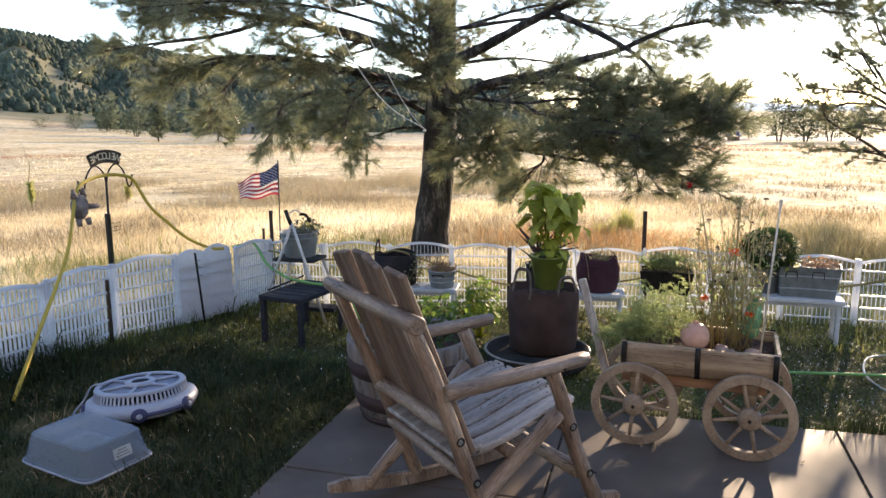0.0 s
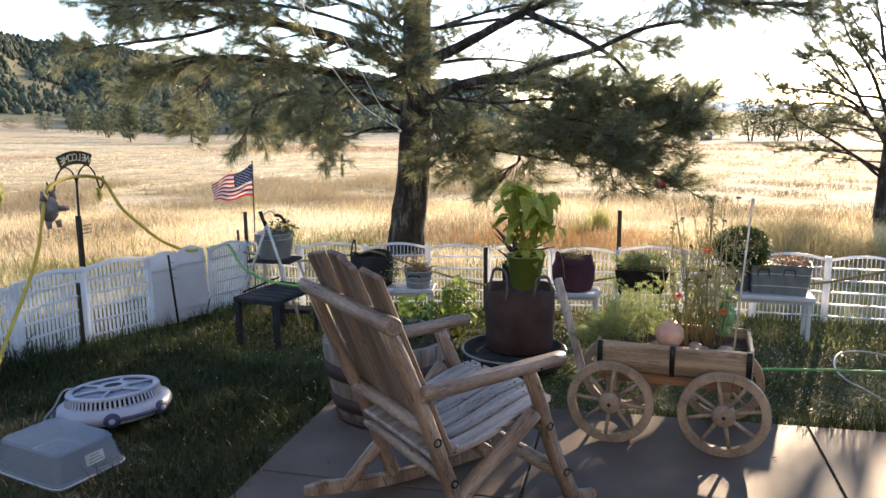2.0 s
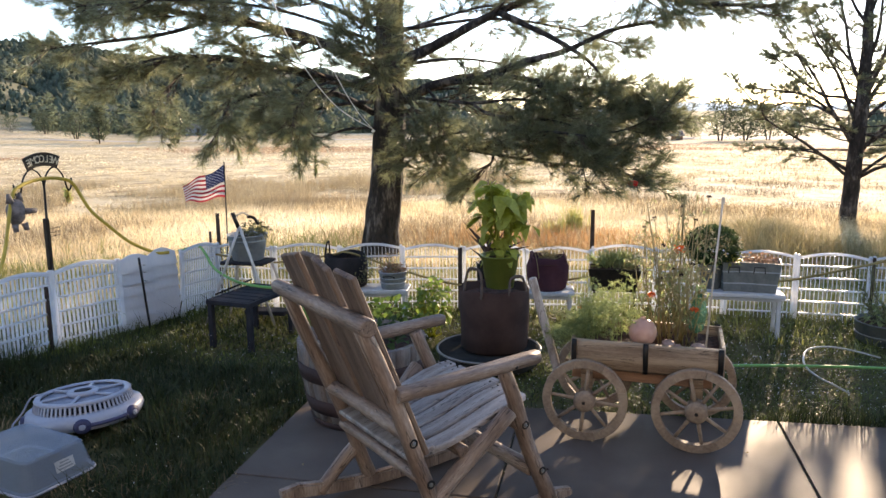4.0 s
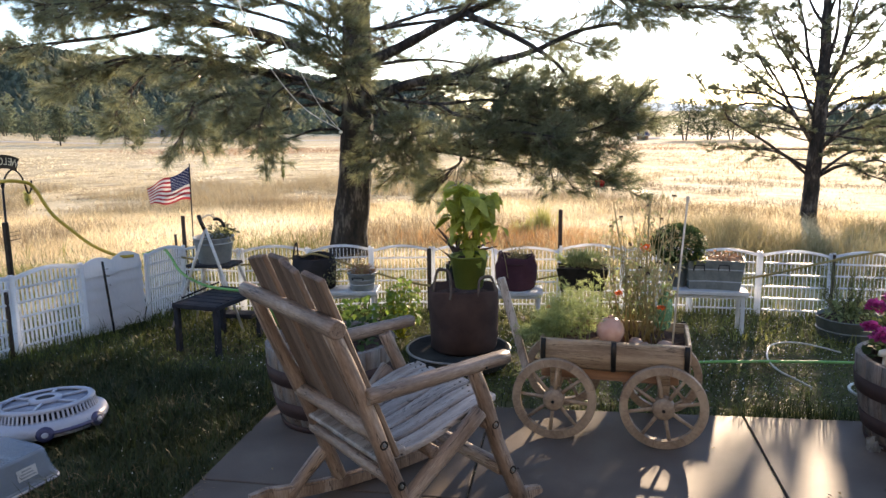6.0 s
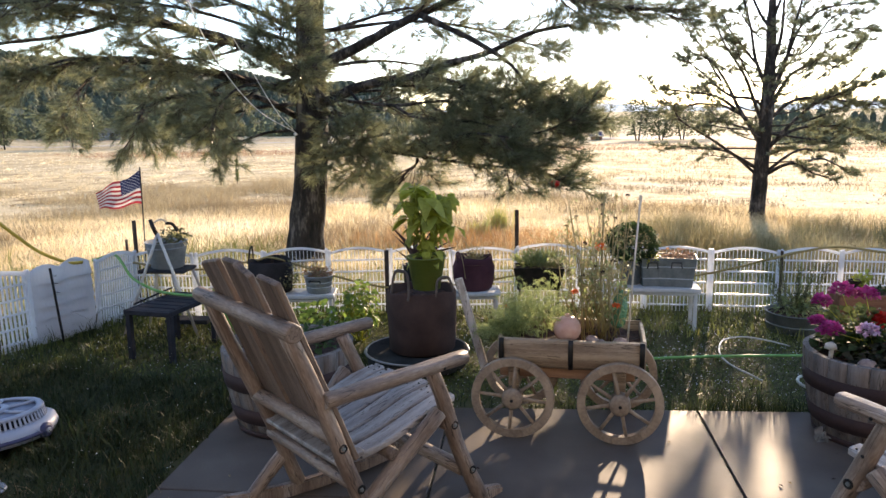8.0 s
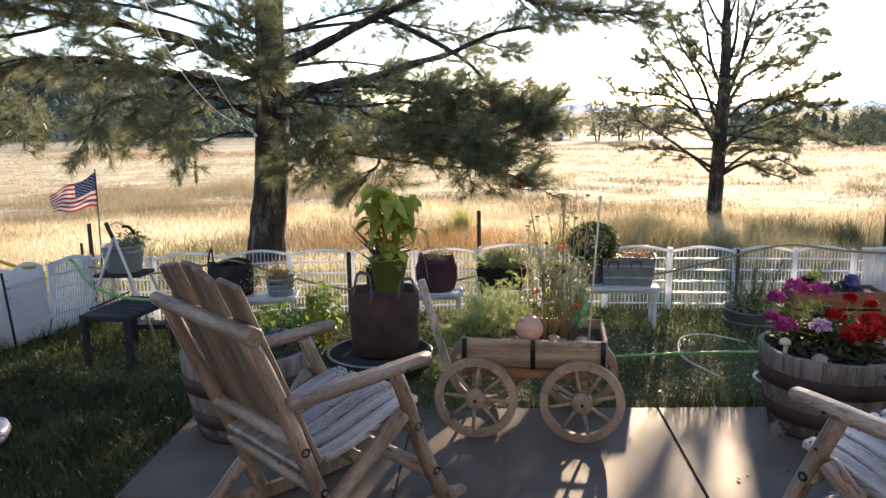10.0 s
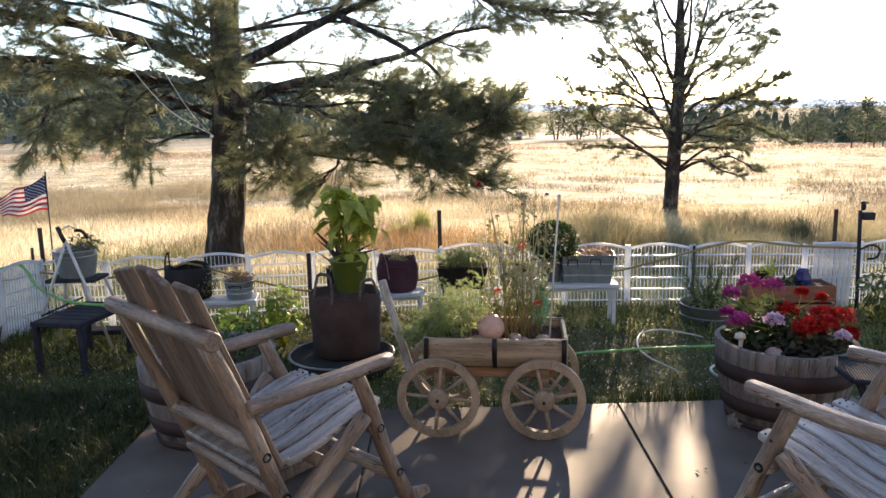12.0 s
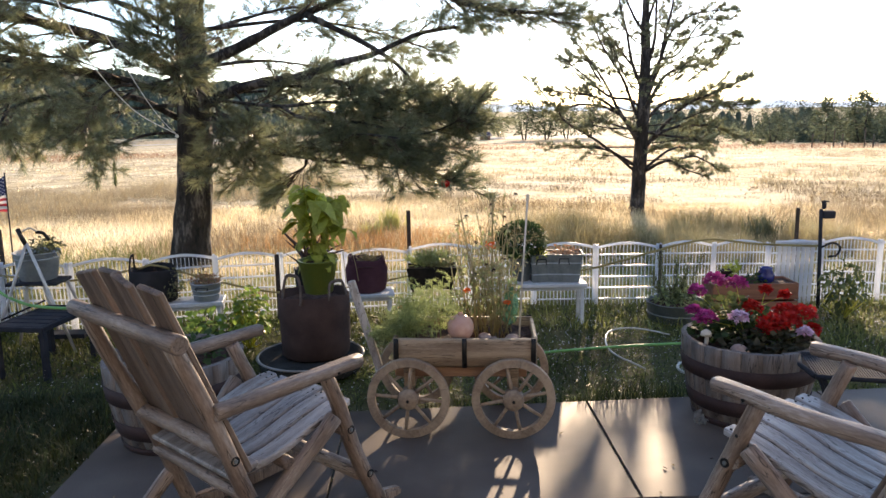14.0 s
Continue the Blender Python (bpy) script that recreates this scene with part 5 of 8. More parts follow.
def rocking_chair(m):
    ob = thing("rocking_chair", "rustic peeled-log rocking chair with slatted board seat and back", "chair", m, "log rocking chairs")
    out = {1: pose(0, 0, 0, 0, 90, 0), -1: pose(0, 0, 0, 0, -90, 0)}
    for s in (1, -1):
        log_part("back_post", (0.263 * s, -0.708, 0.84), (0.263 * s, -0.398, 0.055), 0.025, 0.0275, 11 + s, ob)
        log_part("arm", (0.292 * s, -0.60, 0.598), (0.292 * s, -0.035, 0.612), 0.028, 0.027, 21 + s, ob, True)
        log_part("front_leg", (0.268 * s, -0.172, 0.588), (0.268 * s, 0.045, 0.05), 0.026, 0.029, 31 + s, ob)
        log_part("brace", (0.283 * s, -0.155, 0.437), (0.262 * s, -0.615, 0.045), 0.029, 0.025, 41 + s, ob)
        bm = bmesh.new()
        rows = []
        x = 0.263 * s
        for k in range(15):
            f = -0.77 + 0.93 * k / 14
            z = 0.002 + (0.24 if f < -0.25 else 0.12) * (f + 0.25) ** 2
            h = 0.052 if 0 < k < 14 else 0.03
            rows.append([bm.verts.new((x + dx, f, z + dz)) for dx, dz in ((-0.018, 0), (0.018, 0), (0.018, h), (-0.018, h))])
        for a, b in zip(rows, rows[1:]):
            for k in range(4):
                bm.faces.new((a[k], a[(k + 1) % 4], b[(k + 1) % 4], b[k]))
        bm.faces.new(rows[0][::-1])
        bm.faces.new(rows[-1])
        bmesh.ops.recalc_face_normals(bm, faces=bm.faces)
        bmesh.ops.bevel(bm, geom=[e for e in bm.edges if abs((e.verts[0].co - e.verts[1].co).y) > 0.02], offset=0.007, segments=2, affect="EDGES")
        part("rocker", bm, LOG, ob)
        for f, z, r in ((-0.085, 0.37, 0.292), (-0.004, 0.177, 0.294), (-0.541, 0.422, 0.287), (-0.479, 0.265, 0.288), (-0.6, 0.06, 0.286)):
            bolt(ob, (s * r, f, z), out[s])
        for f, z, r in ((-0.15, 0.6, 0.319), (-0.12, 0.47, 0.292)):
            bm = lathe([(0.006, 0), (0.006, 0.002), (0.003, 0.003)], 8)
            bmesh.ops.transform(bm, matrix=Matrix.Translation((s * r, f, z)) @ out[s], verts=bm.verts)
            part("peg", bm, BLACK, ob)
    log_part("top_rail", (-0.331, -0.709, 0.836), (0.331, -0.709, 0.834), 0.0265, 0.0285, 51, ob)
    log_part("back_rail", (-0.266, -0.547, 0.446), (0.262, -0.547, 0.448), 0.026, 0.026, 52, ob)
    log_part("seat_rail", (-0.265, -0.503, 0.288), (0.262, -0.503, 0.288), 0.021, 0.022, 53, ob)
    part("rear_board", box(0.50, 0.10, 0.02, (0, -0.484, 0.356), 0.004, m=pose(0, 0, 0, 12, 0, 0)), SEATBOARD, ob)
    log_part("seat_rail", (-0.27, -0.10, 0.375), (0.27, -0.10, 0.375), 0.026, 0.026, 54, ob)
    log_part("seat_rail", (-0.27, -0.335, 0.328), (0.272, -0.335, 0.332), 0.022, 0.022, 56, ob)
    log_part("stretcher", (-0.262, -0.02, 0.172), (0.25, -0.02, 0.172), 0.026, 0.027, 55, ob)
    rnd = random.Random(8)
    for k in range(5):
        x = -0.202 + 0.1025 * k
        top = (0.982, 0.998, 1.014, 0.998, 0.985)[k]
        n = (top - 0.352) / math.cos(radians(22.5))
        bm = box(0.099 - 0.003 * (k % 2), 0.02, n, (0, 0, n / 2), 0.004)
        tilt = (0.010, 0.010, -0.002, -0.016, -0.008)[k]
        for v in bm.verts:
            if v.co.z > n * 0.8:
                v.co.z += tilt * (v.co.x / 0.05) - abs(v.co.x) * 0.05
        part("back_slat", bm, BOARD, ob).matrix_basis = Matrix.Translation((x, -0.472 - 0.008 * (k % 2), 0.352)) @ pose(0, 0, 0, 22.5, rnd.uniform(-0.6, 0.6), (5, -3, 4, -3, 5)[k])
    for k in range(6):
        x = -0.21 + 0.084 * k
        bm = bmesh.new()
        rows = []
        ext = rnd.uniform(-0.02, 0.012)
        for j in range(11):
            f = -0.44 + (0.41 + ext) * j / 10
            z = 0.338 + 0.095 * ((f + 0.44) / 0.41) + -0.007 * math.sin(j * 0.62)
            w = 0.0375 + rnd.uniform(-0.002, 0.002) - (0.006 if j in (0, 10) else 0)
            rows.append([bm.verts.new((x + dx, f, z + dz)) for dx, dz in ((-w, 0), (w, 0), (w, 0.024), (-w, 0.024))])
        for a, b in zip(rows, rows[1:]):
            for q in range(4):
                bm.faces.new((a[q], a[(q + 1) % 4], b[(q + 1) % 4], b[q]))
        bm.faces.new(rows[0][::-1])
        bm.faces.new(rows[-1])
        bmesh.ops.recalc_face_normals(bm, faces=bm.faces)
        bmesh.ops.bevel(bm, geom=[e for e in bm.edges if abs((e.verts[0].co - e.verts[1].co).y) > 0.02], offset=0.005, segments=1, affect="EDGES")
        slat = part("seat_slat", bm, SEATBOARD, ob)
        nails = bmesh.new()
        for f, z in ((-0.06, 0.452), (-0.085, 0.446)):
            for dx in (-0.018, 0.02):
                own = lathe([(0.004, 0), (0.004, 0.004), (0.002, 0.005)], 6)
                bmesh.ops.translate(own, vec=(x + dx, f, z), verts=own.verts)
                merge(nails, own)
        part("nail_row", nails, BLACK, slat, "dark nail heads")["kind"] = "stuff"
    marks = bmesh.new()
    for k in range(9):
        box(0.022, 0.012, 0.002, (-0.2 + 0.05 * k, -0.484, 0.3675), 0.0, m=pose(0, 0, 0, 12, 0, 20 * (k % 2)), bm=marks)
    part("burnt_marks", marks, BLACK, ob, "row of nine short dark bars on the rear of the seat")
    return ob


def frame_pose(ox, oy, right):
    """Pose whose x axis is the thing's right-hand side."""
    return pose(ox, oy, 0, 0, 0, math.degrees(math.atan2(right[1], right[0])))


chair = rocking_chair(frame_pose(-0.405, 2.747, (0.7297, -0.6838)))
copy_thing(chair, frame_pose(1.12, 2.395, (0.826, 0.564)))


# ---- plants ----
def leafy(parent, seed, centre, spread, n, size, material, name="leaves", aspect=0.6, up=0.3, droop=0.3, shell=0.0):
    rs = np.random.RandomState(seed)
    d = unit(rs.normal(size=(n, 3)))
    r = rs.uniform(shell, 1, (n, 1)) ** (0.5 if shell == 0 else 1)
    p = np.array(centre) + d * r * np.array(spread)
    way = d * np.array([1, 1, 0.6]) + np.array([0, 0, up]) + 0.4 * rs.normal(size=(n, 3))
    v, f = leaves(rs, p, way, size * rs.uniform(0.55, 1.2, n), aspect, 0.3, droop)
    return tagged(soup(name, v, f, material, parent), kind="stuff")


def stems(parent, seed, base, tips, r=0.004, material=None, name="stem_mass", bow=0.05):
    rs = np.random.RandomState(seed)
    bm = bmesh.new()
    for t in tips:
        b = Vector(base) + Vector((rs.uniform(-1, 1), rs.uniform(-1, 1), 0)) * 0.02
        m = b.lerp(Vector(t), 0.5) + Vector(rs.normal(size=3)) * bow
        tube([b, m, Vector(t)], [r, r * 0.8, r * 0.45], 5, bm, caps=False)
    return tagged(part(name, bm, material or DRYSTEM, parent), kind="stuff")


def blossom(parent, seed, centre, radius, n, size, material, name="blossom", flat=0.6):
    """A flower head of many small petals."""
    rs = np.random.RandomState(seed)
    d = unit(rs.normal(size=(n, 3)))
    d[:, 2] = np.abs(d[:, 2]) * 0.9 + d[:, 2] * 0.1
    p = np.array(centre) + d * radius * np.array([1, 1, flat]) * rs.uniform(0.7, 1, (n, 1))
    v, f = leaves(rs, p, d + 0.6 * rs.normal(size=(n, 3)), size * rs.uniform(0.7, 1.2, n), 0.95, 0.2, 0.1)
    return soup(name, v, f, material, parent)


def plume(parent, seed, segments, per, length, width, material, name="fronds", spread=0.8):
    rs = np.random.RandomState(seed)
    a = np.array([s[0] for s in segments], float)
    b = np.array([s[1] for s in segments], float)
    v, f = needles(rs, a, b, per, length, width, spread)
    return soup(name, v, f, material, parent)


def soil(parent, r, z, seed=0, n=24):
    bm = bmesh.new()
    rnd = random.Random(seed)
    c = bm.verts.new((0, 0, z + 0.006))
    rows = []
    for q in (0.35, 0.7, 1.0):
        rows.append([bm.verts.new((r * q * math.cos(2 * math.pi * k / n), r * q * math.sin(2 * math.pi * k / n), z + rnd.uniform(-0.006, 0.008) * (q < 1))) for k in range(n)])
    for k in range(n):
        bm.faces.new((c, rows[0][k], rows[0][(k + 1) % n]))
        for a, b in zip(rows, rows[1:]):
            bm.faces.new((a[k], b[k], b[(k + 1) % n], a[(k + 1) % n]))
    return part("soil", bm, SOIL, parent)


# ---- barrel planters ----
def barrel(m, label, wobble_seed=0):
    ob = thing("barrel_planter", label, "planter", m, "half barrel planters")
    h, n = 0.385, 22

    def rad(z):
        return 0.24 + 0.068 * math.sin(min(z / h, 1) * math.pi * 0.5)

    zs = [0.0, 0.1, 0.19, 0.28, 0.34, h]
    rnd = random.Random(wobble_seed)
    for k in range(n):
        a0, a1 = 2 * math.pi * (k + 0.008) / n, 2 * math.pi * (k + 0.992) / n
        bm = bmesh.new()
        top = rnd.uniform(-0.003, 0.003)
        o, i = [], []
        for z in zs:
            for a in (a0, (a0 + a1) / 2, a1):
                q = rad(z)
                zz = z + (top if z == h else 0)
                o.append(bm.verts.new((q * math.cos(a), q * math.sin(a), zz)))
                i.append(bm.verts.new(((q - 0.026) * math.cos(a), (q - 0.026) * math.sin(a), zz)))
        for r in range(len(zs) - 1):
            for c in range(2):
                p = 3 * r + c
                bm.faces.new((o[p], o[p + 1], o[p + 4], o[p + 3])).smooth = True
                bm.faces.new((i[p + 1], i[p], i[p + 3], i[p + 4])).smooth = True
            bm.faces.new((o[3 * r], o[3 * r + 3], i[3 * r + 3], i[3 * r]))
            bm.faces.new((o[3 * r + 5], o[3 * r + 2], i[3 * r + 2], i[3 * r + 5]))
        q = 3 * (len(zs) - 1)
        for c in range(2):
            bm.faces.new((o[q + c], o[q + c + 1], i[q + c + 1], i[q + c]))
            bm.faces.new((o[c + 1], o[c], i[c], i[c + 1]))
        part("stave", bm, STAVE, ob)
    for z0, z1 in ((0.0, 0.03), (0.07, 0.143), (0.228, 0.302)):
        part("hoop", lathe([(rad(z0) + 0.003, z0), (rad(z0) + 0.006, z0), (rad(z1) + 0.006, z1), (rad(z1) + 0.003, z1)], 44, closed=True), HOOP, ob, "flat rusty brown iron hoop", smooth=True)
    part("base", lathe([(0.22, 0.015), (0.22, 0.03)], 24), STAVE, ob)
    soil(ob, 0.283, 0.33, 3)
    return ob


barrel(pose(1.545, 3.41, 0.0, 0, 0, 12), "weathered oak half barrel with rusty hoops, full of geraniums")
barrel(pose(-1.13, 3.35, 0.0, 0, 0, 40), "weathered oak half barrel with rusty hoops on the patio corner", 4)

ger = thing("geranium", "geraniums with magenta, pale pink and red flower heads over dull leaves", "plant", pose(1.545, 3.41, 0.33))
leafy(ger, 61, (0.02, 0.06, 0.06), (0.26, 0.2, 0.07), 420, 0.055, DARKLEAF, "dark_leaves", 0.95, 0.5, 0.2)
leafy(ger, 62, (-0.05, 0.13, 0.12), (0.18, 0.11, 0.10), 260, 0.045, OLIVELEAF, "green_leaves", 0.9, 0.5, 0.2)
leafy(ger, 67, (0.05, -0.11, 0.045), (0.215, 0.15, 0.06), 620, 0.042, BROWNLEAF, "dull_leaves", 0.9, 0.4, 0.3)
heads = [((-0.20, 0.16, 0.23), 0.04, MAGENTA), ((-0.10, 0.2, 0.27), 0.055, MAGENTA), ((0.0, 0.18, 0.255), 0.055, MAGENTA), ((-0.22, -0.02, 0.14), 0.055, MAGENTA), ((-0.25, 0.06, 0.16), 0.035, MAGENTA), ((-0.08, -0.05, 0.15), 0.045, PALEPINK), ((0.19, -0.14, 0.10), 0.03, PALEPINK),
         ((0.02, 0.05, 0.165), 0.055, RED), ((0.08, -0.06, 0.115), 0.07, RED), ((0.15, -0.05, 0.12), 0.07, RED), ((0.17, 0.02, 0.15), 0.06, RED), ((0.25, 0.0, 0.14), 0.07, RED), ((0.27, -0.06, 0.09), 0.035, RED), ((0.12, 0.12, 0.24), 0.025, RED), ((0.22, 0.13, 0.21), 0.025, RED), ((0.03, -0.1, 0.105), 0.045, RED)]
for k, (c, r, m) in enumerate(heads):
    blossom(ger, 70 + k, c, r * 0.88, int(80 + r * 2600), 0.021, m, "flower_head", 0.85)
stems(ger, 63, (0, 0, 0.0), [c for c, r, m in heads], 0.003, LEAF, bow=0.03)
mush = thing("mushroom_ornament", "small white ceramic mushroom stuck in the barrel soil", "ornament", pose(1.31, 3.34, 0.325))
part("stalk", tube([(0, 0, 0), (0.003, 0, 0.05), (0.006, 0, 0.09)], [0.012, 0.009, 0.011], 10), STAKEWHITE, mush, smooth=True)
part("cap", lathe([(0.004, 0.088), (0.026, 0.086), (0.022, 0.104), (0.006, 0.114)], 16), STAKEWHITE, mush, smooth=True)
rock = bmesh.new()
bmesh.ops.create_icosphere(rock, subdivisions=2, radius=0.045)
for v in rock.verts:
    v.co *= 1 + 0.25 * noise.noise(v.co * 20)
tagged(part("rock", rock, STONE, None, smooth=True), "rounded brown stone lying in the barrel soil", "stone").location = (1.42, 3.22, 0.36)

pet = thing("petunia", "small pink flowers and green leaves in the barrel", "plant", pose(-1.13, 3.35, 0.33))
leafy(pet, 64, (0.05, 0.05, 0.04), (0.24, 0.22, 0.07), 200, 0.05, DARKLEAF, "leaves", 0.7, 0.5, 0.2)
blossom(pet, 65, (0.06, -0.14, 0.10), 0.018, 30, 0.02, PALEPINK, "flower")
stems(pet, 66, (0.06, -0.12, 0), [(0.06, -0.14, 0.10)], 0.002, LEAF, bow=0.01)


# ---- wagon planter ----
WAG = pose(0.165, 3.21, 0, 0, 0, -5.0)
wagon = thing("wagon_planter", "wooden wagon planter with spoked wheels and black straps", "planter", WAG)


def wheel(at, seed):
    R, n = 0.186, 48
    hub = part("wheel", lathe([(0.016, -0.042), (0.026, -0.042), (0.028, -0.036), (0.034, -0.036), (0.036, -0.034), (0.046, -0.03), (0.046, 0.03), (0.036, 0.036), (0.016, 0.042)], 22), WHEEL, wagon, smooth=False)
    hub.matrix_basis = Matrix.Translation(at) @ pose(0, 0, 0, 90, 0, 0) @ pose(0, 0, 0, 0, 0, seed * 17)
    rnd = random.Random(seed)
    for k in range(8):
        a0, a1 = 2 * math.pi * (k + 0.006) / 8, 2 * math.pi * (k + 0.994) / 8
        bm = bmesh.new()
        rows = []
        for j in range(7):
            a = a0 + (a1 - a0) * j / 6
            ro, ri = R, R - 0.037
            rows.append([bm.verts.new((r * math.cos(a), r * math.sin(a), z)) for r, z in ((ri, -0.014), (ro - 0.003, -0.014), (ro, -0.010), (ro, 0.010), (ro - 0.003, 0.014), (ri, 0.014))])
        for a, b in zip(rows, rows[1:]):
            for q in range(6):
                bm.faces.new((a[q], a[(q + 1) % 6], b[(q + 1) % 6], b[q]))
        bm.faces.new(rows[0][::-1])
        bm.faces.new(rows[-1])
        bmesh.ops.recalc_face_normals(bm, faces=bm.faces)
        part("rim_segment", bm, WHEEL, hub)
        a = 2 * math.pi * (k + 0.5) / 8
        w = Vector((math.cos(a), math.sin(a), 0))
        part("spoke", tube([w * 0.035, w * 0.09, w * (R - 0.03)], [0.0095, 0.0085, 0.0075], 8, seed=k), WHEEL, hub, smooth=True)
    part("cap", lathe([(0.007, -0.047), (0.007, 0.047)], 10), BLACK, hub)


for k, (x, y) in enumerate(((-0.232, 0.0), (0.236, 0.0), (-0.232, 0.40), (0.236, 0.40))):
    wheel((x, y, 0.186), k + 1)
for x in (-0.232, 0.236):
    part("axle", tube(along((x, -0.02, 0.186), (x, 0.42, 0.186), 4), 0.014, 10), WHEEL, wagon)
    part("bolster", box(0.05, 0.30, 0.10, (x, 0.20, 0.26), 0.005), WAGON, wagon)
CEDAR = mat("red_brown_beam", (0.22, 0.11, 0.06), (0.38, 0.21, 0.12), 4, 0.65, fine=40, stretch=(0.9, 9, 9), bump=0.4, bump_dist=0.003)
part("reach_beam", box(0.60, 0.05, 0.05, (0.0, 0.10, 0.285), 0.005), CEDAR, wagon)
part("reach_beam", box(0.60, 0.05, 0.05, (0.0, 0.30, 0.285), 0.005), CEDAR, wagon)
Z0, Z1 = 0.318, 0.452


def half_log(length, tall, thick, bulge, side):
    """A board rounded outwards like the face of a log."""
    bm = bmesh.new()
    prof = [(-side * (thick / 2 + bulge * (1 - q * q)), q * tall / 2) for q in (-1, -0.8, -0.5, -0.2, 0.1, 0.4, 0.7, 0.9, 1)] + [(side * thick / 2, tall / 2), (side * thick / 2, -tall / 2)]
    rows = []
    for k in range(9):
        x = -length / 2 + length * k / 8
        rows.append([bm.verts.new((x, y + 0.003 * math.sin(k * 1.7 + z * 30), z)) for y, z in prof])
    for a, b in zip(rows, rows[1:]):
        for k in range(len(prof)):
            bm.faces.new((a[k], a[(k + 1) % len(prof)], b[(k + 1) % len(prof)], b[k])).smooth = k < 8
    bm.faces.new(rows[0][::-1])
    bm.faces.new(rows[-1])
    bmesh.ops.recalc_face_normals(bm, faces=bm.faces)
    return bm



for y, t in ((0.045, 8), (0.395, -8)):
    part("side_board", half_log(0.64, Z1 - Z0, 0.018, 0.02, 1 if t > 0 else -1), WAGON, wagon).matrix_basis = pose(0.02, y, (Z0 + Z1) / 2, t, 0, 0)
for x in (-0.295, 0.335):
    part("end_board", box(0.018, 0.325, Z1 - Z0, (x, 0.22, (Z0 + Z1) / 2), 0.004), WAGON, wagon)
part("floor_board", box(0.60, 0.31, 0.02, (0.02, 0.22, Z0 + 0.004), 0.004), WAGON, wagon)
for x in (0.02, 0.325, -0.285):
    part("strap", tube([(x, 0.034 - 0.02 * (1 - q * q) - 0.0093 * q, (Z0 + Z1) / 2 + q * 0.070) for q in (-1, -0.6, -0.2, 0.2, 0.6, 1)], 0.011, 8, flat=0.32), BLACK, wagon, "black iron strap")
    part("strap", box(0.022, 0.006, Z1 - Z0 + 0.02, (x, 0.408, (Z0 + Z1) / 2 - 0.004), 0.001, m=pose(0, 0, 0, -8, 0, 0)), BLACK, wagon, "black iron strap")
top, foot = Vector((-0.50, 0.15, 0.69)), Vector((-0.372, 0.155, 0.24))
hb = box(0.036, 0.03, (top - foot).length, (0, 0, (top - foot).length / 2), 0.005)
bmesh.ops.transform(hb, matrix=Matrix.Translation(foot) @ (top - foot).to_track_quat("Z", "X").to_matrix().to_4x4(), verts=hb.verts)
part("pull_handle", hb, SEATBOARD, wagon, "upright pale wooden pull handle")
bm = bmesh.new()
rnd = random.Random(2)
grid = [[bm.verts.new((-0.28 + 0.61 * i / 18, 0.06 + 0.32 * j / 9, 0.41 + rnd.uniform(-0.008, 0.012))) for j in range(10)] for i in range(19)]
for i in range(18):
    for j in range(9):
        bm.faces.new((grid[i][j], grid[i + 1][j], grid[i + 1][j + 1], grid[i][j + 1]))
part("soil", bm, SOIL, wagon)

dill = thing("feathery_plant", "soft feathery green herb spilling over the wagon's end", "plant", WAG)
rs = np.random.RandomState(81)
seg, tips = [], []
for k in range(76):
    x = rs.uniform(-0.40, -0.02)
    b = Vector((max(x, -0.26), rs.uniform(0.08, 0.36), 0.42))
    h = np.interp(x, [-0.40, -0.28, -0.17, -0.08, -0.02], [0.02, 0.14, 0.28, 0.30, 0.16]) * rs.uniform(0.6, 1.1)
    t = Vector((x + rs.uniform(-0.06, 0.06), b.y + rs.uniform(-0.08, 0.08), 0.42 + h))
    tips.append(t)
    for q in range(2, 11):
        p = b.lerp(t, q / 10)
        w = Vector((rs.uniform(-1, 1), rs.uniform(-1, 1), rs.uniform(-0.45, 0.3))).normalized() * rs.uniform(0.03, 0.08)
        seg.append((p, p + w))
bm = bmesh.new()
for t in tips[::2]:
    tube([(min(max(t.x, -0.27), 0.3), t.y, 0.41), t.lerp(Vector((t.x, t.y, 0.41)), 0.4), t], [0.002, 0.0016, 0.001], 4, bm, caps=False)
tagged(part("stem_mass", bm, FEATHER, dill), kind="stuff")
plume(dill, 82, seg, 34, 0.02, 0.0026, FEATHER, "fronds", 1.5)

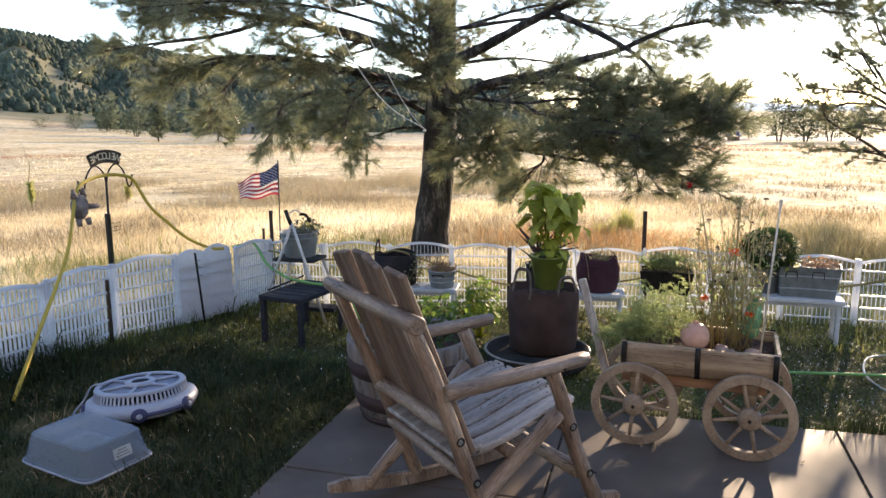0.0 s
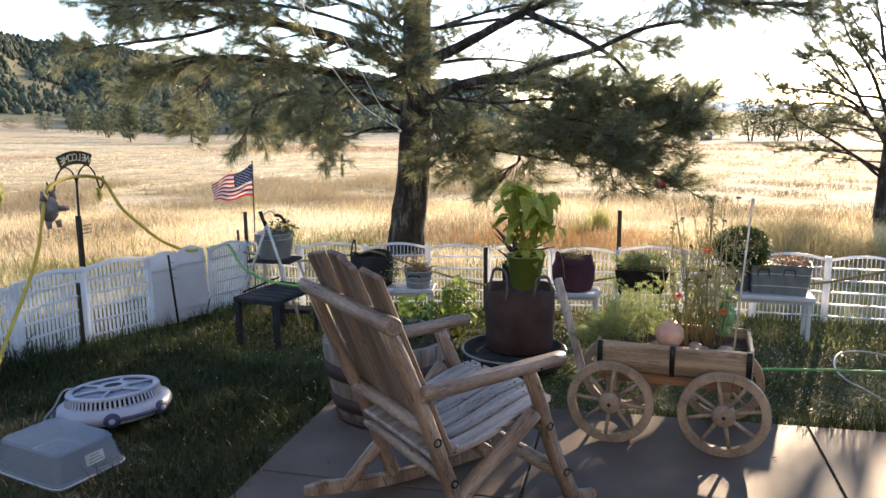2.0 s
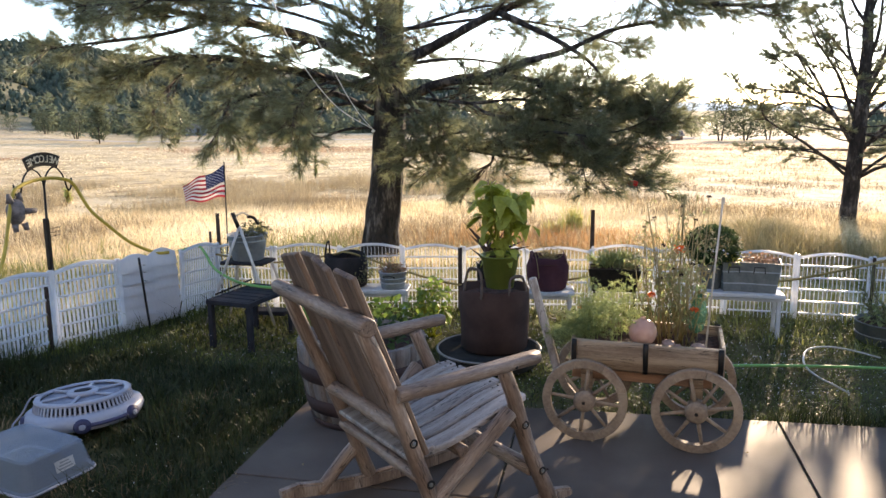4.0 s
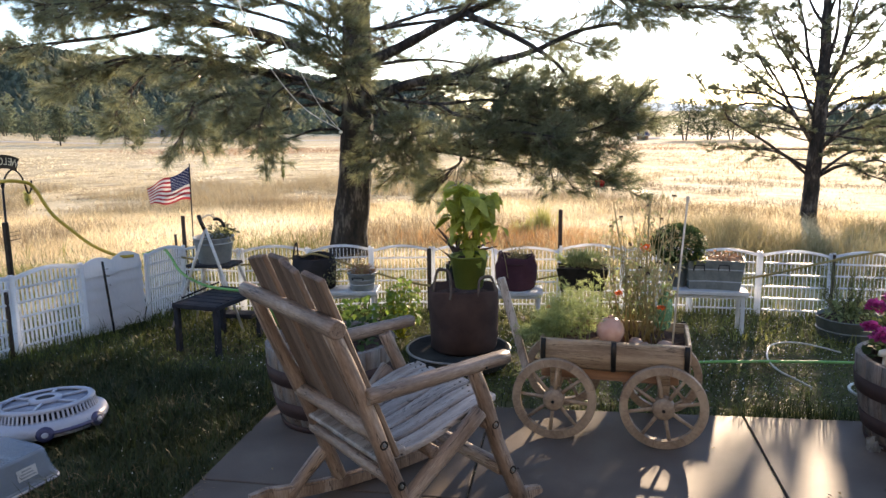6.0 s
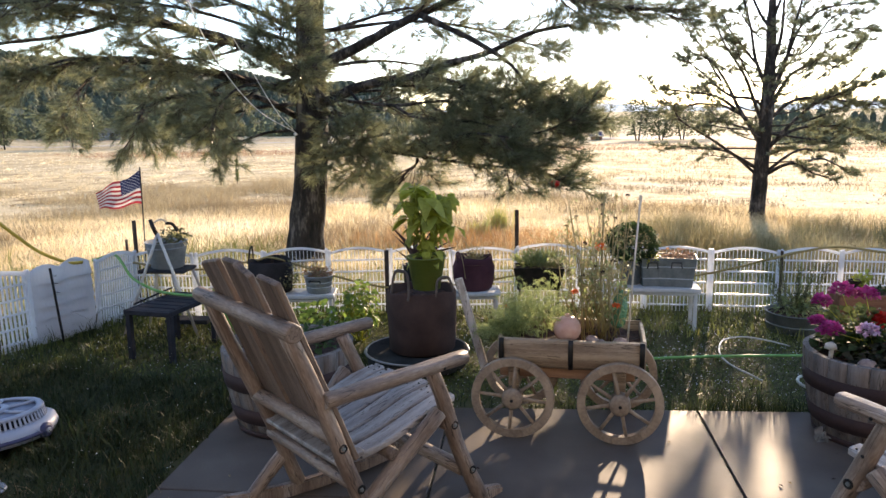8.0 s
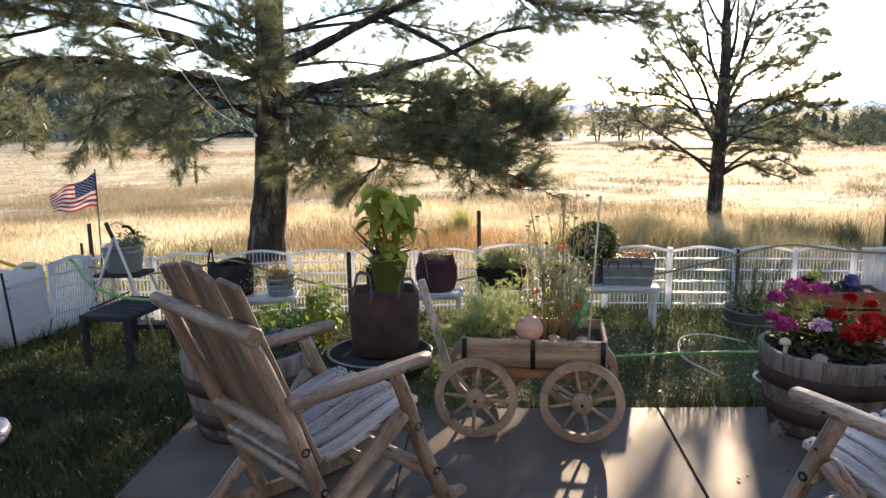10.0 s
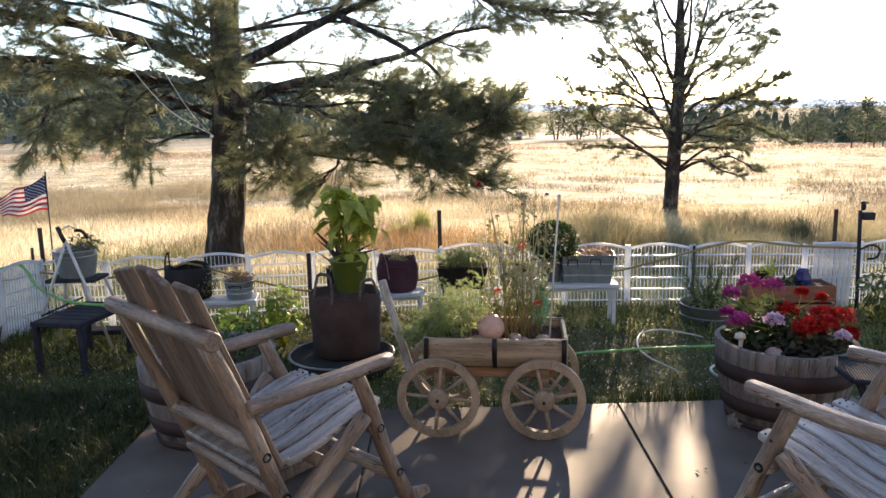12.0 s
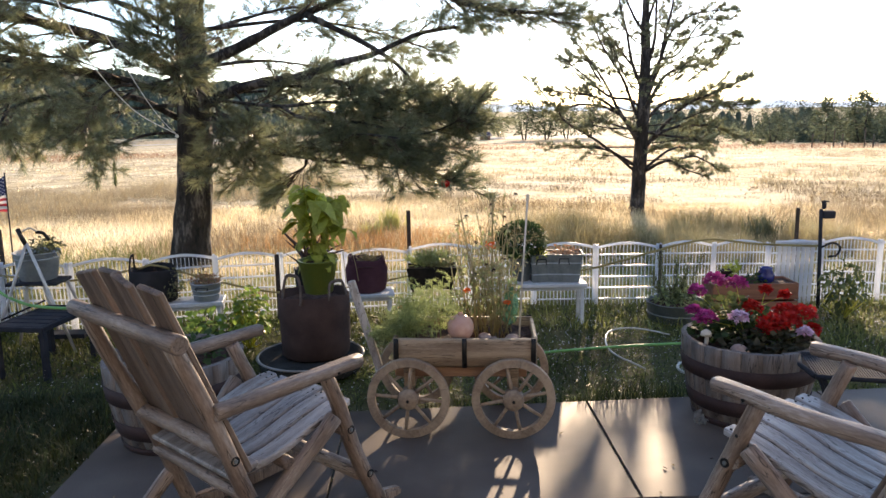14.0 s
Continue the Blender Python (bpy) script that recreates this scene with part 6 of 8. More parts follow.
snap = thing("tall_stalks", "tall leggy flowering stalks with orange red blooms in the wagon", "plant", WAG)
rs = np.random.RandomState(83)
bm = bmesh.new()
base, way = [], []
dry_base, dry_way = [], []
for k in range(40):
    b = Vector((rs.uniform(0.03, 0.25), rs.uniform(0.12, 0.34), 0.41))
    h = rs.uniform(0.28, 0.70)
    t = b + Vector((rs.uniform(-0.12, 0.11), rs.uniform(-0.08, 0.08), h))
    m = b.lerp(t, 0.5) + Vector((rs.uniform(-0.045, 0.045), rs.uniform(-0.03, 0.03), 0))
    if k % 3 == 0:
        blossom(snap, 300 + k, t[:], 0.006, 26, 0.009, TWIG, "seed_head", 1.0)
    part("stalk", tube([b, m, t], [0.0034, 0.0028, 0.0014], 5), DRYSTEM, snap)
    for q in range(5):
        u = rs.uniform(0.25, 0.95)
        p = b.lerp(m, u * 2) if u < 0.5 else m.lerp(t, u * 2 - 1)
        w = p + Vector((rs.uniform(-1, 1), rs.uniform(-1, 1), rs.uniform(0.1, 0.9))).normalized() * rs.uniform(0.03, 0.08)
        tube([p, p.lerp(w, 0.5) + Vector((0, 0, 0.004)), w], [0.0016, 0.0013, 0.001], 4, bm, caps=False)
        for e in range(8):
            (base if (k + e) % 3 == 0 else dry_base).append(p.lerp(w, rs.uniform(0.2, 1.05))[:])
            (way if (k + e) % 3 == 0 else dry_way).append(rs.normal(size=3) + np.array([0, 0, 0.1]))
part("shoot_mass", bm, DRYSTEM, snap)["kind"] = "stuff"
for who, pts, ways, sz, m in (("leaves", base, way, 0.028, FEATHER), ("dry_leaves", dry_base, dry_way, 0.02, DRYSTEM)):
    v, f = leaves(rs, np.array(pts), np.array(ways), sz * rs.uniform(0.5, 1.25, len(pts)), 0.45, 0.2, 0.35)
    soup(who, v, f, m, snap)["kind"] = "stuff"
for k, c in enumerate(((0.135, 0.2, 0.845), (0.145, 0.22, 0.825), (0.03, 0.16, 0.64), (0.21, 0.1, 0.60))):
    blossom(snap, 90 + k, c, 0.018 if k < 2 else 0.008, 36, 0.016, ORANGE, "bloom")

ob = thing("garden_stake", "tall thin white garden stake standing in the wagon", "stake", WAG)
part("rod", tube([(0.262, 0.10, 0.38), (0.28, 0.12, 0.72), (0.302, 0.14, 1.06)], [0.0042, 0.0042, 0.004], 8), STAKEWHITE, ob)
part("tip", box(0.014, 0.006, 0.03, (0.303, 0.14, 1.068), 0.002), STAKEWHITE, ob)
ob = thing("garden_stake", "tall thin bamboo stake standing among the stalks", "stake", WAG)
part("rod", tube([(0.14, 0.25, 0.38), (0.145, 0.25, 0.72), (0.15, 0.25, 1.08)], [0.005, 0.005, 0.004], 7), DRYSTEM, ob)
ob = thing("ceramic_ball", "glossy blush pink ceramic ball resting on the wagon soil", "ornament", WAG @ pose(0.0, 0.14, 0.412))
part("sphere", lathe([(0.012, 0.0)] + [(0.062 * math.sin(math.pi * k / 16), 0.062 - 0.062 * math.cos(math.pi * k / 16)) for k in range(2, 15)] + [(0.012, 0.121)], 28), TERRA, ob, smooth=True)
part("neck", lathe([(0.012, 0.119), (0.012, 0.13), (0.008, 0.133)], 12), TERRA, ob)
ob = thing("plastic_bottle", "translucent green plastic bottle stuck upside down in the soil", "bottle", WAG @ pose(0.222, 0.24, 0.462, 4, 5, 0))
part("shell", lathe([(0.012, 0.0), (0.034, 0.02), (0.036, 0.1), (0.026, 0.15), (0.012, 0.165), (0.012, 0.185)], 18), BOTTLE, ob, smooth=True)
for k, (x, y, r) in enumerate(((0.11, 0.12, 0.032), (0.235, 0.10, 0.034), (0.15, 0.10, 0.022))):
    rock = bmesh.new()
    bmesh.ops.create_icosphere(rock, subdivisions=2, radius=r)
    for v in rock.verts:
        v.co = v.co * (1 + 0.3 * noise.noise(v.co * 25 + Vector((k, 0, 0))))
        v.co.z *= 0.75
    o = tagged(part("rock", rock, STONE, None, smooth=True), "smooth reddish stone half sunk in the wagon soil", "stone", "stones in the wagon")
    o.matrix_world = WAG @ pose(x, y, 0.412 + r * 0.6)


# ---- grow bag with the basil pot, on its saucer ----
def felt_bag(name, label, m, r0, r1, h, material, handles=True, strap=None, seed=0, squash=1.0, sag=0.0, grips=((0, 0.055), (180, 0.055))):
    ob = thing(name, label, "planter", m)
    prof = [(r0 * 0.92, 0), (r0, 0.012), (r0 * 1.01, h * 0.3), (r1 * 1.02, h * 0.7), (r1, h - 0.01), (r1 - 0.004, h), (r1 - 0.012, h - 0.004), (r0 - 0.015, h * 0.72)]
    bm = lathe(prof, 30, 0.03, seed)
    for v in bm.verts:
        v.co.y *= squash
        top = v.co.z > h * 0.8
        if sag:
            v.co.x *= 1 + sag * math.sin(math.pi * min(1, v.co.z / h * 1.25)) - 0.5 * sag * top
            v.co.z += sag * (0.3 * (abs(v.co.x) / r1) ** 2 - 0.12) * h * top
        v.co += Vector((1, 1, 0)) * 0.014 * noise.noise((v.co.x * 7, v.co.y * 7, v.co.z * 9 + seed))
        v.co.z += 0.02 * noise.noise((v.co.x * 9, v.co.y * 9, seed)) * top
    part("bag", bm, material, ob, smooth=True)
    soil(ob, r1 - 0.012, h - 0.05, seed)
    if handles:
        for g, loop in grips:
            line = smooth_line([(0.0, -0.062, h - 0.035), (-0.002, -0.068, h + 0.005), (-0.012, -0.048, h + loop * 0.85), (-0.012, 0.0, h + loop), (-0.012, 0.048, h + loop * 0.85), (-0.002, 0.068, h + 0.005), (0.0, 0.062, h - 0.035)], 5)
            o = part("handle", tube(line, 0.010, 6, flat=0.4), strap or material, ob, smooth=True)
            o.matrix_basis = pose(0, 0, 0, 0, 0, g) @ pose(r1 - 0.016, 0, 0)
    return ob


saucer = thing("round_tub", "low dark round tub with a pale rolled rim", "tub", pose(-0.65, 4.25, -0.03))
part("shell", lathe([(0.20, 0.0), (0.29, 0.02), (0.30, 0.10), (0.292, 0.104), (0.275, 0.086), (0.10, 0.084), (0.02, 0.084)], 36), DISH, saucer, smooth=True)
part("rim", lathe([(0.292, 0.10), (0.302, 0.094), (0.312, 0.10), (0.302, 0.108)], 40, closed=True), RIMCHROME, saucer, smooth=True)
felt_bag("grow_bag", "large brown felt grow bag with looped handles", pose(-0.625, 4.31, 0.058, 0, 0, 15), 0.195, 0.205, 0.37, BAG, strap=BAND, seed=3, grips=((222, 0.13), (-52, 0.085)))
gp = thing("plant_pot", "bright green plastic plant pot standing in the grow bag", "pot", pose(-0.59, 4.28, 0.432))
part("pot", pot(0.08, 0.11, 0.192, lip=0.006), GREENPOT, gp, smooth=True)
soil(gp, 0.1, 0.168, 2)
basil = thing("basil_plant", "tall leafy green plant with large drooping leaves", "plant", pose(-0.59, 4.28, 0.60))
rs = np.random.RandomState(101)
tips = [(0.155 * math.cos(k * 2.4) * rs.uniform(0.35, 1) + 0.015, 0.13 * math.sin(k * 2.4) * rs.uniform(0.35, 1), rs.uniform(0.22, 0.46)) for k in range(22)]
stems(basil, 102, (0, 0, 0), tips, 0.006, LEAF, bow=0.02)
base, way, size = [], [], []
for t in tips:
    for q in range(5):
        a = rs.uniform(0, 6.28)
        base.append((t[0] + 0.012 * math.cos(a), t[1] + 0.012 * math.sin(a), t[2] - rs.uniform(0, 0.05)))
        way.append((math.cos(a), math.sin(a), rs.uniform(-0.15, 0.45)))
        size.append(rs.uniform(0.075, 0.13))
for q in range(70):
    a, h = rs.uniform(0, 6.28), rs.uniform(0.0, 0.3)
    r = rs.uniform(0.01, 0.09)
    base.append((r * math.cos(a), r * math.sin(a), h))
    way.append((math.cos(a), math.sin(a), rs.uniform(-0.2, 0.4)))
    size.append(rs.uniform(0.04, 0.08))
v, f = broad_leaves(rs, np.array(base), np.array(way), np.array(size), 0.8, 0.75)
c = soup("leaves", v, f, LEAF, basil)
c["kind"] = "stuff"
c.data.polygons.foreach_set("use_smooth", [True] * len(c.data.polygons))


# ---- benches and what stands on them ----
def bench(m, length, depth, top, label):
    ob = thing("low_bench", label, "bench", m, "white benches along the fence")
    part("top_board", box(length, depth, 0.03, (0, 0, top - 0.015), 0.005), BENCHWHITE, ob)
    part("apron", box(length - 0.06, 0.016, 0.022, (0, -depth / 2 + 0.03, top - 0.042), 0.003), BENCHWHITE, ob)
    part("apron", box(length - 0.06, 0.016, 0.022, (0, depth / 2 - 0.03, top - 0.042), 0.003), BENCHWHITE, ob)
    for x in (-1, 1):
        for y in (-1, 1):
            part("leg", box(0.025, 0.025, top - 0.028, (x * (length / 2 - 0.03), y * (depth / 2 - 0.035), (top - 0.03) / 2 - 0.002), 0.004), BENCHWHITE, ob)
    return ob


bench(pose(0.84, 5.16, -0.03, 0, 0, -2), 0.60, 0.24, 0.30, "low white painted bench holding tubs and a round mum")
bench(pose(-0.50, 5.22, -0.03, 0, 0, 6), 0.60, 0.24, 0.235, "low white painted bench holding a plum felt bag")
bench(pose(-1.62, 5.02, -0.03, 0, 0, 8), 0.56, 0.22, 0.25, "low white painted bench holding a bucket and a black pot")

felt_bag("felt_planter", "plum felt planter bag sagging on the white bench", pose(-0.385, 5.24, 0.205, 0, 0, 10), 0.122, 0.136, 0.24, PURPLE, seed=7, squash=0.85, sag=0.16, grips=((0, 0.02), (180, 0.02)))
ob = thing("dried_plant", "thin dried stems in the plum felt planter", "plant", pose(-0.385, 5.24, 0.40))
stems(ob, 111, (0, 0, 0), [(rs.uniform(-0.12, 0.12), rs.uniform(-0.1, 0.1), rs.uniform(0.05, 0.12)) for k in range(30)] + [(-0.1, 0, 0.3), (-0.14, 0.02, 0.26)], 0.002)
leafy(ob, 112, (0, 0, 0.03), (0.11, 0.09, 0.04), 120, 0.03, GREYLEAF)


def bucket(name, label, m, r0, r1, h, ribs=(0.35, 0.62), squash=1.0, handle=True):
    ob = thing(name, label, "bucket", m)
    bm = pot(r0, r1, h, 0.003, lip=0.004)
    for v in bm.verts:
        v.co.y *= squash
    part("shell", bm, ZINC, ob, smooth=True)
    for q in ribs:
        r = r0 + (r1 - r0) * q
        bm = lathe([(r, h * q - 0.006), (r + 0.004, h * q), (r, h * q + 0.006), (r - 0.003, h * q)], 28, closed=True)
        for v in bm.verts:
            v.co.y *= squash
        part("rib", bm, ZINC, ob, smooth=True)
    if handle:
        y = -(r0 + (r1 - r0) * 0.8) * squash - 0.006
        part("handle", tube(smooth_line([(-0.035, y + 0.004, h * 0.68), (-0.035, y - 0.012, h * 0.82), (0.035, y - 0.012, h * 0.82), (0.035, y + 0.004, h * 0.68)], 4), 0.004, 6), DARKMETAL, ob)
    bm = bmesh.new()
    n = 24
    c = bm.verts.new((0, 0, h * 0.85))
    ring = [bm.verts.new(((r1 - 0.008) * math.cos(2 * math.pi * k / n), (r1 - 0.008) * squash * math.sin(2 * math.pi * k / n), h * 0.84)) for k in range(n)]
    for k in range(n):
        bm.faces.new((c, ring[k], ring[(k + 1) % n]))
    part("soil", bm, SOIL, ob)
    return ob


def square_tub(label, m, w0, d0, w1, d1, h):
    """A galvanised tub with flared flat sides."""
    ob = thing("square_tub", label, "tub", m)
    bm = bmesh.new()
    rows = []
    for w, d, z in ((w0, d0, 0), (w1, d1, h), (w1 + 0.008, d1 + 0.008, h), (w1 + 0.008, d1 + 0.008, h + 0.008), (w1 - 0.008, d1 - 0.008, h + 0.008), (w0 - 0.006, d0 - 0.006, 0.006)):
        rows.append([bm.verts.new((sx * w / 2, sy * d / 2, z)) for sx, sy in ((-1, -1), (1, -1), (1, 1), (-1, 1))])
    for a, b in zip(rows, rows[1:]):
        for k in range(4):
            bm.faces.new((a[k], a[(k + 1) % 4], b[(k + 1) % 4], b[k]))
    bm.faces.new(rows[0][::-1])
    bm.faces.new(rows[-1])
    part("shell", bm, GALV, ob)
    for q in (0.3, 0.72):
        w, d = w0 + (w1 - w0) * q, d0 + (d1 - d0) * q
        # ribs in paler zinc, putting the light they catch into the colour
        part("rib", box(w + 0.006, d + 0.008, 0.009, (0, 0, h * q), 0.003), ZINC, ob)
    y = -(d0 + (d1 - d0) * 0.75) / 2
    part("handle", tube([(-0.035, y, h * 0.68), (-0.03, y - 0.014, h * 0.9), (0.03, y - 0.014, h * 0.9), (0.035, y, h * 0.68)], 0.004, 6), DARKMETAL, ob)
    part("soil", box(w1 - 0.02, d1 - 0.02, 0.01, (0, 0, h - 0.006), 0.002), SOIL, ob)
    return ob


square_tub("square galvanised tub with a wire handle on the bench", pose(0.99, 5.16, 0.27, 0, 0, -8), 0.205, 0.16, 0.255, 0.19, 0.19)
square_tub("plain galvanised tub beside the mum on the bench", pose(0.815, 5.17, 0.27, 0, 0, 6), 0.11, 0.15, 0.14, 0.18, 0.185)
ob = thing("sedum", "low reddish plant in the square tub", "plant", pose(0.99, 5.16, 0.46))
leafy(ob, 121, (0, 0, 0.02), (0.105, 0.075, 0.03), 160, 0.03, RUST, "leaves", 0.6)
ob = thing("plant_pot", "grey tapered pot under the round mum", "pot", pose(0.70, 5.18, 0.27))
part("pot", pot(0.055, 0.09, 0.17, lip=0.005), GALV, ob, smooth=True)
soil(ob, 0.08, 0.15, 4)
mum = thing("chrysanthemum", "round dense dark green mum dome in a pot", "plant", pose(0.70, 5.18, 0.555))
stems(mum, 123, (0, 0, -0.13), [(0.1 * math.cos(k), 0.1 * math.sin(k), -0.02 + 0.03 * (k % 3)) for k in range(12)], 0.004, DRYSTEM, bow=0.01)
leafy(mum, 124, (0, 0, 0), (0.178, 0.17, 0.135), 6500, 0.02, DARKLEAF, "leaves", 0.6, 0.2, 0.2, 0.7)
leafy(mum, 125, (0.12, -0.07, -0.09), (0.05, 0.04, 0.04), 60, 0.035, LEAF, "light_leaves", 0.6)

bucket("bucket", "small galvanised bucket with dry stems on the bench", pose(-1.45, 5.02, 0.22), 0.082, 0.10, 0.125)
ob = thing("dried_plant", "short brown dried stems in the galvanised bucket", "plant", pose(-1.45, 5.02, 0.325))
stems(ob, 127, (0, 0, 0), [(rs.uniform(-0.1, 0.1), rs.uniform(-0.08, 0.08), rs.uniform(0.03, 0.1)) for k in range(40)], 0.002)
leafy(ob, 128, (0, 0, 0.035), (0.095, 0.08, 0.035), 260, 0.026, RUST)
felt_bag("felt_planter", "black felt planter with a raised handle on the bench", pose(-1.80, 5.03, 0.22, 0, 0, 80), 0.145, 0.15, 0.225, BLACKFELT, handles=False, seed=9, sag=0.14)
bag_b = bpy.data.objects["felt_planter.001"]
part("handle", tube(smooth_line([(0.03, 0.145, 0.2), (0.03, 0.15, 0.29), (0.0, 0.135, 0.315), (-0.04, 0.13, 0.29), (-0.05, 0.14, 0.2)], 4), 0.0065, 6, flat=0.5), BLACKFELT, bag_b, smooth=True)
ob = thing("trailing_plant", "dark trailing foliage in the black felt planter", "plant", pose(-1.80, 5.03, 0.36))
leafy(ob, 129, (0.14, 0, -0.03), (0.07, 0.12, 0.11), 260, 0.028, GREYLEAF)

# black planter box on thin legs behind the wagon
ob = thing("planter_stand", "black planter box on thin black legs", "planter", pose(0.07, 5.15, -0.03))
bm = bmesh.new()
rows = [[bm.verts.new((sx * w / 2, sy * d / 2, z)) for sx, sy in ((-1, -1), (1, -1), (1, 1), (-1, 1))] for w, d, z in ((0.29, 0.15, 0.27), (0.345, 0.19, 0.425), (0.33, 0.175, 0.425), (0.28, 0.14, 0.285))]
for a, b in zip(rows, rows[1:]):
    for k in range(4):
        bm.faces.new((a[k], a[(k + 1) % 4], b[(k + 1) % 4], b[k]))
bm.faces.new(rows[0][::-1])
bm.faces.new(rows[-1])
part("trough", bm, BLACK, ob)
part("soil", box(0.32, 0.165, 0.01, (0, 0, 0.40), 0.002), SOIL, ob)
for x in (-0.13, 0.13):
    for y in (-0.06, 0.06):
        part("leg", tube(along((x, y, 0.28), (x * 1.1, y * 1.2, 0.0), 3), 0.008, 8), BLACK, ob)
ob = thing("trailing_plant", "fine grey green foliage filling the black trough", "plant", pose(0.07, 5.15, 0.38))
leafy(ob, 131, (0, 0, 0.05), (0.17, 0.1, 0.05), 900, 0.06, FEATHER, "leaves", 0.1, 1.0, 0.1)
stems(ob, 132, (0.1, 0, 0), [(rs.uniform(-0.15, 0.15), rs.uniform(-0.1, 0.1), rs.uniform(0.06, 0.14)) for k in range(40)], 0.0015)

# spiky plant in its pot behind the basil
ob = thing("plant_pot", "dark pot holding a spiky plant, behind the grow bag", "pot", pose(-0.75, 4.95, -0.03))
part("pot", pot(0.075, 0.09, 0.47, lip=0.006), DARKMETAL, ob, smooth=True)
soil(ob, 0.08, 0.45, 6)
ob = thing("spike_plant", "bronze spiky leaves fanning out of the pot", "plant", pose(-0.75, 4.95, 0.42))
rs2 = np.random.RandomState(133)
n = 18
a, e = rs2.uniform(0, 6.28, n), rs2.uniform(0.35, 1.3, n)
way = np.stack([np.cos(a) * np.cos(e), np.sin(a) * np.cos(e), np.sin(e)], 1)
for k in range(n):
    v, f = leaves(rs2, 0.012 * rs2.normal(size=(1, 3)), way[k:k + 1], rs2.uniform(0.2, 0.42, 1), 0.05, 0.3, 0.06)
    soup("spike", v, f, SPIKE, ob)

# leafy vegetables by the fence
ob = thing("vegetable_plant", "bright green bushy vegetable plant on the lawn", "plant", pose(-1.10, 4.72, -0.03))
stems(ob, 141, (0, 0, 0), [(rs.uniform(-0.11, 0.11), rs.uniform(-0.1, 0.1), rs.uniform(0.2, 0.40)) for k in range(16)], 0.005, LEAF)
leafy(ob, 142, (0, 0, 0.24), (0.13, 0.12, 0.16), 240, 0.058, VEGLEAF, "leaves", 0.7, 0.1, 0.4)
ob = thing("vegetable_plant", "low dark leafy plant beside the barrel", "plant", pose(-1.36, 4.5, -0.03))
stems(ob, 143, (0, 0, 0), [(rs.uniform(-0.2, 0.2), rs.uniform(-0.14, 0.14), rs.uniform(0.1, 0.25)) for k in range(14)], 0.005, DARKLEAF)
leafy(ob, 144, (0, 0, 0.15), (0.24, 0.2, 0.14), 300, 0.075, VEGLEAF, "leaves", 0.7, 0.2, 0.3)
ob = thing("vegetable_plant", "dull green leafy plant by the end of the fence", "plant", pose(2.93, 5.05, -0.03))
stems(ob, 145, (0, 0, 0), [(rs.uniform(-0.12, 0.12), rs.uniform(-0.1, 0.1), rs.uniform(0.15, 0.40)) for k in range(12)], 0.005, LEAF)
leafy(ob, 146, (0, 0, 0.22), (0.14, 0.12, 0.19), 170, 0.07, OLIVELEAF, "leaves", 0.55, 0.1, 0.4)
ob = thing("marigold", "small orange flower on the lawn by the bench", "plant", pose(-0.14, 4.98, -0.03))
stems(ob, 147, (0, 0, 0), [(0, 0, 0.17), (0.03, 0.02, 0.12)], 0.003, LEAF, bow=0.01)
blossom(ob, 148, (0, 0, 0.17), 0.018, 40, 0.018, ORANGE, "flower")

# galvanised ring planter and the crate on the right
ob = thing("round_tub", "low round galvanised tub full of green herbs", "tub", pose(1.79, 5.15, -0.03))
part("shell", pot(0.19, 0.2, 0.135, lip=0.006), GALV, ob, smooth=True)
part("rib", lathe([(0.194, 0.05), (0.2, 0.056), (0.194, 0.062), (0.19, 0.056)], 32, closed=True), GALV, ob, smooth=True)
soil(ob, 0.19, 0.11, 5)
ob = thing("herb_clump", "loose upright green herb in the galvanised tub", "plant", pose(1.79, 5.15, 0.08))
rs = np.random.RandomState(151)
tips = [(rs.uniform(-0.16, 0.16), rs.uniform(-0.1, 0.1), rs.uniform(0.1, 0.4) * (1 if k % 2 else 0.6)) for k in range(26)]
stems(ob, 152, (0, 0, 0), tips, 0.003, FEATHER, bow=0.03)
leafy(ob, 154, (0, 0, 0.06), (0.19, 0.18, 0.07), 420, 0.045, FEATHER, "low_leaves", 0.4, 0.5)
plume(ob, 153, [((t[0] * 0.6, t[1] * 0.6, t[2] * 0.3), t) for t in tips], 60, 0.05, 0.004, GREYLEAF, "fronds", 1.0)
ob = thing("wooden_crate", "red-brown wooden crate planter by the fence", "crate", pose(2.33, 5.2, -0.03, 0, 0, -1))
for z in (0.07, 0.2):
    part("front_board", box(0.6, 0.018, 0.115, (0, -0.11, z), 0.004), BRICKRED, ob)
    part("back_board", box(0.6, 0.018, 0.115, (0, 0.11, z), 0.004), BRICKRED, ob)
    for x in (-0.291, 0.291):
        part("end_board", box(0.018, 0.2, 0.115, (x, 0, z), 0.004), BRICKRED, ob)
part("soil", box(0.56, 0.2, 0.02, (0, 0, 0.235), 0.002), SOIL, ob)
ob = thing("herb_clump", "small bright green seedling in the crate", "plant", pose(2.25, 5.2, 0.21))
leafy(ob, 155, (-0.06, 0, 0.07), (0.05, 0.05, 0.09), 60, 0.06, LEAF, up=0.8)
leafy(ob, 156, (0.12, 0, 0.03), (0.12, 0.06, 0.03), 90, 0.04, DARKLEAF)
ob = thing("glazed_pot", "cobalt blue glazed pot standing in the crate", "pot", pose(2.445, 5.2, 0.205))
part("pot", lathe([(0.03, 0), (0.055, 0.02), (0.06, 0.06), (0.04, 0.10), (0.045, 0.115), (0.036, 0.115), (0.03, 0.1), (0.02, 0.05)], 20), COBALT, ob, smooth=True)
ob = thing("brown_pot", "small brown pot at the end of the crate", "pot", pose(2.16, 5.2, 0.215))
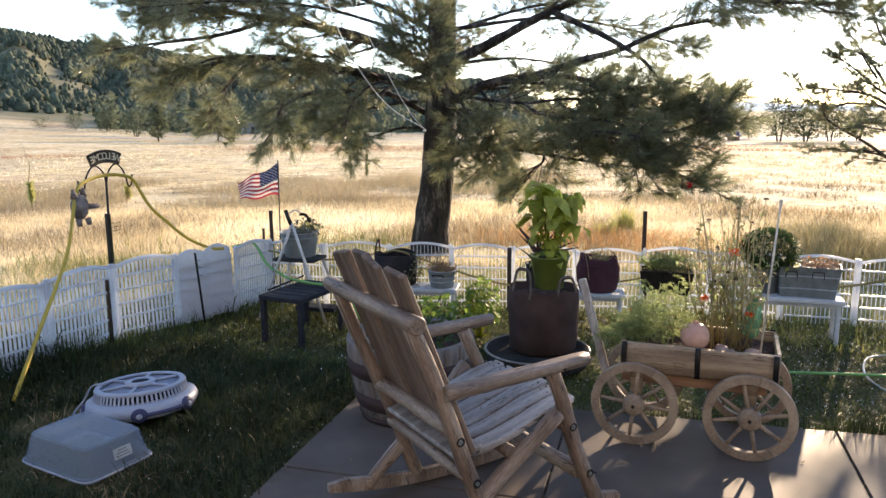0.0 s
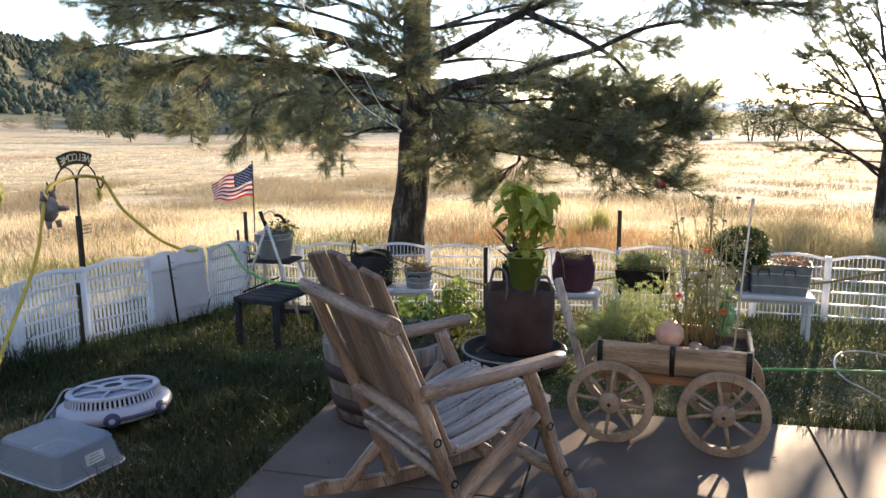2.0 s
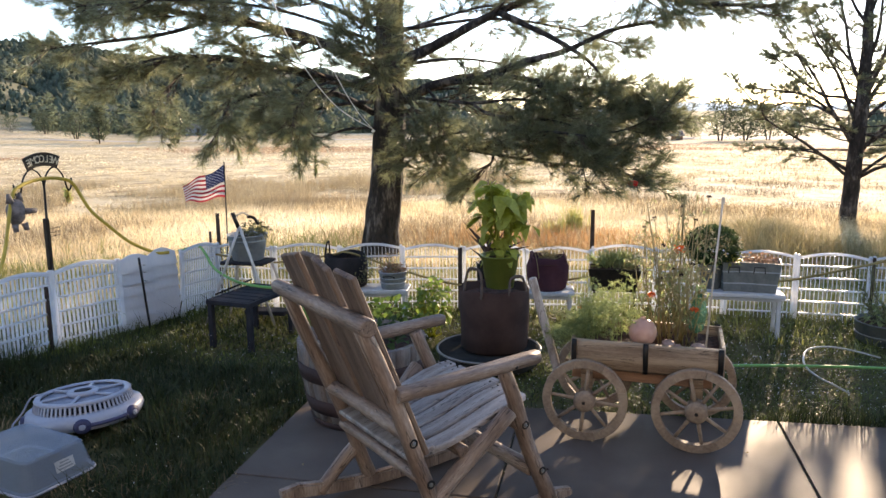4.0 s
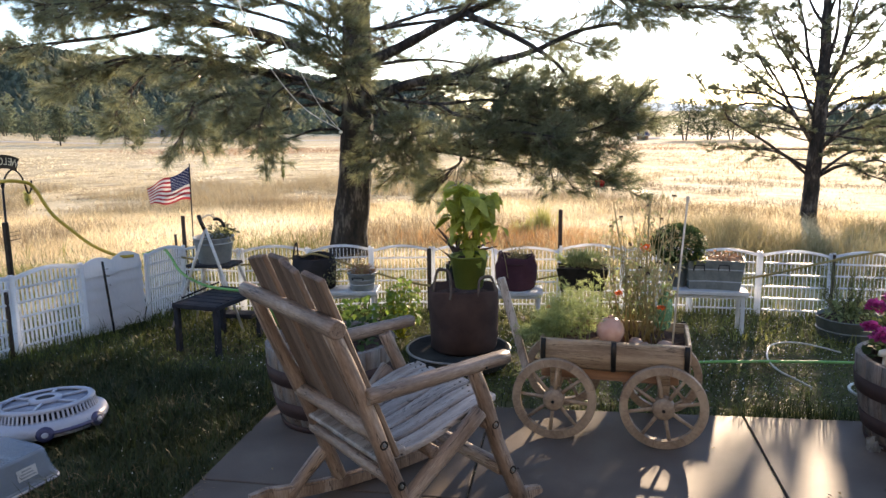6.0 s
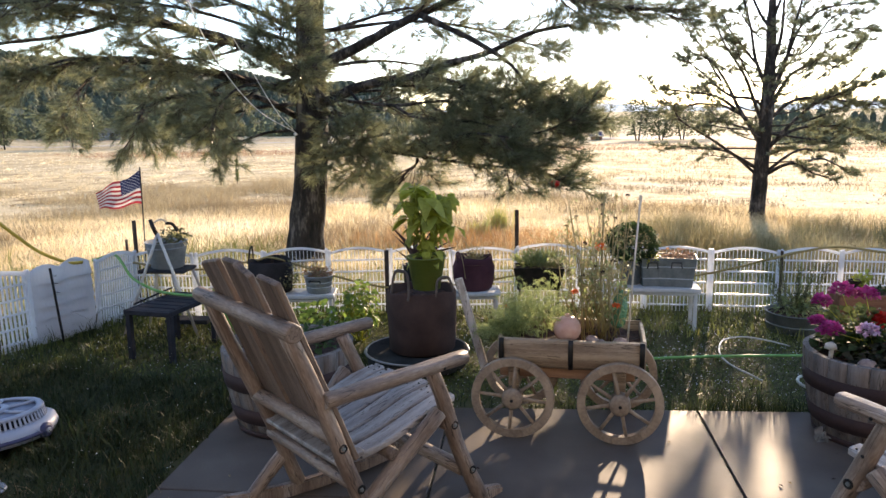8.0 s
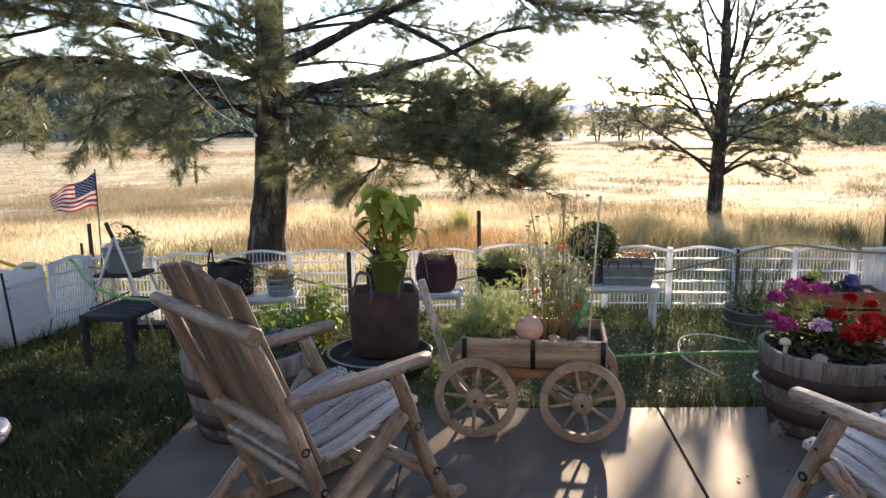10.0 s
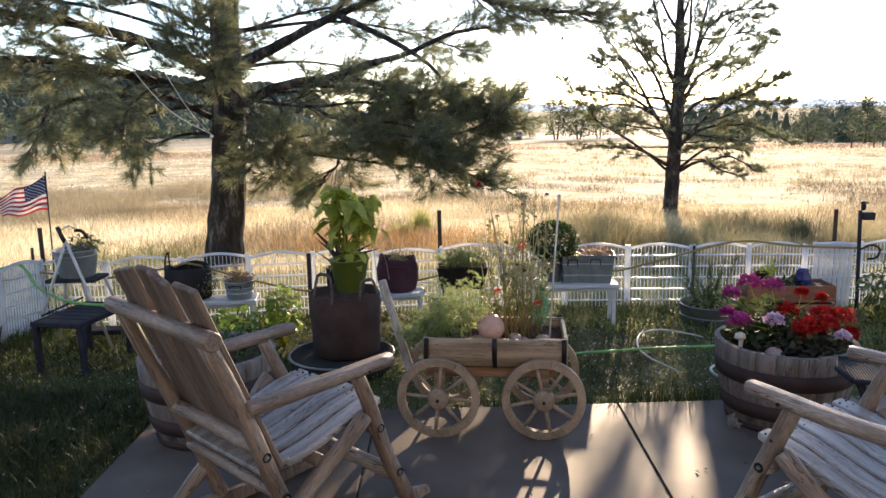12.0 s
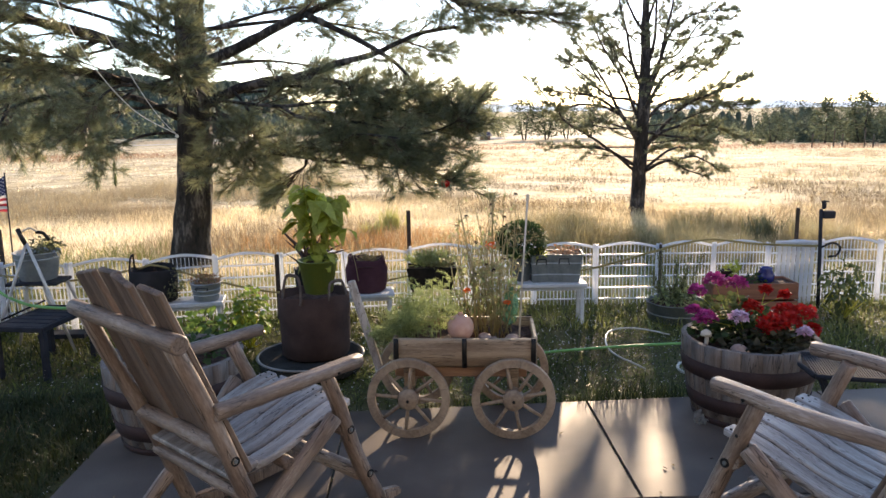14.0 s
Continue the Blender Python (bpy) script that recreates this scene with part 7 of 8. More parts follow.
part("pot", pot(0.03, 0.04, 0.09, lip=0.004), HOOP, ob, smooth=True)
# white sheet hung on the fence and the lamp post
ob = thing("white_panel", "narrow white plastic panel standing at the fence corner", "panel", pose(2.79, 5.48, -0.03, 2, 0, -6))
for k in range(8):
    part("slat", box(0.028, 0.016, 0.47, (-0.12 + 0.034 * k, 0, 0.235), 0.006), PANEL, ob)
part("cap", box(0.30, 0.03, 0.02, (0, 0, 0.478), 0.004), PANEL, ob)
ob = thing("sprinkler_post", "dark metal post with a small valve head at the fence", "post", pose(2.90, 5.33, -0.03))
part("pole", tube(along((0.01, 0, 0), (-0.02, 0, 0.74), 4), 0.013, 10), DARKMETAL, ob, smooth=True)
part("valve_box", box(0.09, 0.05, 0.055, (0.035, 0, 0.70), 0.008), DARKMETAL, ob)
part("cap", lathe([(0.008, 0.74), (0.016, 0.75), (0.016, 0.78), (0.006, 0.80)], 12), DARKMETAL, ob)
part("arm", tube([(-0.02, 0, 0.79), (0.0, 0, 0.80), (0.03, 0, 0.79)], 0.006, 6), DARKMETAL, ob)
part("elbow", tube(smooth_line([(0.0, 0, 0.46), (0.08, 0, 0.49), (0.14, 0, 0.46), (0.12, 0, 0.40), (0.06, 0, 0.39)], 5), 0.008, 8), DARKMETAL, ob)


# ---- corner by the pine: table, stand, flag ----
tab = thing("side_table", "low dark slatted patio side table on the grass", "table", pose(-2.235, 4.42, -0.03, 0, 0, -10))
for k in range(6):
    part("slat", box(0.27, 0.066, 0.012, (0, -0.19 + 0.076 * k, 0.316), 0.003), DARKMETAL, tab)
for s in (-1, 1):
    part("rim", box(0.33, 0.022, 0.03, (0, s * 0.24, 0.308), 0.004), DARKMETAL, tab)
    part("rim", box(0.022, 0.455, 0.03, (s * 0.152, 0, 0.308), 0.004), DARKMETAL, tab)
    for q in (-1, 1):
        part("leg", box(0.034, 0.034, 0.292, (s * 0.145, q * 0.225, 0.147), 0.004), DARKMETAL, tab)
st = thing("step_stand", "small folding step stool with pale legs carrying a bucket", "stool", pose(-2.5, 4.92, -0.03))
part("seat", box(0.33, 0.22, 0.022, (0, 0, 0.425), 0.006), DARKMETAL, st)
for a, b in (((0.02, -0.14, 0.70), (-0.235, -0.22, 0.0)), ((0.02, -0.14, 0.70), (0.295, -0.22, 0.0)), ((-0.13, 0.08, 0.42), (-0.2, 0.22, 0.0)), ((0.14, 0.08, 0.42), (0.22, 0.22, 0.0)), ((-0.05, -0.05, 0.42), (-0.16, -0.02, 0.0)), ((0.05, -0.05, 0.42), (0.12, -0.02, 0.0))):
    part("leg", tube(along(a, b, 4), 0.0105, 8), ALUMINIUM, st, smooth=True)
part("brace", tube(along((-0.16, -0.2, 0.22), (0.12, -0.19, 0.34), 3), 0.007, 6), DARKMETAL, st)
part("step", box(0.30, 0.12, 0.03, (0.18, -0.1, 0.09), 0.004), DARKMETAL, st)
part("grip", tube([(-0.03, -0.13, 0.79), (-0.01, -0.135, 0.74), (0.015, -0.14, 0.69)], 0.015, 8), BLACK, st, smooth=True)
part("grip", tube(smooth_line([(0.05, -0.08, 0.76), (0.09, -0.06, 0.75), (0.12, -0.05, 0.70)], 4), 0.011, 8), BLACK, st, smooth=True)
part("strap", tube(smooth_line([(-0.01, -0.12, 0.77), (0.03, -0.1, 0.79), (0.06, -0.08, 0.765)], 4), 0.006, 6), STAKEWHITE, st, smooth=True)
bucket("bucket", "galvanised bucket with greenery standing on the stool", pose(-2.505, 4.94, 0.406), 0.11, 0.14, 0.185, ribs=(0.78,), handle=False)
ob = thing("trailing_plant", "grey green plant in the bucket on the stool", "plant", pose(-2.48, 4.94, 0.57))
leafy(ob, 161, (0.03, 0, 0.05), (0.11, 0.1, 0.06), 260, 0.035, GREYLEAF)

flag = thing("garden_flag", "small striped flag with a starred blue corner on a thin stick", "flag", pose(-2.91, 5.42, -0.03))
part("stick", tube([(-0.03, 0, 0), (-0.01, 0, 0.5), (0.0, 0, 1.10)], 0.005, 8), BLACK, flag)
bm = bmesh.new()
NX, NY = 26, 13
gridv = [[None] * (NY + 1) for _ in range(NX + 1)]
for i in range(NX + 1):
    for j in range(NY + 1):
        u, w = i / NX, j / NY
        x = -0.005 - 0.365 * u
        z = 0.82 + 0.245 * w - 0.05 * u - 0.10 * u * w + 0.012 * math.sin(u * 9 + w * 2)
        gridv[i][j] = bm.verts.new((x, 0.03 * math.sin(u * 8 + w * 1.5) * u, z))
for i in range(NX):
    for j in range(NY):
        f = bm.faces.new((gridv[i][j], gridv[i][j + 1], gridv[i + 1][j + 1], gridv[i + 1][j]))
        f.smooth = True
        f.material_index = 2 if (j >= 6 and i < 11) else (0 if j % 2 == 0 else 1)
cloth = part("cloth", bm, [FLAGRED, FLAGWHITE, FLAGBLUE], flag)
stars = bmesh.new()
for a in range(9):
    for b in range(6 - a % 2):
        u, w = (0.4 + b + 0.5 * (a % 2)) * 11 / NX / 6, (6.4 + 6.2 * a / 8.6) / NY
        x = -0.005 - 0.365 * u
        z = 0.82 + 0.245 * w - 0.05 * u - 0.10 * u * w + 0.012 * math.sin(u * 9 + w * 2)
        y = 0.03 * math.sin(u * 8 + w * 1.5) * u
        for s in (-0.0025, 0.0025):
            ring = [stars.verts.new((x + r * math.sin(q * math.pi / 5), y + s, z + r * math.cos(q * math.pi / 5))) for q, r in ((q, 0.0075 if q % 2 == 0 else 0.003) for q in range(10))]
            stars.faces.new(ring)
part("stars", stars, FLAGWHITE, flag, "small white stars")

# ---- shepherd hook with the sign, ornament and hoses ----
HX, HY = -3.5, 4.155
hook = thing("welcome_hook", "black iron double hook with an arched sign plate at the top", "hook", pose(HX, HY, -0.05))
part("pole", tube([(0, 0.0, 0.0), (0, 0, 0.5), (0, 0.02, 1.10)], [0.011, 0.009, 0.007], 8), BLACK, hook)
part("sleeve", box(0.03, 0.03, 0.36, (0, 0.003, 0.66), 0.004), BLACK, hook)
for s in (-1, 1):
    line = smooth_line([(0, 0.02, 1.04), (0, 0.02 + s * 0.03, 1.12), (0, 0.02 + s * 0.10, 1.16), (0, 0.02 + s * 0.17, 1.11), (0, 0.02 + s * 0.215, 1.0), (0, 0.02 + s * 0.25, 1.03), (0, 0.02 + s * 0.255, 1.08)], 5)
    part("hook_arm", tube(line, 0.0055, 8), BLACK, hook, smooth=True)
for z in (0.72, 0.745, 0.77):
    part("pin", tube(along((0, 0, z), (0.02, 0.10, z + 0.002), 3), 0.0022, 5), BLACK, hook)
bm = bmesh.new()
rows = []
for k in range(13):
    a = radians(-24 + 48 * k / 12)
    rows.append([bm.verts.new((dx, 0.02 + r * math.sin(a), 0.86 + r * math.cos(a))) for r in (0.315, 0.40) for dx in (-0.003, 0.003)])
for a, b in zip(rows, rows[1:]):
    for p, q in ((0, 1), (1, 3), (3, 2), (2, 0)):
        bm.faces.new((a[p], a[q], b[q], b[p]))
bm.faces.new((rows[0][0], rows[0][2], rows[0][3], rows[0][1]))
bm.faces.new((rows[-1][0], rows[-1][1], rows[-1][3], rows[-1][2]))
bmesh.ops.recalc_face_normals(bm, faces=bm.faces)
plate = part("sign_plate", bm, BLACK, hook, "arched dark plate")
# raised letters for cut-outs; the bright field showing through is put in as cream
for k, ch in enumerate("WELCOME"):
    cu = bpy.data.curves.new("letter", "FONT")
    cu.body, cu.size, cu.extrude, cu.align_x, cu.align_y = ch, 0.066, 0.0045, "CENTER", "CENTER"
    tmp = bpy.data.objects.new("letter", cu)
    me = bpy.data.meshes.new_from_object(tmp)
    bpy.data.objects.remove(tmp)
    a = radians(19 - 38 * k / 6)
    o = link_mesh("letter", me, CREAM, plate)
    o.matrix_basis = Matrix.Translation((0, 0.02 + 0.357 * math.sin(a), 0.86 + 0.357 * math.cos(a))) @ pose(0, 0, 0, 0, 0, -90) @ pose(0, 0, 0, 90, 0, 0) @ pose(0, 0, 0, 0, 0, math.degrees(a) * 1.0)

owl = bmesh.new()
bmesh.ops.create_icosphere(owl, subdivisions=3, radius=0.07)
for v in owl.verts:
    v.co = Vector((v.co.x * 0.7, v.co.y * 0.8, v.co.z * 1.15)) * (1 + 0.12 * noise.noise(v.co * 30))
for y in (-0.035, 0.035):
    merge(owl, tube([(0, y, 0.06), (0, y * 1.3, 0.115)], [0.025, 0.008], 8))
    merge(owl, tube([(0.02, y * 1.1, -0.07), (0.03, y * 1.2, -0.115)], [0.02, 0.014], 8))
merge(owl, tube([(0.02, 0.05, 0.0), (0.04, 0.12, -0.005)], [0.02, 0.014], 8))
o = tagged(part("hanging_ornament", owl, GREYFUR, None, smooth=True), "grey resin animal ornament hanging from the iron hook", "ornament")
o.location = (-3.46, 3.87, 0.87)
ob = thing("ornament_cord", "short cord holding the ornament on the hook", "cord")
part("cord", tube([(-3.5, 3.92, 0.98), (-3.46, 3.87, 0.96)], 0.003, 6), BLACK, ob)


def hose(label, pts, r, material, per=8):
    ob = thing("garden_hose", label, "hose")
    part("pipe", tube(smooth_line(pts, per), r, 8), material, ob, smooth=True)


hose("yellow garden hose looped over the iron hook", [(-3.13, 2.92, 0.0), (-3.22, 3.2, 0.25), (-3.36, 3.62, 0.62), (-3.47, 3.86, 0.95), (-3.49, 3.97, 1.02), (-3.49, 4.15, 1.045), (-3.49, 4.32, 1.03), (-3.48, 4.42, 0.985), (-3.415, 4.477, 0.809), (-3.326, 4.544, 0.683), (-3.228, 4.614, 0.567), (-3.1, 4.7, 0.482), (-3.03, 4.77, 0.47)], 0.0115, YHOSE)
hose("green garden hose draped over the fence and across the side table", [(-3.0, 4.84, 0.468), (-2.93, 4.98, 0.48), (-2.84, 4.92, 0.45), (-2.7, 4.8, 0.36), (-2.5, 4.68, 0.31), (-2.33, 4.58, 0.306), (-2.16, 4.53, 0.306), (-2.09, 4.55, 0.3), (-2.0, 4.62, 0.2), (-1.95, 4.72, 0.03), (-1.9, 4.9, 0.0)], 0.0095, GHOSE)
hose("yellow hose laid along the fence rails", [(-2.85, 5.1, 0.40), (-2.4, 5.06, 0.36), (-1.95, 5.1, 0.42), (-1.8, 5.12, 0.44), (-1.45, 5.24, 0.30), (-1.0, 5.3, 0.19), (-0.5, 5.38, 0.20), (-0.1, 5.44, 0.26)], 0.0075, OLDHOSE)
hose("yellow hose running along the top of the far fence", [(1.0, 5.5, 0.24), (1.3, 5.5, 0.28), (1.7, 5.48, 0.39), (1.95, 5.47, 0.455), (2.15, 5.45, 0.485), (2.4, 5.43, 0.455), (2.6, 5.42, 0.44), (2.8, 5.38, 0.435), (2.9, 5.33, 0.44)], 0.0085, OLDHOSE)
hose("bright green hose lying across the lawn", [(0.5, 4.29, 0.0), (0.70, 4.317, 0.02), (0.886, 4.346, 0.024), (1.098, 4.373, 0.026), (1.349, 4.409, 0.024), (1.584, 4.435, 0.02), (1.8, 4.48, 0.01), (2.1, 4.58, 0.0)], 0.0085, GHOSE)
hose("pale hose lying in a loop on the lawn", [(1.62, 4.75, -0.02), (1.5, 4.79, 0.0), (1.36, 4.81, 0.015), (1.23, 4.74, 0.02), (1.16, 4.6, 0.022), (1.12, 4.4, 0.022), (1.14, 4.23, 0.02), (1.21, 4.14, 0.004), (1.27, 4.1, -0.02)], 0.0052, WHOSE)
hose("pale hose end beside the barrel", [(1.55, 4.1, 0.0), (1.49, 4.092, 0.015), (1.455, 4.075, 0.02), (1.423, 4.02, 0.02), (1.417, 3.964, 0.02), (1.438, 3.944, 0.01), (1.5, 3.92, -0.01)], 0.0075, WHOSE)

# ---- round fan and upturned tub on the lawn ----
fan = thing("round_fan", "round white plastic floor fan with slotted side and navy feet", "fan", pose(-2.43, 3.02, 0.0, -2, -5, -17) @ Matrix.Diagonal((1.06, 1.06, 0.92, 1.0)))
part("base_ring", lathe([(0.2, 0.0), (0.238, 0.008), (0.252, 0.04), (0.243, 0.07), (0.216, 0.084), (0.19, 0.084), (0.18, 0.03)], 48), FANWHITE, fan, smooth=True)
part("top_ring", lathe([(0.178, 0.128), (0.196, 0.120), (0.204, 0.130), (0.198, 0.140), (0.178, 0.140), (0.172, 0.134)], 48, closed=True), FANWHITE, fan, smooth=True)
part("core", lathe([(0.175, 0.03), (0.178, 0.11), (0.06, 0.105), (0.02, 0.1)], 36), DARKMETAL, fan)
rib = box(0.005, 0.0095, 0.052, (0, 0, 0), 0.0)
ribs_first = part("rib", rib, FANWHITE, fan)
for k in range(64):
    a = 2 * math.pi * k / 64
    o = ribs_first if k == 0 else link_shared("rib", ribs_first.data, fan)
    o.matrix_basis = Matrix.Translation((0.204 * math.cos(a), 0.204 * math.sin(a), 0.103)) @ pose(0, 0, 0, 0, 0, math.degrees(a)) @ pose(0, 0, 0, 0, -14, 0)
part("motor_cap", lathe([(0.068, 0.128), (0.068, 0.146), (0.06, 0.153), (0.046, 0.153), (0.04, 0.146), (0.01, 0.146)], 28), FANWHITE, fan, smooth=True)
part("motor_disc", lathe([(0.038, 0.147), (0.038, 0.149), (0.012, 0.149)], 24), DARKMETAL, fan, "dark disc inside the hub ring")
for k in range(6):
    a = 60 * k + 10
    part("grille_arm", box(0.125, 0.014, 0.012, (0.112, 0, 0.136), 0.003), FANWHITE, fan).matrix_basis = pose(0, 0, 0, 0, 0, a)
part("grille_plate", lathe([(0.172, 0.122), (0.172, 0.126), (0.03, 0.130), (0.03, 0.126)], 40, closed=True), mat("fan_grille", (0.17, 0.19, 0.25), (0.26, 0.29, 0.36), 30, 0.5, fine=120, bump=0.3, bump_dist=0.003), fan, "fine blue-grey grille between the arms")
for a in (-38, 15, 160, 200, 240):
    o = part("foot", lathe([(0.03, 0), (0.036, 0.01), (0.036, 0.03), (0.02, 0.036)], 18), FANBLUE, fan, "round navy blue foot")
    o.matrix_basis = pose(0, 0, 0, 0, 0, a) @ Matrix.Translation((0.226, 0, 0.036)) @ pose(0, 0, 0, 0, 90, 0)
    o2 = part("button", lathe([(0.014, 0), (0.014, 0.004), (0.008, 0.006)], 14), FANWHITE, fan)
    o2.matrix_basis = pose(0, 0, 0, 0, 0, a) @ Matrix.Translation((0.261, 0, 0.036)) @ pose(0, 0, 0, 0, 90, 0)
bm = tube([(0.245 * math.cos(radians(a)), 0.245 * math.sin(radians(a)), 0.036) for a in range(-32, 12, 4)], 0.016, 8, flat=0.7)
part("band", bm, FANBLUE, fan, "navy blue band")
part("cable", tube(smooth_line([(-0.12, -0.1, 0.15), (-0.2, -0.12, 0.13), (-0.25, -0.14, 0.05), (-0.24, -0.2, 0.0), (-0.1, -0.27, 0.0)], 6), 0.0045, 6), FANWHITE, fan)

tub = thing("storage_tub", "cloudy plastic storage tub lying upside down on the grass", "tub", pose(-2.30, 2.485, -0.005, 0, 0, -14))
bm = bmesh.new()
rows = []
for w, d, z in ((0.455, 0.335, 0.0), (0.455, 0.335, 0.018), (0.44, 0.32, 0.022), (0.385, 0.275, 0.124), (0.37, 0.26, 0.132)):
    ring = []
    for k in range(32):
        a = 2 * math.pi * (k + 0.5) / 32
        c, s = math.cos(a), math.sin(a)
        q = 9.0
        ring.append(bm.verts.new((w / 2 * math.copysign(abs(c) ** (2 / q), c), d / 2 * math.copysign(abs(s) ** (2 / q), s), z)))
    rows.append(ring)
for a, b in zip(rows, rows[1:]):
    for k in range(32):
        bm.faces.new((a[k], a[(k + 1) % 32], b[(k + 1) % 32], b[k]))
bm.faces.new(rows[-1])
part("shell", bm, TUBPLASTIC, tub)
part("rim", tube([(v[0], v[1], 0.008) for v in [(0.226 * math.copysign(abs(math.cos(a)) ** 0.22, math.cos(a)), 0.166 * math.copysign(abs(math.sin(a)) ** 0.22, math.sin(a))) for a in [2 * math.pi * k / 40 for k in range(41)]]], 0.006, 6), FANWHITE, tub)
END = Matrix.Translation((0.2085, 0.02, 0.07)) @ pose(0, 0, 0, 0, -15, 0)
lab = box(0.001, 0.085, 0.045, (0, 0, 0), 0.0)
bmesh.ops.transform(lab, matrix=END, verts=lab.verts)
part("paper_label", lab, PAPER, tub, "small grey paper label with illegible print")
for k in range(3):
    ink = box(0.001, 0.065 - 0.012 * k, 0.006, (0.0012, 0, 0.012 * (k - 1)), 0.0)
    bmesh.ops.transform(ink, matrix=END, verts=ink.verts)
    part("print_bar", ink, GREYINK, tub)

# ---- mesh lounger by the second chair ----
lou = thing("mesh_table", "low dark metal patio table with a wire mesh top", "table", pose(1.84, 2.80, 0.0, 0, 0, -16))
part("top_frame", tube([(-0.30, -0.14, 0.42), (0.30, -0.14, 0.42), (0.32, 0.0, 0.42), (0.30, 0.14, 0.42), (-0.30, 0.14, 0.42), (-0.33, 0.0, 0.42), (-0.30, -0.14, 0.42)], 0.010, 8), DARKMETAL, lou)
bm = bmesh.new()
for k in range(60):
    box(0.0062, 0.27, 0.004, (-0.30 + 0.6 * (k + 0.5) / 60, 0, 0.42), 0.0, bm=bm)
for k in range(6):
    box(0.60, 0.005, 0.004, (0, -0.12 + 0.048 * k, 0.417), 0.0, bm=bm)
part("mesh_top", bm, DARKMETAL, lou, "fine dark metal mesh")["kind"] = "stuff"
for s in (-1, 1):
    for q in (-1, 1):
        part("leg", tube(smooth_line([(s * 0.27, q * 0.12, 0.42), (s * 0.2, q * 0.09, 0.22), (s * 0.29, q * 0.13, 0.0)], 5), 0.009, 8), DARKMETAL, lou)

# ---- in the pine: cord and the red bauble ----
ob = thing("rope_loop", "pale looped rope hanging down from the pine's branches", "rope")
part("cord", tube(smooth_line([(-2.772, 6.15, 2.377), (-2.687, 6.24, 2.075), (-2.548, 6.33, 1.772), (-2.319, 6.41, 1.477), (-2.035, 6.5, 1.289)], 8), 0.0042, 6), ROPE, ob)
part("cord", tube(smooth_line([(-2.567, 6.15, 2.368), (-2.375, 6.24, 1.95), (-2.208, 6.32, 1.593), (-2.113, 6.41, 1.405), (-2.035, 6.5, 1.289)], 8), 0.0036, 6), ROPE, ob)
part("knot", lathe([(0.006, 0), (0.02, 0.012), (0.006, 0.03)], 10), ROPE, ob).location = (-2.035, 6.510, 1.257)
ob = thing("red_flower", "red cup-shaped flower ornament hanging at the tip of a pine branch", "ornament", pose(0.206, 6.3, 0.815))
part("cup", lathe([(0.012, 0), (0.04, 0.02), (0.045, 0.05), (0.02, 0.062), (0.01, 0.064)], 14), RED, ob, smooth=True)
part("wire", tube([(0, 0, 0.062), (0.02, 0, 0.10)], 0.003, 6), BLACK, ob)

# ---- weeds standing in the meadow ----
PALEWEED = mat("pale_weed", (0.38, 0.38, 0.12), (0.55, 0.52, 0.22), 9, 0.6, fine=40, bump=0, through_light=0.4, island=0.2)
for k, (x, y, h) in enumerate(((-9.35, 22.1, 1.5), (-8.88, 22.3, 1.05), (-11.6, 11.75, 1.2), (-11.2, 14.0, 0.4))):
    z = float(land(x, y))
    ob = thing("weed_stalk", "tall dry mullein stalk standing in the meadow", "weed", pose(x, y, z), "tall stalks in the meadow")
    bm = bmesh.new()
    for q in range(2 if k == 0 else 1):
        tube([(0.03 * q, 0, 0), (0.06 * q - 0.04, 0, h * 0.4), (0.04 - 0.02 * q, 0, h * 0.7), (0.1 * q - 0.07, 0, h * (1 - 0.25 * q))], [0.013, 0.012, 0.009, 0.005], 6, bm)
    part("stem", bm, TWIG if k < 2 else DRYSTEM, ob)
    v, f = needles(np.random.RandomState(200 + k), np.array([[0, 0, h * 0.1]]), np.array([[0, 0, h * (0.7 if k != 2 else 0.4)]]), 150 if k < 2 else 160, 0.15 if k < 2 else 0.13, 0.028 if k < 2 else 0.05, 1.5)
    soup("leaves", v, f, OLIVELEAF if k < 2 else PALEWEED, ob)
rs = np.random.RandomState(210)
for x, y, h in ((-0.42, 10.2, 0.42), (-0.62, 9.6, 0.28), (3.0, 8.6, 0.3), (-4.3, 8.7, 0.26), (3.85, 8.5, 0.42), (4.1, 8.8, 0.36)):
    ob = thing("weed_bush", "yellow green weed standing in the dry grass" if x < 3 else "olive grey weed standing in the dry grass", "weed", pose(x, y, float(land(x, y))), "weeds in the meadow")
    v, f = blades(rs, np.stack([0.07 * rs.normal(size=260), 0.07 * rs.normal(size=260), np.full(260, -0.02)], 1), h * rs.uniform(0.4, 1.1, 260), 0.012, 0.5)
    soup("leaves", v, f, PALEWEED if x < 3 else GREYLEAF, ob)["kind"] = "stuff"
x, y = rs.normal(-0.5, 0.9, 2600), rs.uniform(8.2, 9.6, 2600)
v, f = blades(rs, np.stack([x, y, land(x, y) - 0.01], 1), rs.uniform(0.1, 0.3, 2600), 0.005, 0.9)
tagged(soup("rust_grass", v, f, mat("amber_stalks", (0.42, 0.22, 0.09), (0.62, 0.38, 0.18), 0.6, 0.7, fine=4, bump=0, through_light=0.5, island=0.3)), "patch of amber seed stalks behind the fence", "grass", kind="stuff")
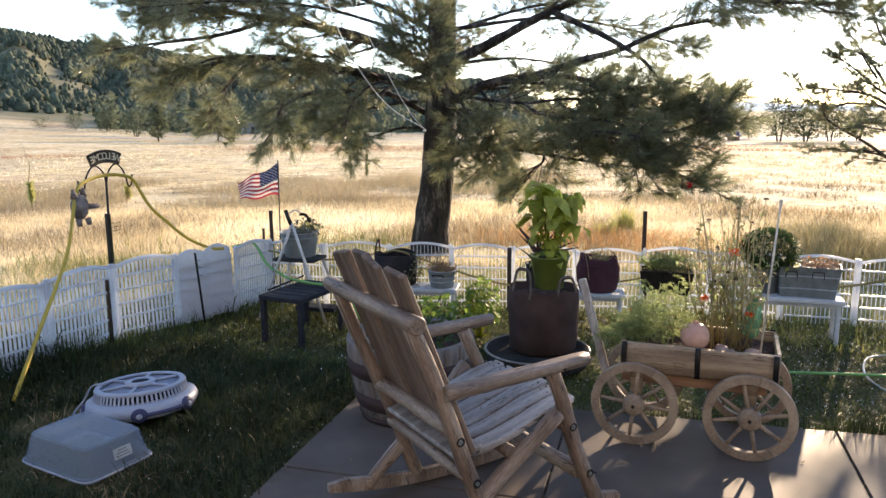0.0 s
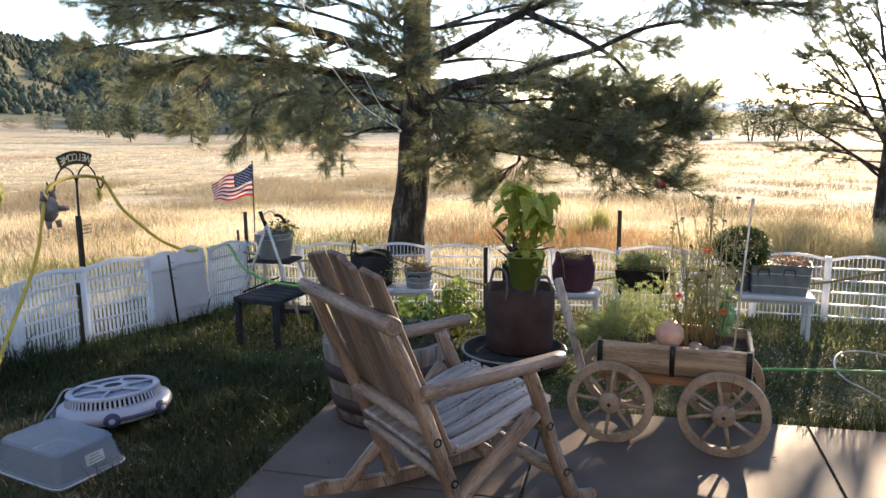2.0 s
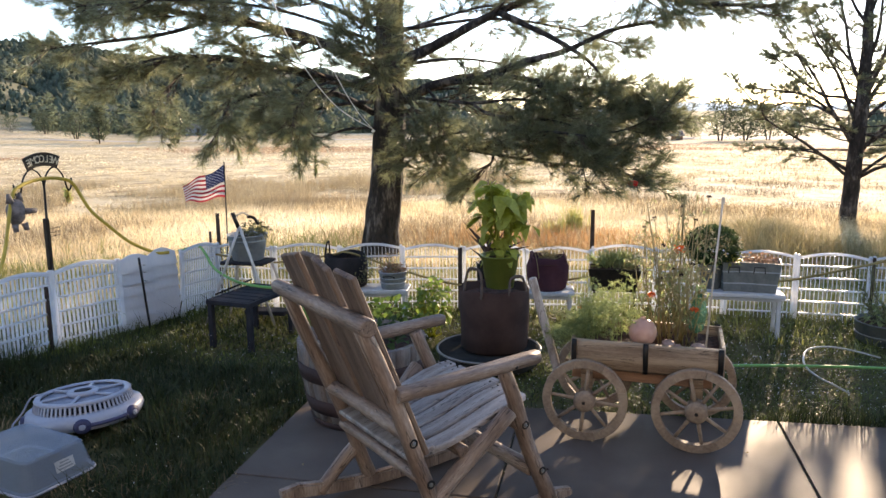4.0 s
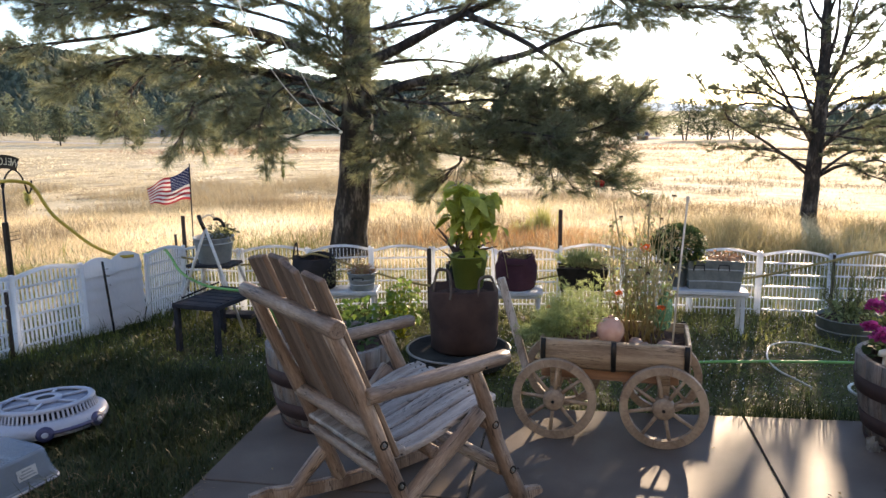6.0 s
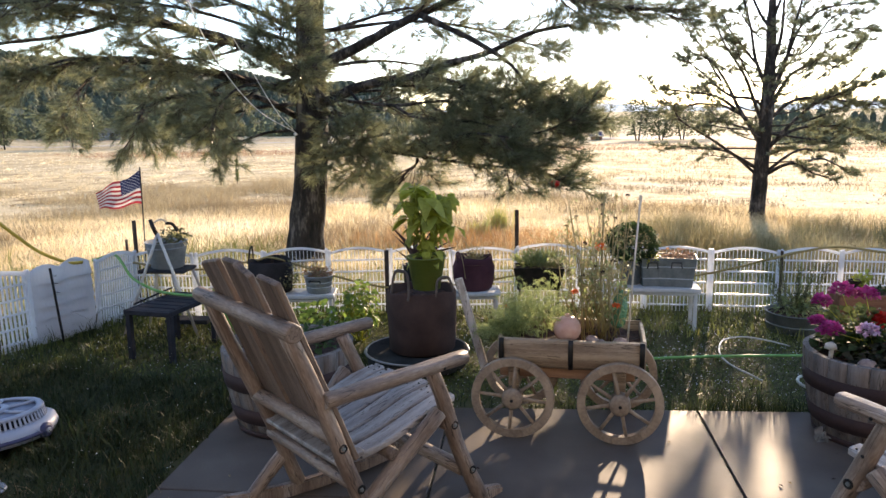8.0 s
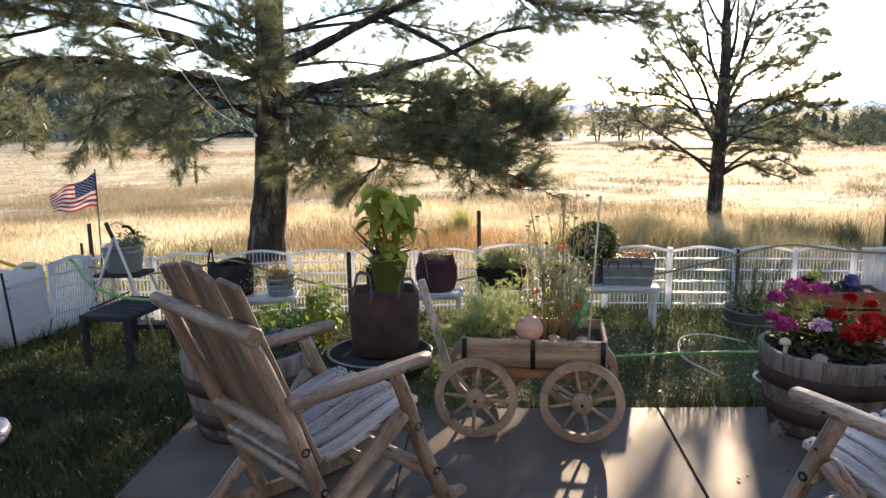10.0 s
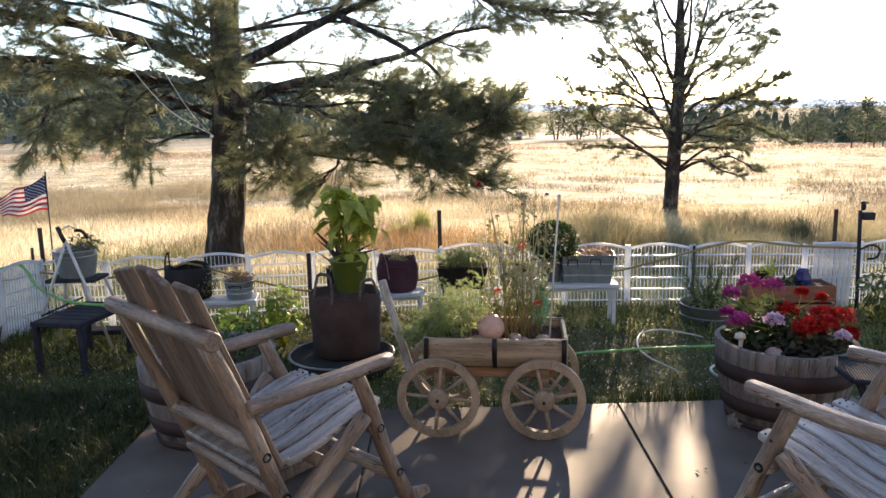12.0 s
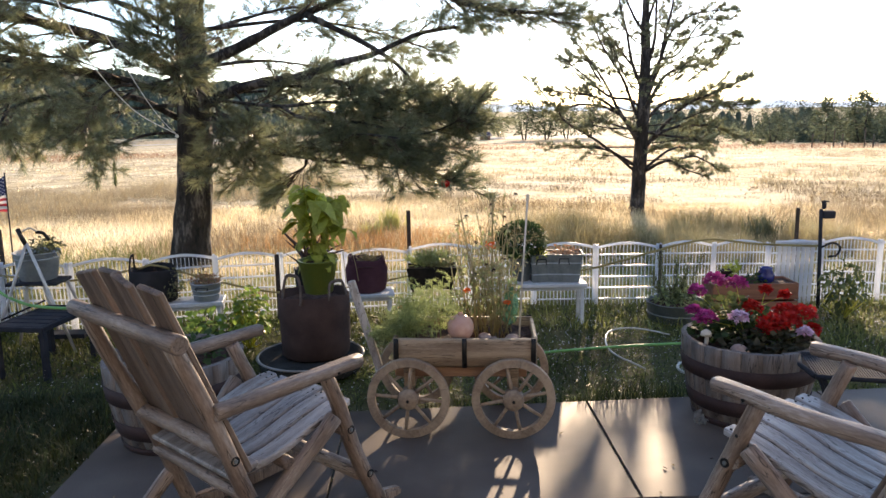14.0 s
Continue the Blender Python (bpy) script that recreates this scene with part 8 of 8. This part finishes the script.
for k in range(7):
    az, r = radians(27.5 + 0.9 * k + 0.4 * (k % 2)), 85 + 3 * (k % 3)
    x, y = r * math.sin(az), r * math.cos(az)
    ob = thing("field_post", "weathered grey post standing in the far meadow", "post", pose(x, y, float(land(x, y)) - 0.1), "far field posts")
    part("stake", tube(along((0, 0, 0), (0.05, 0, 1.5 + 0.4 * (k % 2)), 3), 0.06, 6), TWIG, ob)

rs = np.random.RandomState(215)
az, r = np.radians(rs.uniform(-6, 42, 1000)), rs.uniform(20, 72, 1000)
x, y = np.repeat(r * np.sin(az), 16) + rs.normal(0, 0.16, 16000), np.repeat(r * np.cos(az), 16) + rs.normal(0, 0.1, 16000)
grown = np.repeat(np.array([noise.noise((p * 0.06, q * 0.09, 4.2)) > -0.05 for p, q in zip(r * np.sin(az), r * np.cos(az))]), 16)
x, y = x[grown], y[grown]
v, f = blades(rs, np.stack([x, y, land(x, y) - 0.02], 1), rs.uniform(0.08, 0.25, len(x)), 0.022, 0.9)
tagged(soup("scrub_tufts", v, f, mat("grey_scrub", (0.34, 0.27, 0.16), (0.58, 0.48, 0.30), 0.4, 0.8, fine=3, bump=0, through_light=0.4, island=0.3, spec=0.1)), "grey brown tufts of scrub scattered over the meadow", "grass", kind="stuff")

# ---- far off: lamp post, house, shed, road ----
ob = thing("street_lamp", "tall grey street lamp far off at the foot of the hill", "street lamp", pose(-103.3, 165.4, float(land(-103.3, 165.4))))
part("pole", tube(along((0, 0, 0), (0, 0, 8.8), 4), [0.11, 0.1, 0.09, 0.08], 8), BENCHWHITE, ob)
part("arm", tube([(0, 0, 8.6), (-0.8, 0, 9.0), (-1.6, 0, 9.0)], 0.09, 6), BENCHWHITE, ob)
part("head", box(0.9, 0.35, 0.18, (-1.9, 0, 8.98), 0.04), BENCHWHITE, ob)


def far_house(label, x, y, w, d, h, turn, wall, roof_h):
    ob = thing("house", label, "house", pose(x, y, float(land(x, y)), 0, 0, turn))
    part("wall", box(w, d, h, (0, 0, h / 2 - 0.2), 0.02), wall, ob)
    bm = bmesh.new()
    e = 0.4
    v = [bm.verts.new(p) for p in ((-w / 2 - e, -d / 2 - e, h - 0.25), (w / 2 + e, -d / 2 - e, h - 0.25), (w / 2 + e, d / 2 + e, h - 0.25), (-w / 2 - e, d / 2 + e, h - 0.25), (-w / 2 - e, 0, h + roof_h), (w / 2 + e, 0, h + roof_h))]
    for f in ((0, 1, 5, 4), (2, 3, 4, 5), (0, 4, 3), (1, 2, 5), (3, 2, 1, 0)):
        bm.faces.new([v[k] for k in f])
    part("roof", bm, STAVE, ob, "grey pitched roof")
    part("door", box(0.9, 0.06, 2.0, (w * 0.1, -d / 2 - 0.02, 0.95), 0.01), HOOP, ob)
    for q in (-0.28, 0.32):
        win = part("window", box(0.9, 0.08, 0.9, (w * q, -d / 2 - 0.02, 1.45), 0.01), BENCHWHITE, ob)
        part("pane", box(0.74, 0.02, 0.74, (w * q, -d / 2 - 0.07, 1.45), 0.0), COBALT, win)


far_house("small slate blue house half hidden under the hill's trees", -115.0, 199.0, 5.6, 4.5, 2.3, 28, mat("slate_siding", (0.14, 0.17, 0.22), (0.2, 0.23, 0.28), 2, 0.7, fine=9, bump=0.1), 0.9)
far_house("small brown shed at the far edge of the meadow", 14.6, 172.0, 2.4, 2.0, 1.1, -5, BRICKRED, 0.3)
bm = bmesh.new()
prev = None
for k in range(67):
    az = radians(-40 + 53 * k / 66)
    row = [bm.verts.new((r * math.sin(az), r * math.cos(az), float(land(r * math.sin(az), r * math.cos(az))) + 0.07)) for r in (178, 183 + max(0, k - 52) * 2.2)]
    if prev:
        bm.faces.new((prev[0], row[0], row[1], prev[1]))
    prev = row
tagged(part("road", bm, mat("pale_gravel", (0.40, 0.35, 0.29), (0.53, 0.47, 0.4), 0.4, 0.9, fine=3, bump=0.2), None), "pale gravel road along the far side of the meadow", "road", kind="structure")

# ---- small litter ----
rnd = random.Random(77)
for k, (x, y) in enumerate(((0.98, 2.86), (1.02, 2.88), (1.2, 2.93), (0.62, 3.22), (1.3, 3.16), (-1.2, 2.75), (-0.2, 2.9), (0.3, 2.72), (-1.32, 2.3), (0.9, 2.66))):
    bm = bmesh.new()
    q = 0.009 + 0.006 * rnd.random()
    v = [bm.verts.new(p) for p in ((-q, 0, 0.003), (0, -q * 0.4, 0.004), (q, 0, 0.002), (0, q * 0.4, 0.008), (0, 0, 0.0015))]
    for f in ((0, 1, 4), (1, 2, 4), (2, 3, 4), (3, 0, 4)):
        bm.faces.new([v[i] for i in f])
    o = tagged(part("fallen_leaf", bm, DULL if k % 2 else SPIKE, None), "small curled dry leaf lying on the patio", "leaf", "dry leaves on the patio")
    o.matrix_world = pose(x, y, 0.001, 0, 0, rnd.uniform(0, 360))
ob = thing("plant_hanger", "thin curved wire plant hanger standing by the basil", "wire", pose(-0.45, 4.6, -0.03))
part("wire", tube(smooth_line([(-0.02, 0, 0.0), (-0.02, 0, 0.5), (-0.05, 0, 0.84), (0.0, 0, 0.7), (0.04, 0, 0.58), (0.06, 0, 0.45)], 5), 0.0022, 5), DRYSTEM, ob)

bm = bmesh.new()
rnd = random.Random(78)
for k in range(3):
    rows = [[bm.verts.new((0.008 * k + 0.013 * i + rnd.uniform(-0.005, 0.005), rnd.uniform(-0.016, 0.016) - 0.012 * k, max(0.002, 0.016 * j * (1 - 0.25 * k) + rnd.uniform(-0.004, 0.004)))) for i in range(4)] for j in range(5)]
    for a, b in zip(rows, rows[1:]):
        for i in range(3):
            bm.faces.new((a[i], a[i + 1], b[i + 1], b[i]))
ob = tagged(part("plastic_scrap", bm, SCRAP, None), "crumpled clear plastic scrap lying against the barrel", "litter")
ob.matrix_world = pose(1.255, 3.30, 0.0)

# ---- patio slabs ----
patio = thing("patio", "pale brushed concrete patio cut into large slabs", "patio", kind="structure")
base = bmesh.new()
pts = [(-1.44, -2.4), (4.6, -2.4), (4.6, patio_edge(4.6) - 0.01), (-1.44, patio_edge(-1.44) - 0.01)]
vs = [base.verts.new((x, y, -0.012)) for x, y in pts] + [base.verts.new((x, y, -0.12)) for x, y in pts]
base.faces.new(vs[:4])
for k in range(4):
    base.faces.new((vs[k], vs[4 + k], vs[4 + (k + 1) % 4], vs[(k + 1) % 4]))
bmesh.ops.recalc_face_normals(base, faces=base.faces)
part("joint_bed", base, JOINT, patio)
XS = [-1.455, -0.375, 0.82, 2.02, 3.22, 4.6]
YS = [-2.45, -1.1, 0.13, 1.38, 2.63, None]
for i in range(len(XS) - 1):
    for j in range(len(YS) - 1):
        bm = bmesh.new()
        g = 0.0045
        x0, x1 = XS[i] + (g if i else 0), XS[i + 1] - g
        y0 = YS[j] + g
        y1 = [YS[j + 1] - g] * 2 if YS[j + 1] is not None else [patio_edge(x0), patio_edge(x1)]
        lo = [bm.verts.new(p) for p in ((x0, y0, -0.10), (x1, y0, -0.10), (x1, y1[1], -0.10), (x0, y1[0], -0.10))]
        hi = [bm.verts.new((v.co.x, v.co.y, 0.0)) for v in lo]
        bm.faces.new(lo[::-1])
        bm.faces.new(hi)
        for k in range(4):
            bm.faces.new((lo[k], lo[(k + 1) % 4], hi[(k + 1) % 4], hi[k]))
        bmesh.ops.bevel(bm, geom=[e for e in bm.edges if e.verts[0].co.z == 0 and e.verts[1].co.z == 0], offset=0.003, segments=1, affect="EDGES")
        part("slab", bm, CONCRETE, patio)

# grit and moss caught in the joints
rs = np.random.RandomState(91)
u = rs.uniform(0, 1, 420)
jx = np.where(np.arange(420) % 3 == 0, -0.375, 0.82) + rs.normal(0, 0.0035, 420)
c = np.stack([jx, 1.7 + 1.85 * u, rs.uniform(-0.01, 0.0, 420)], 1)
v = (c[:, None, :] + unit(rs.normal(size=(420, 4, 3))) * (0.0025 + 0.006 * rs.uniform(0, 1, (420, 1, 1)) ** 2)).reshape(-1, 3)
o = (np.arange(420) * 4)[:, None]
tagged(soup("joint_grit", v, np.concatenate([o + [0, 1, 2], o + [0, 2, 3], o + [0, 3, 1], o + [1, 3, 2]]), mat("joint_moss", (0.05, 0.055, 0.03), (0.30, 0.27, 0.17), 60, 0.9, fine=200, bump=0, island=0.5)), "bits of grit, moss and dry grass caught in the slab joints", "grit", kind="stuff")
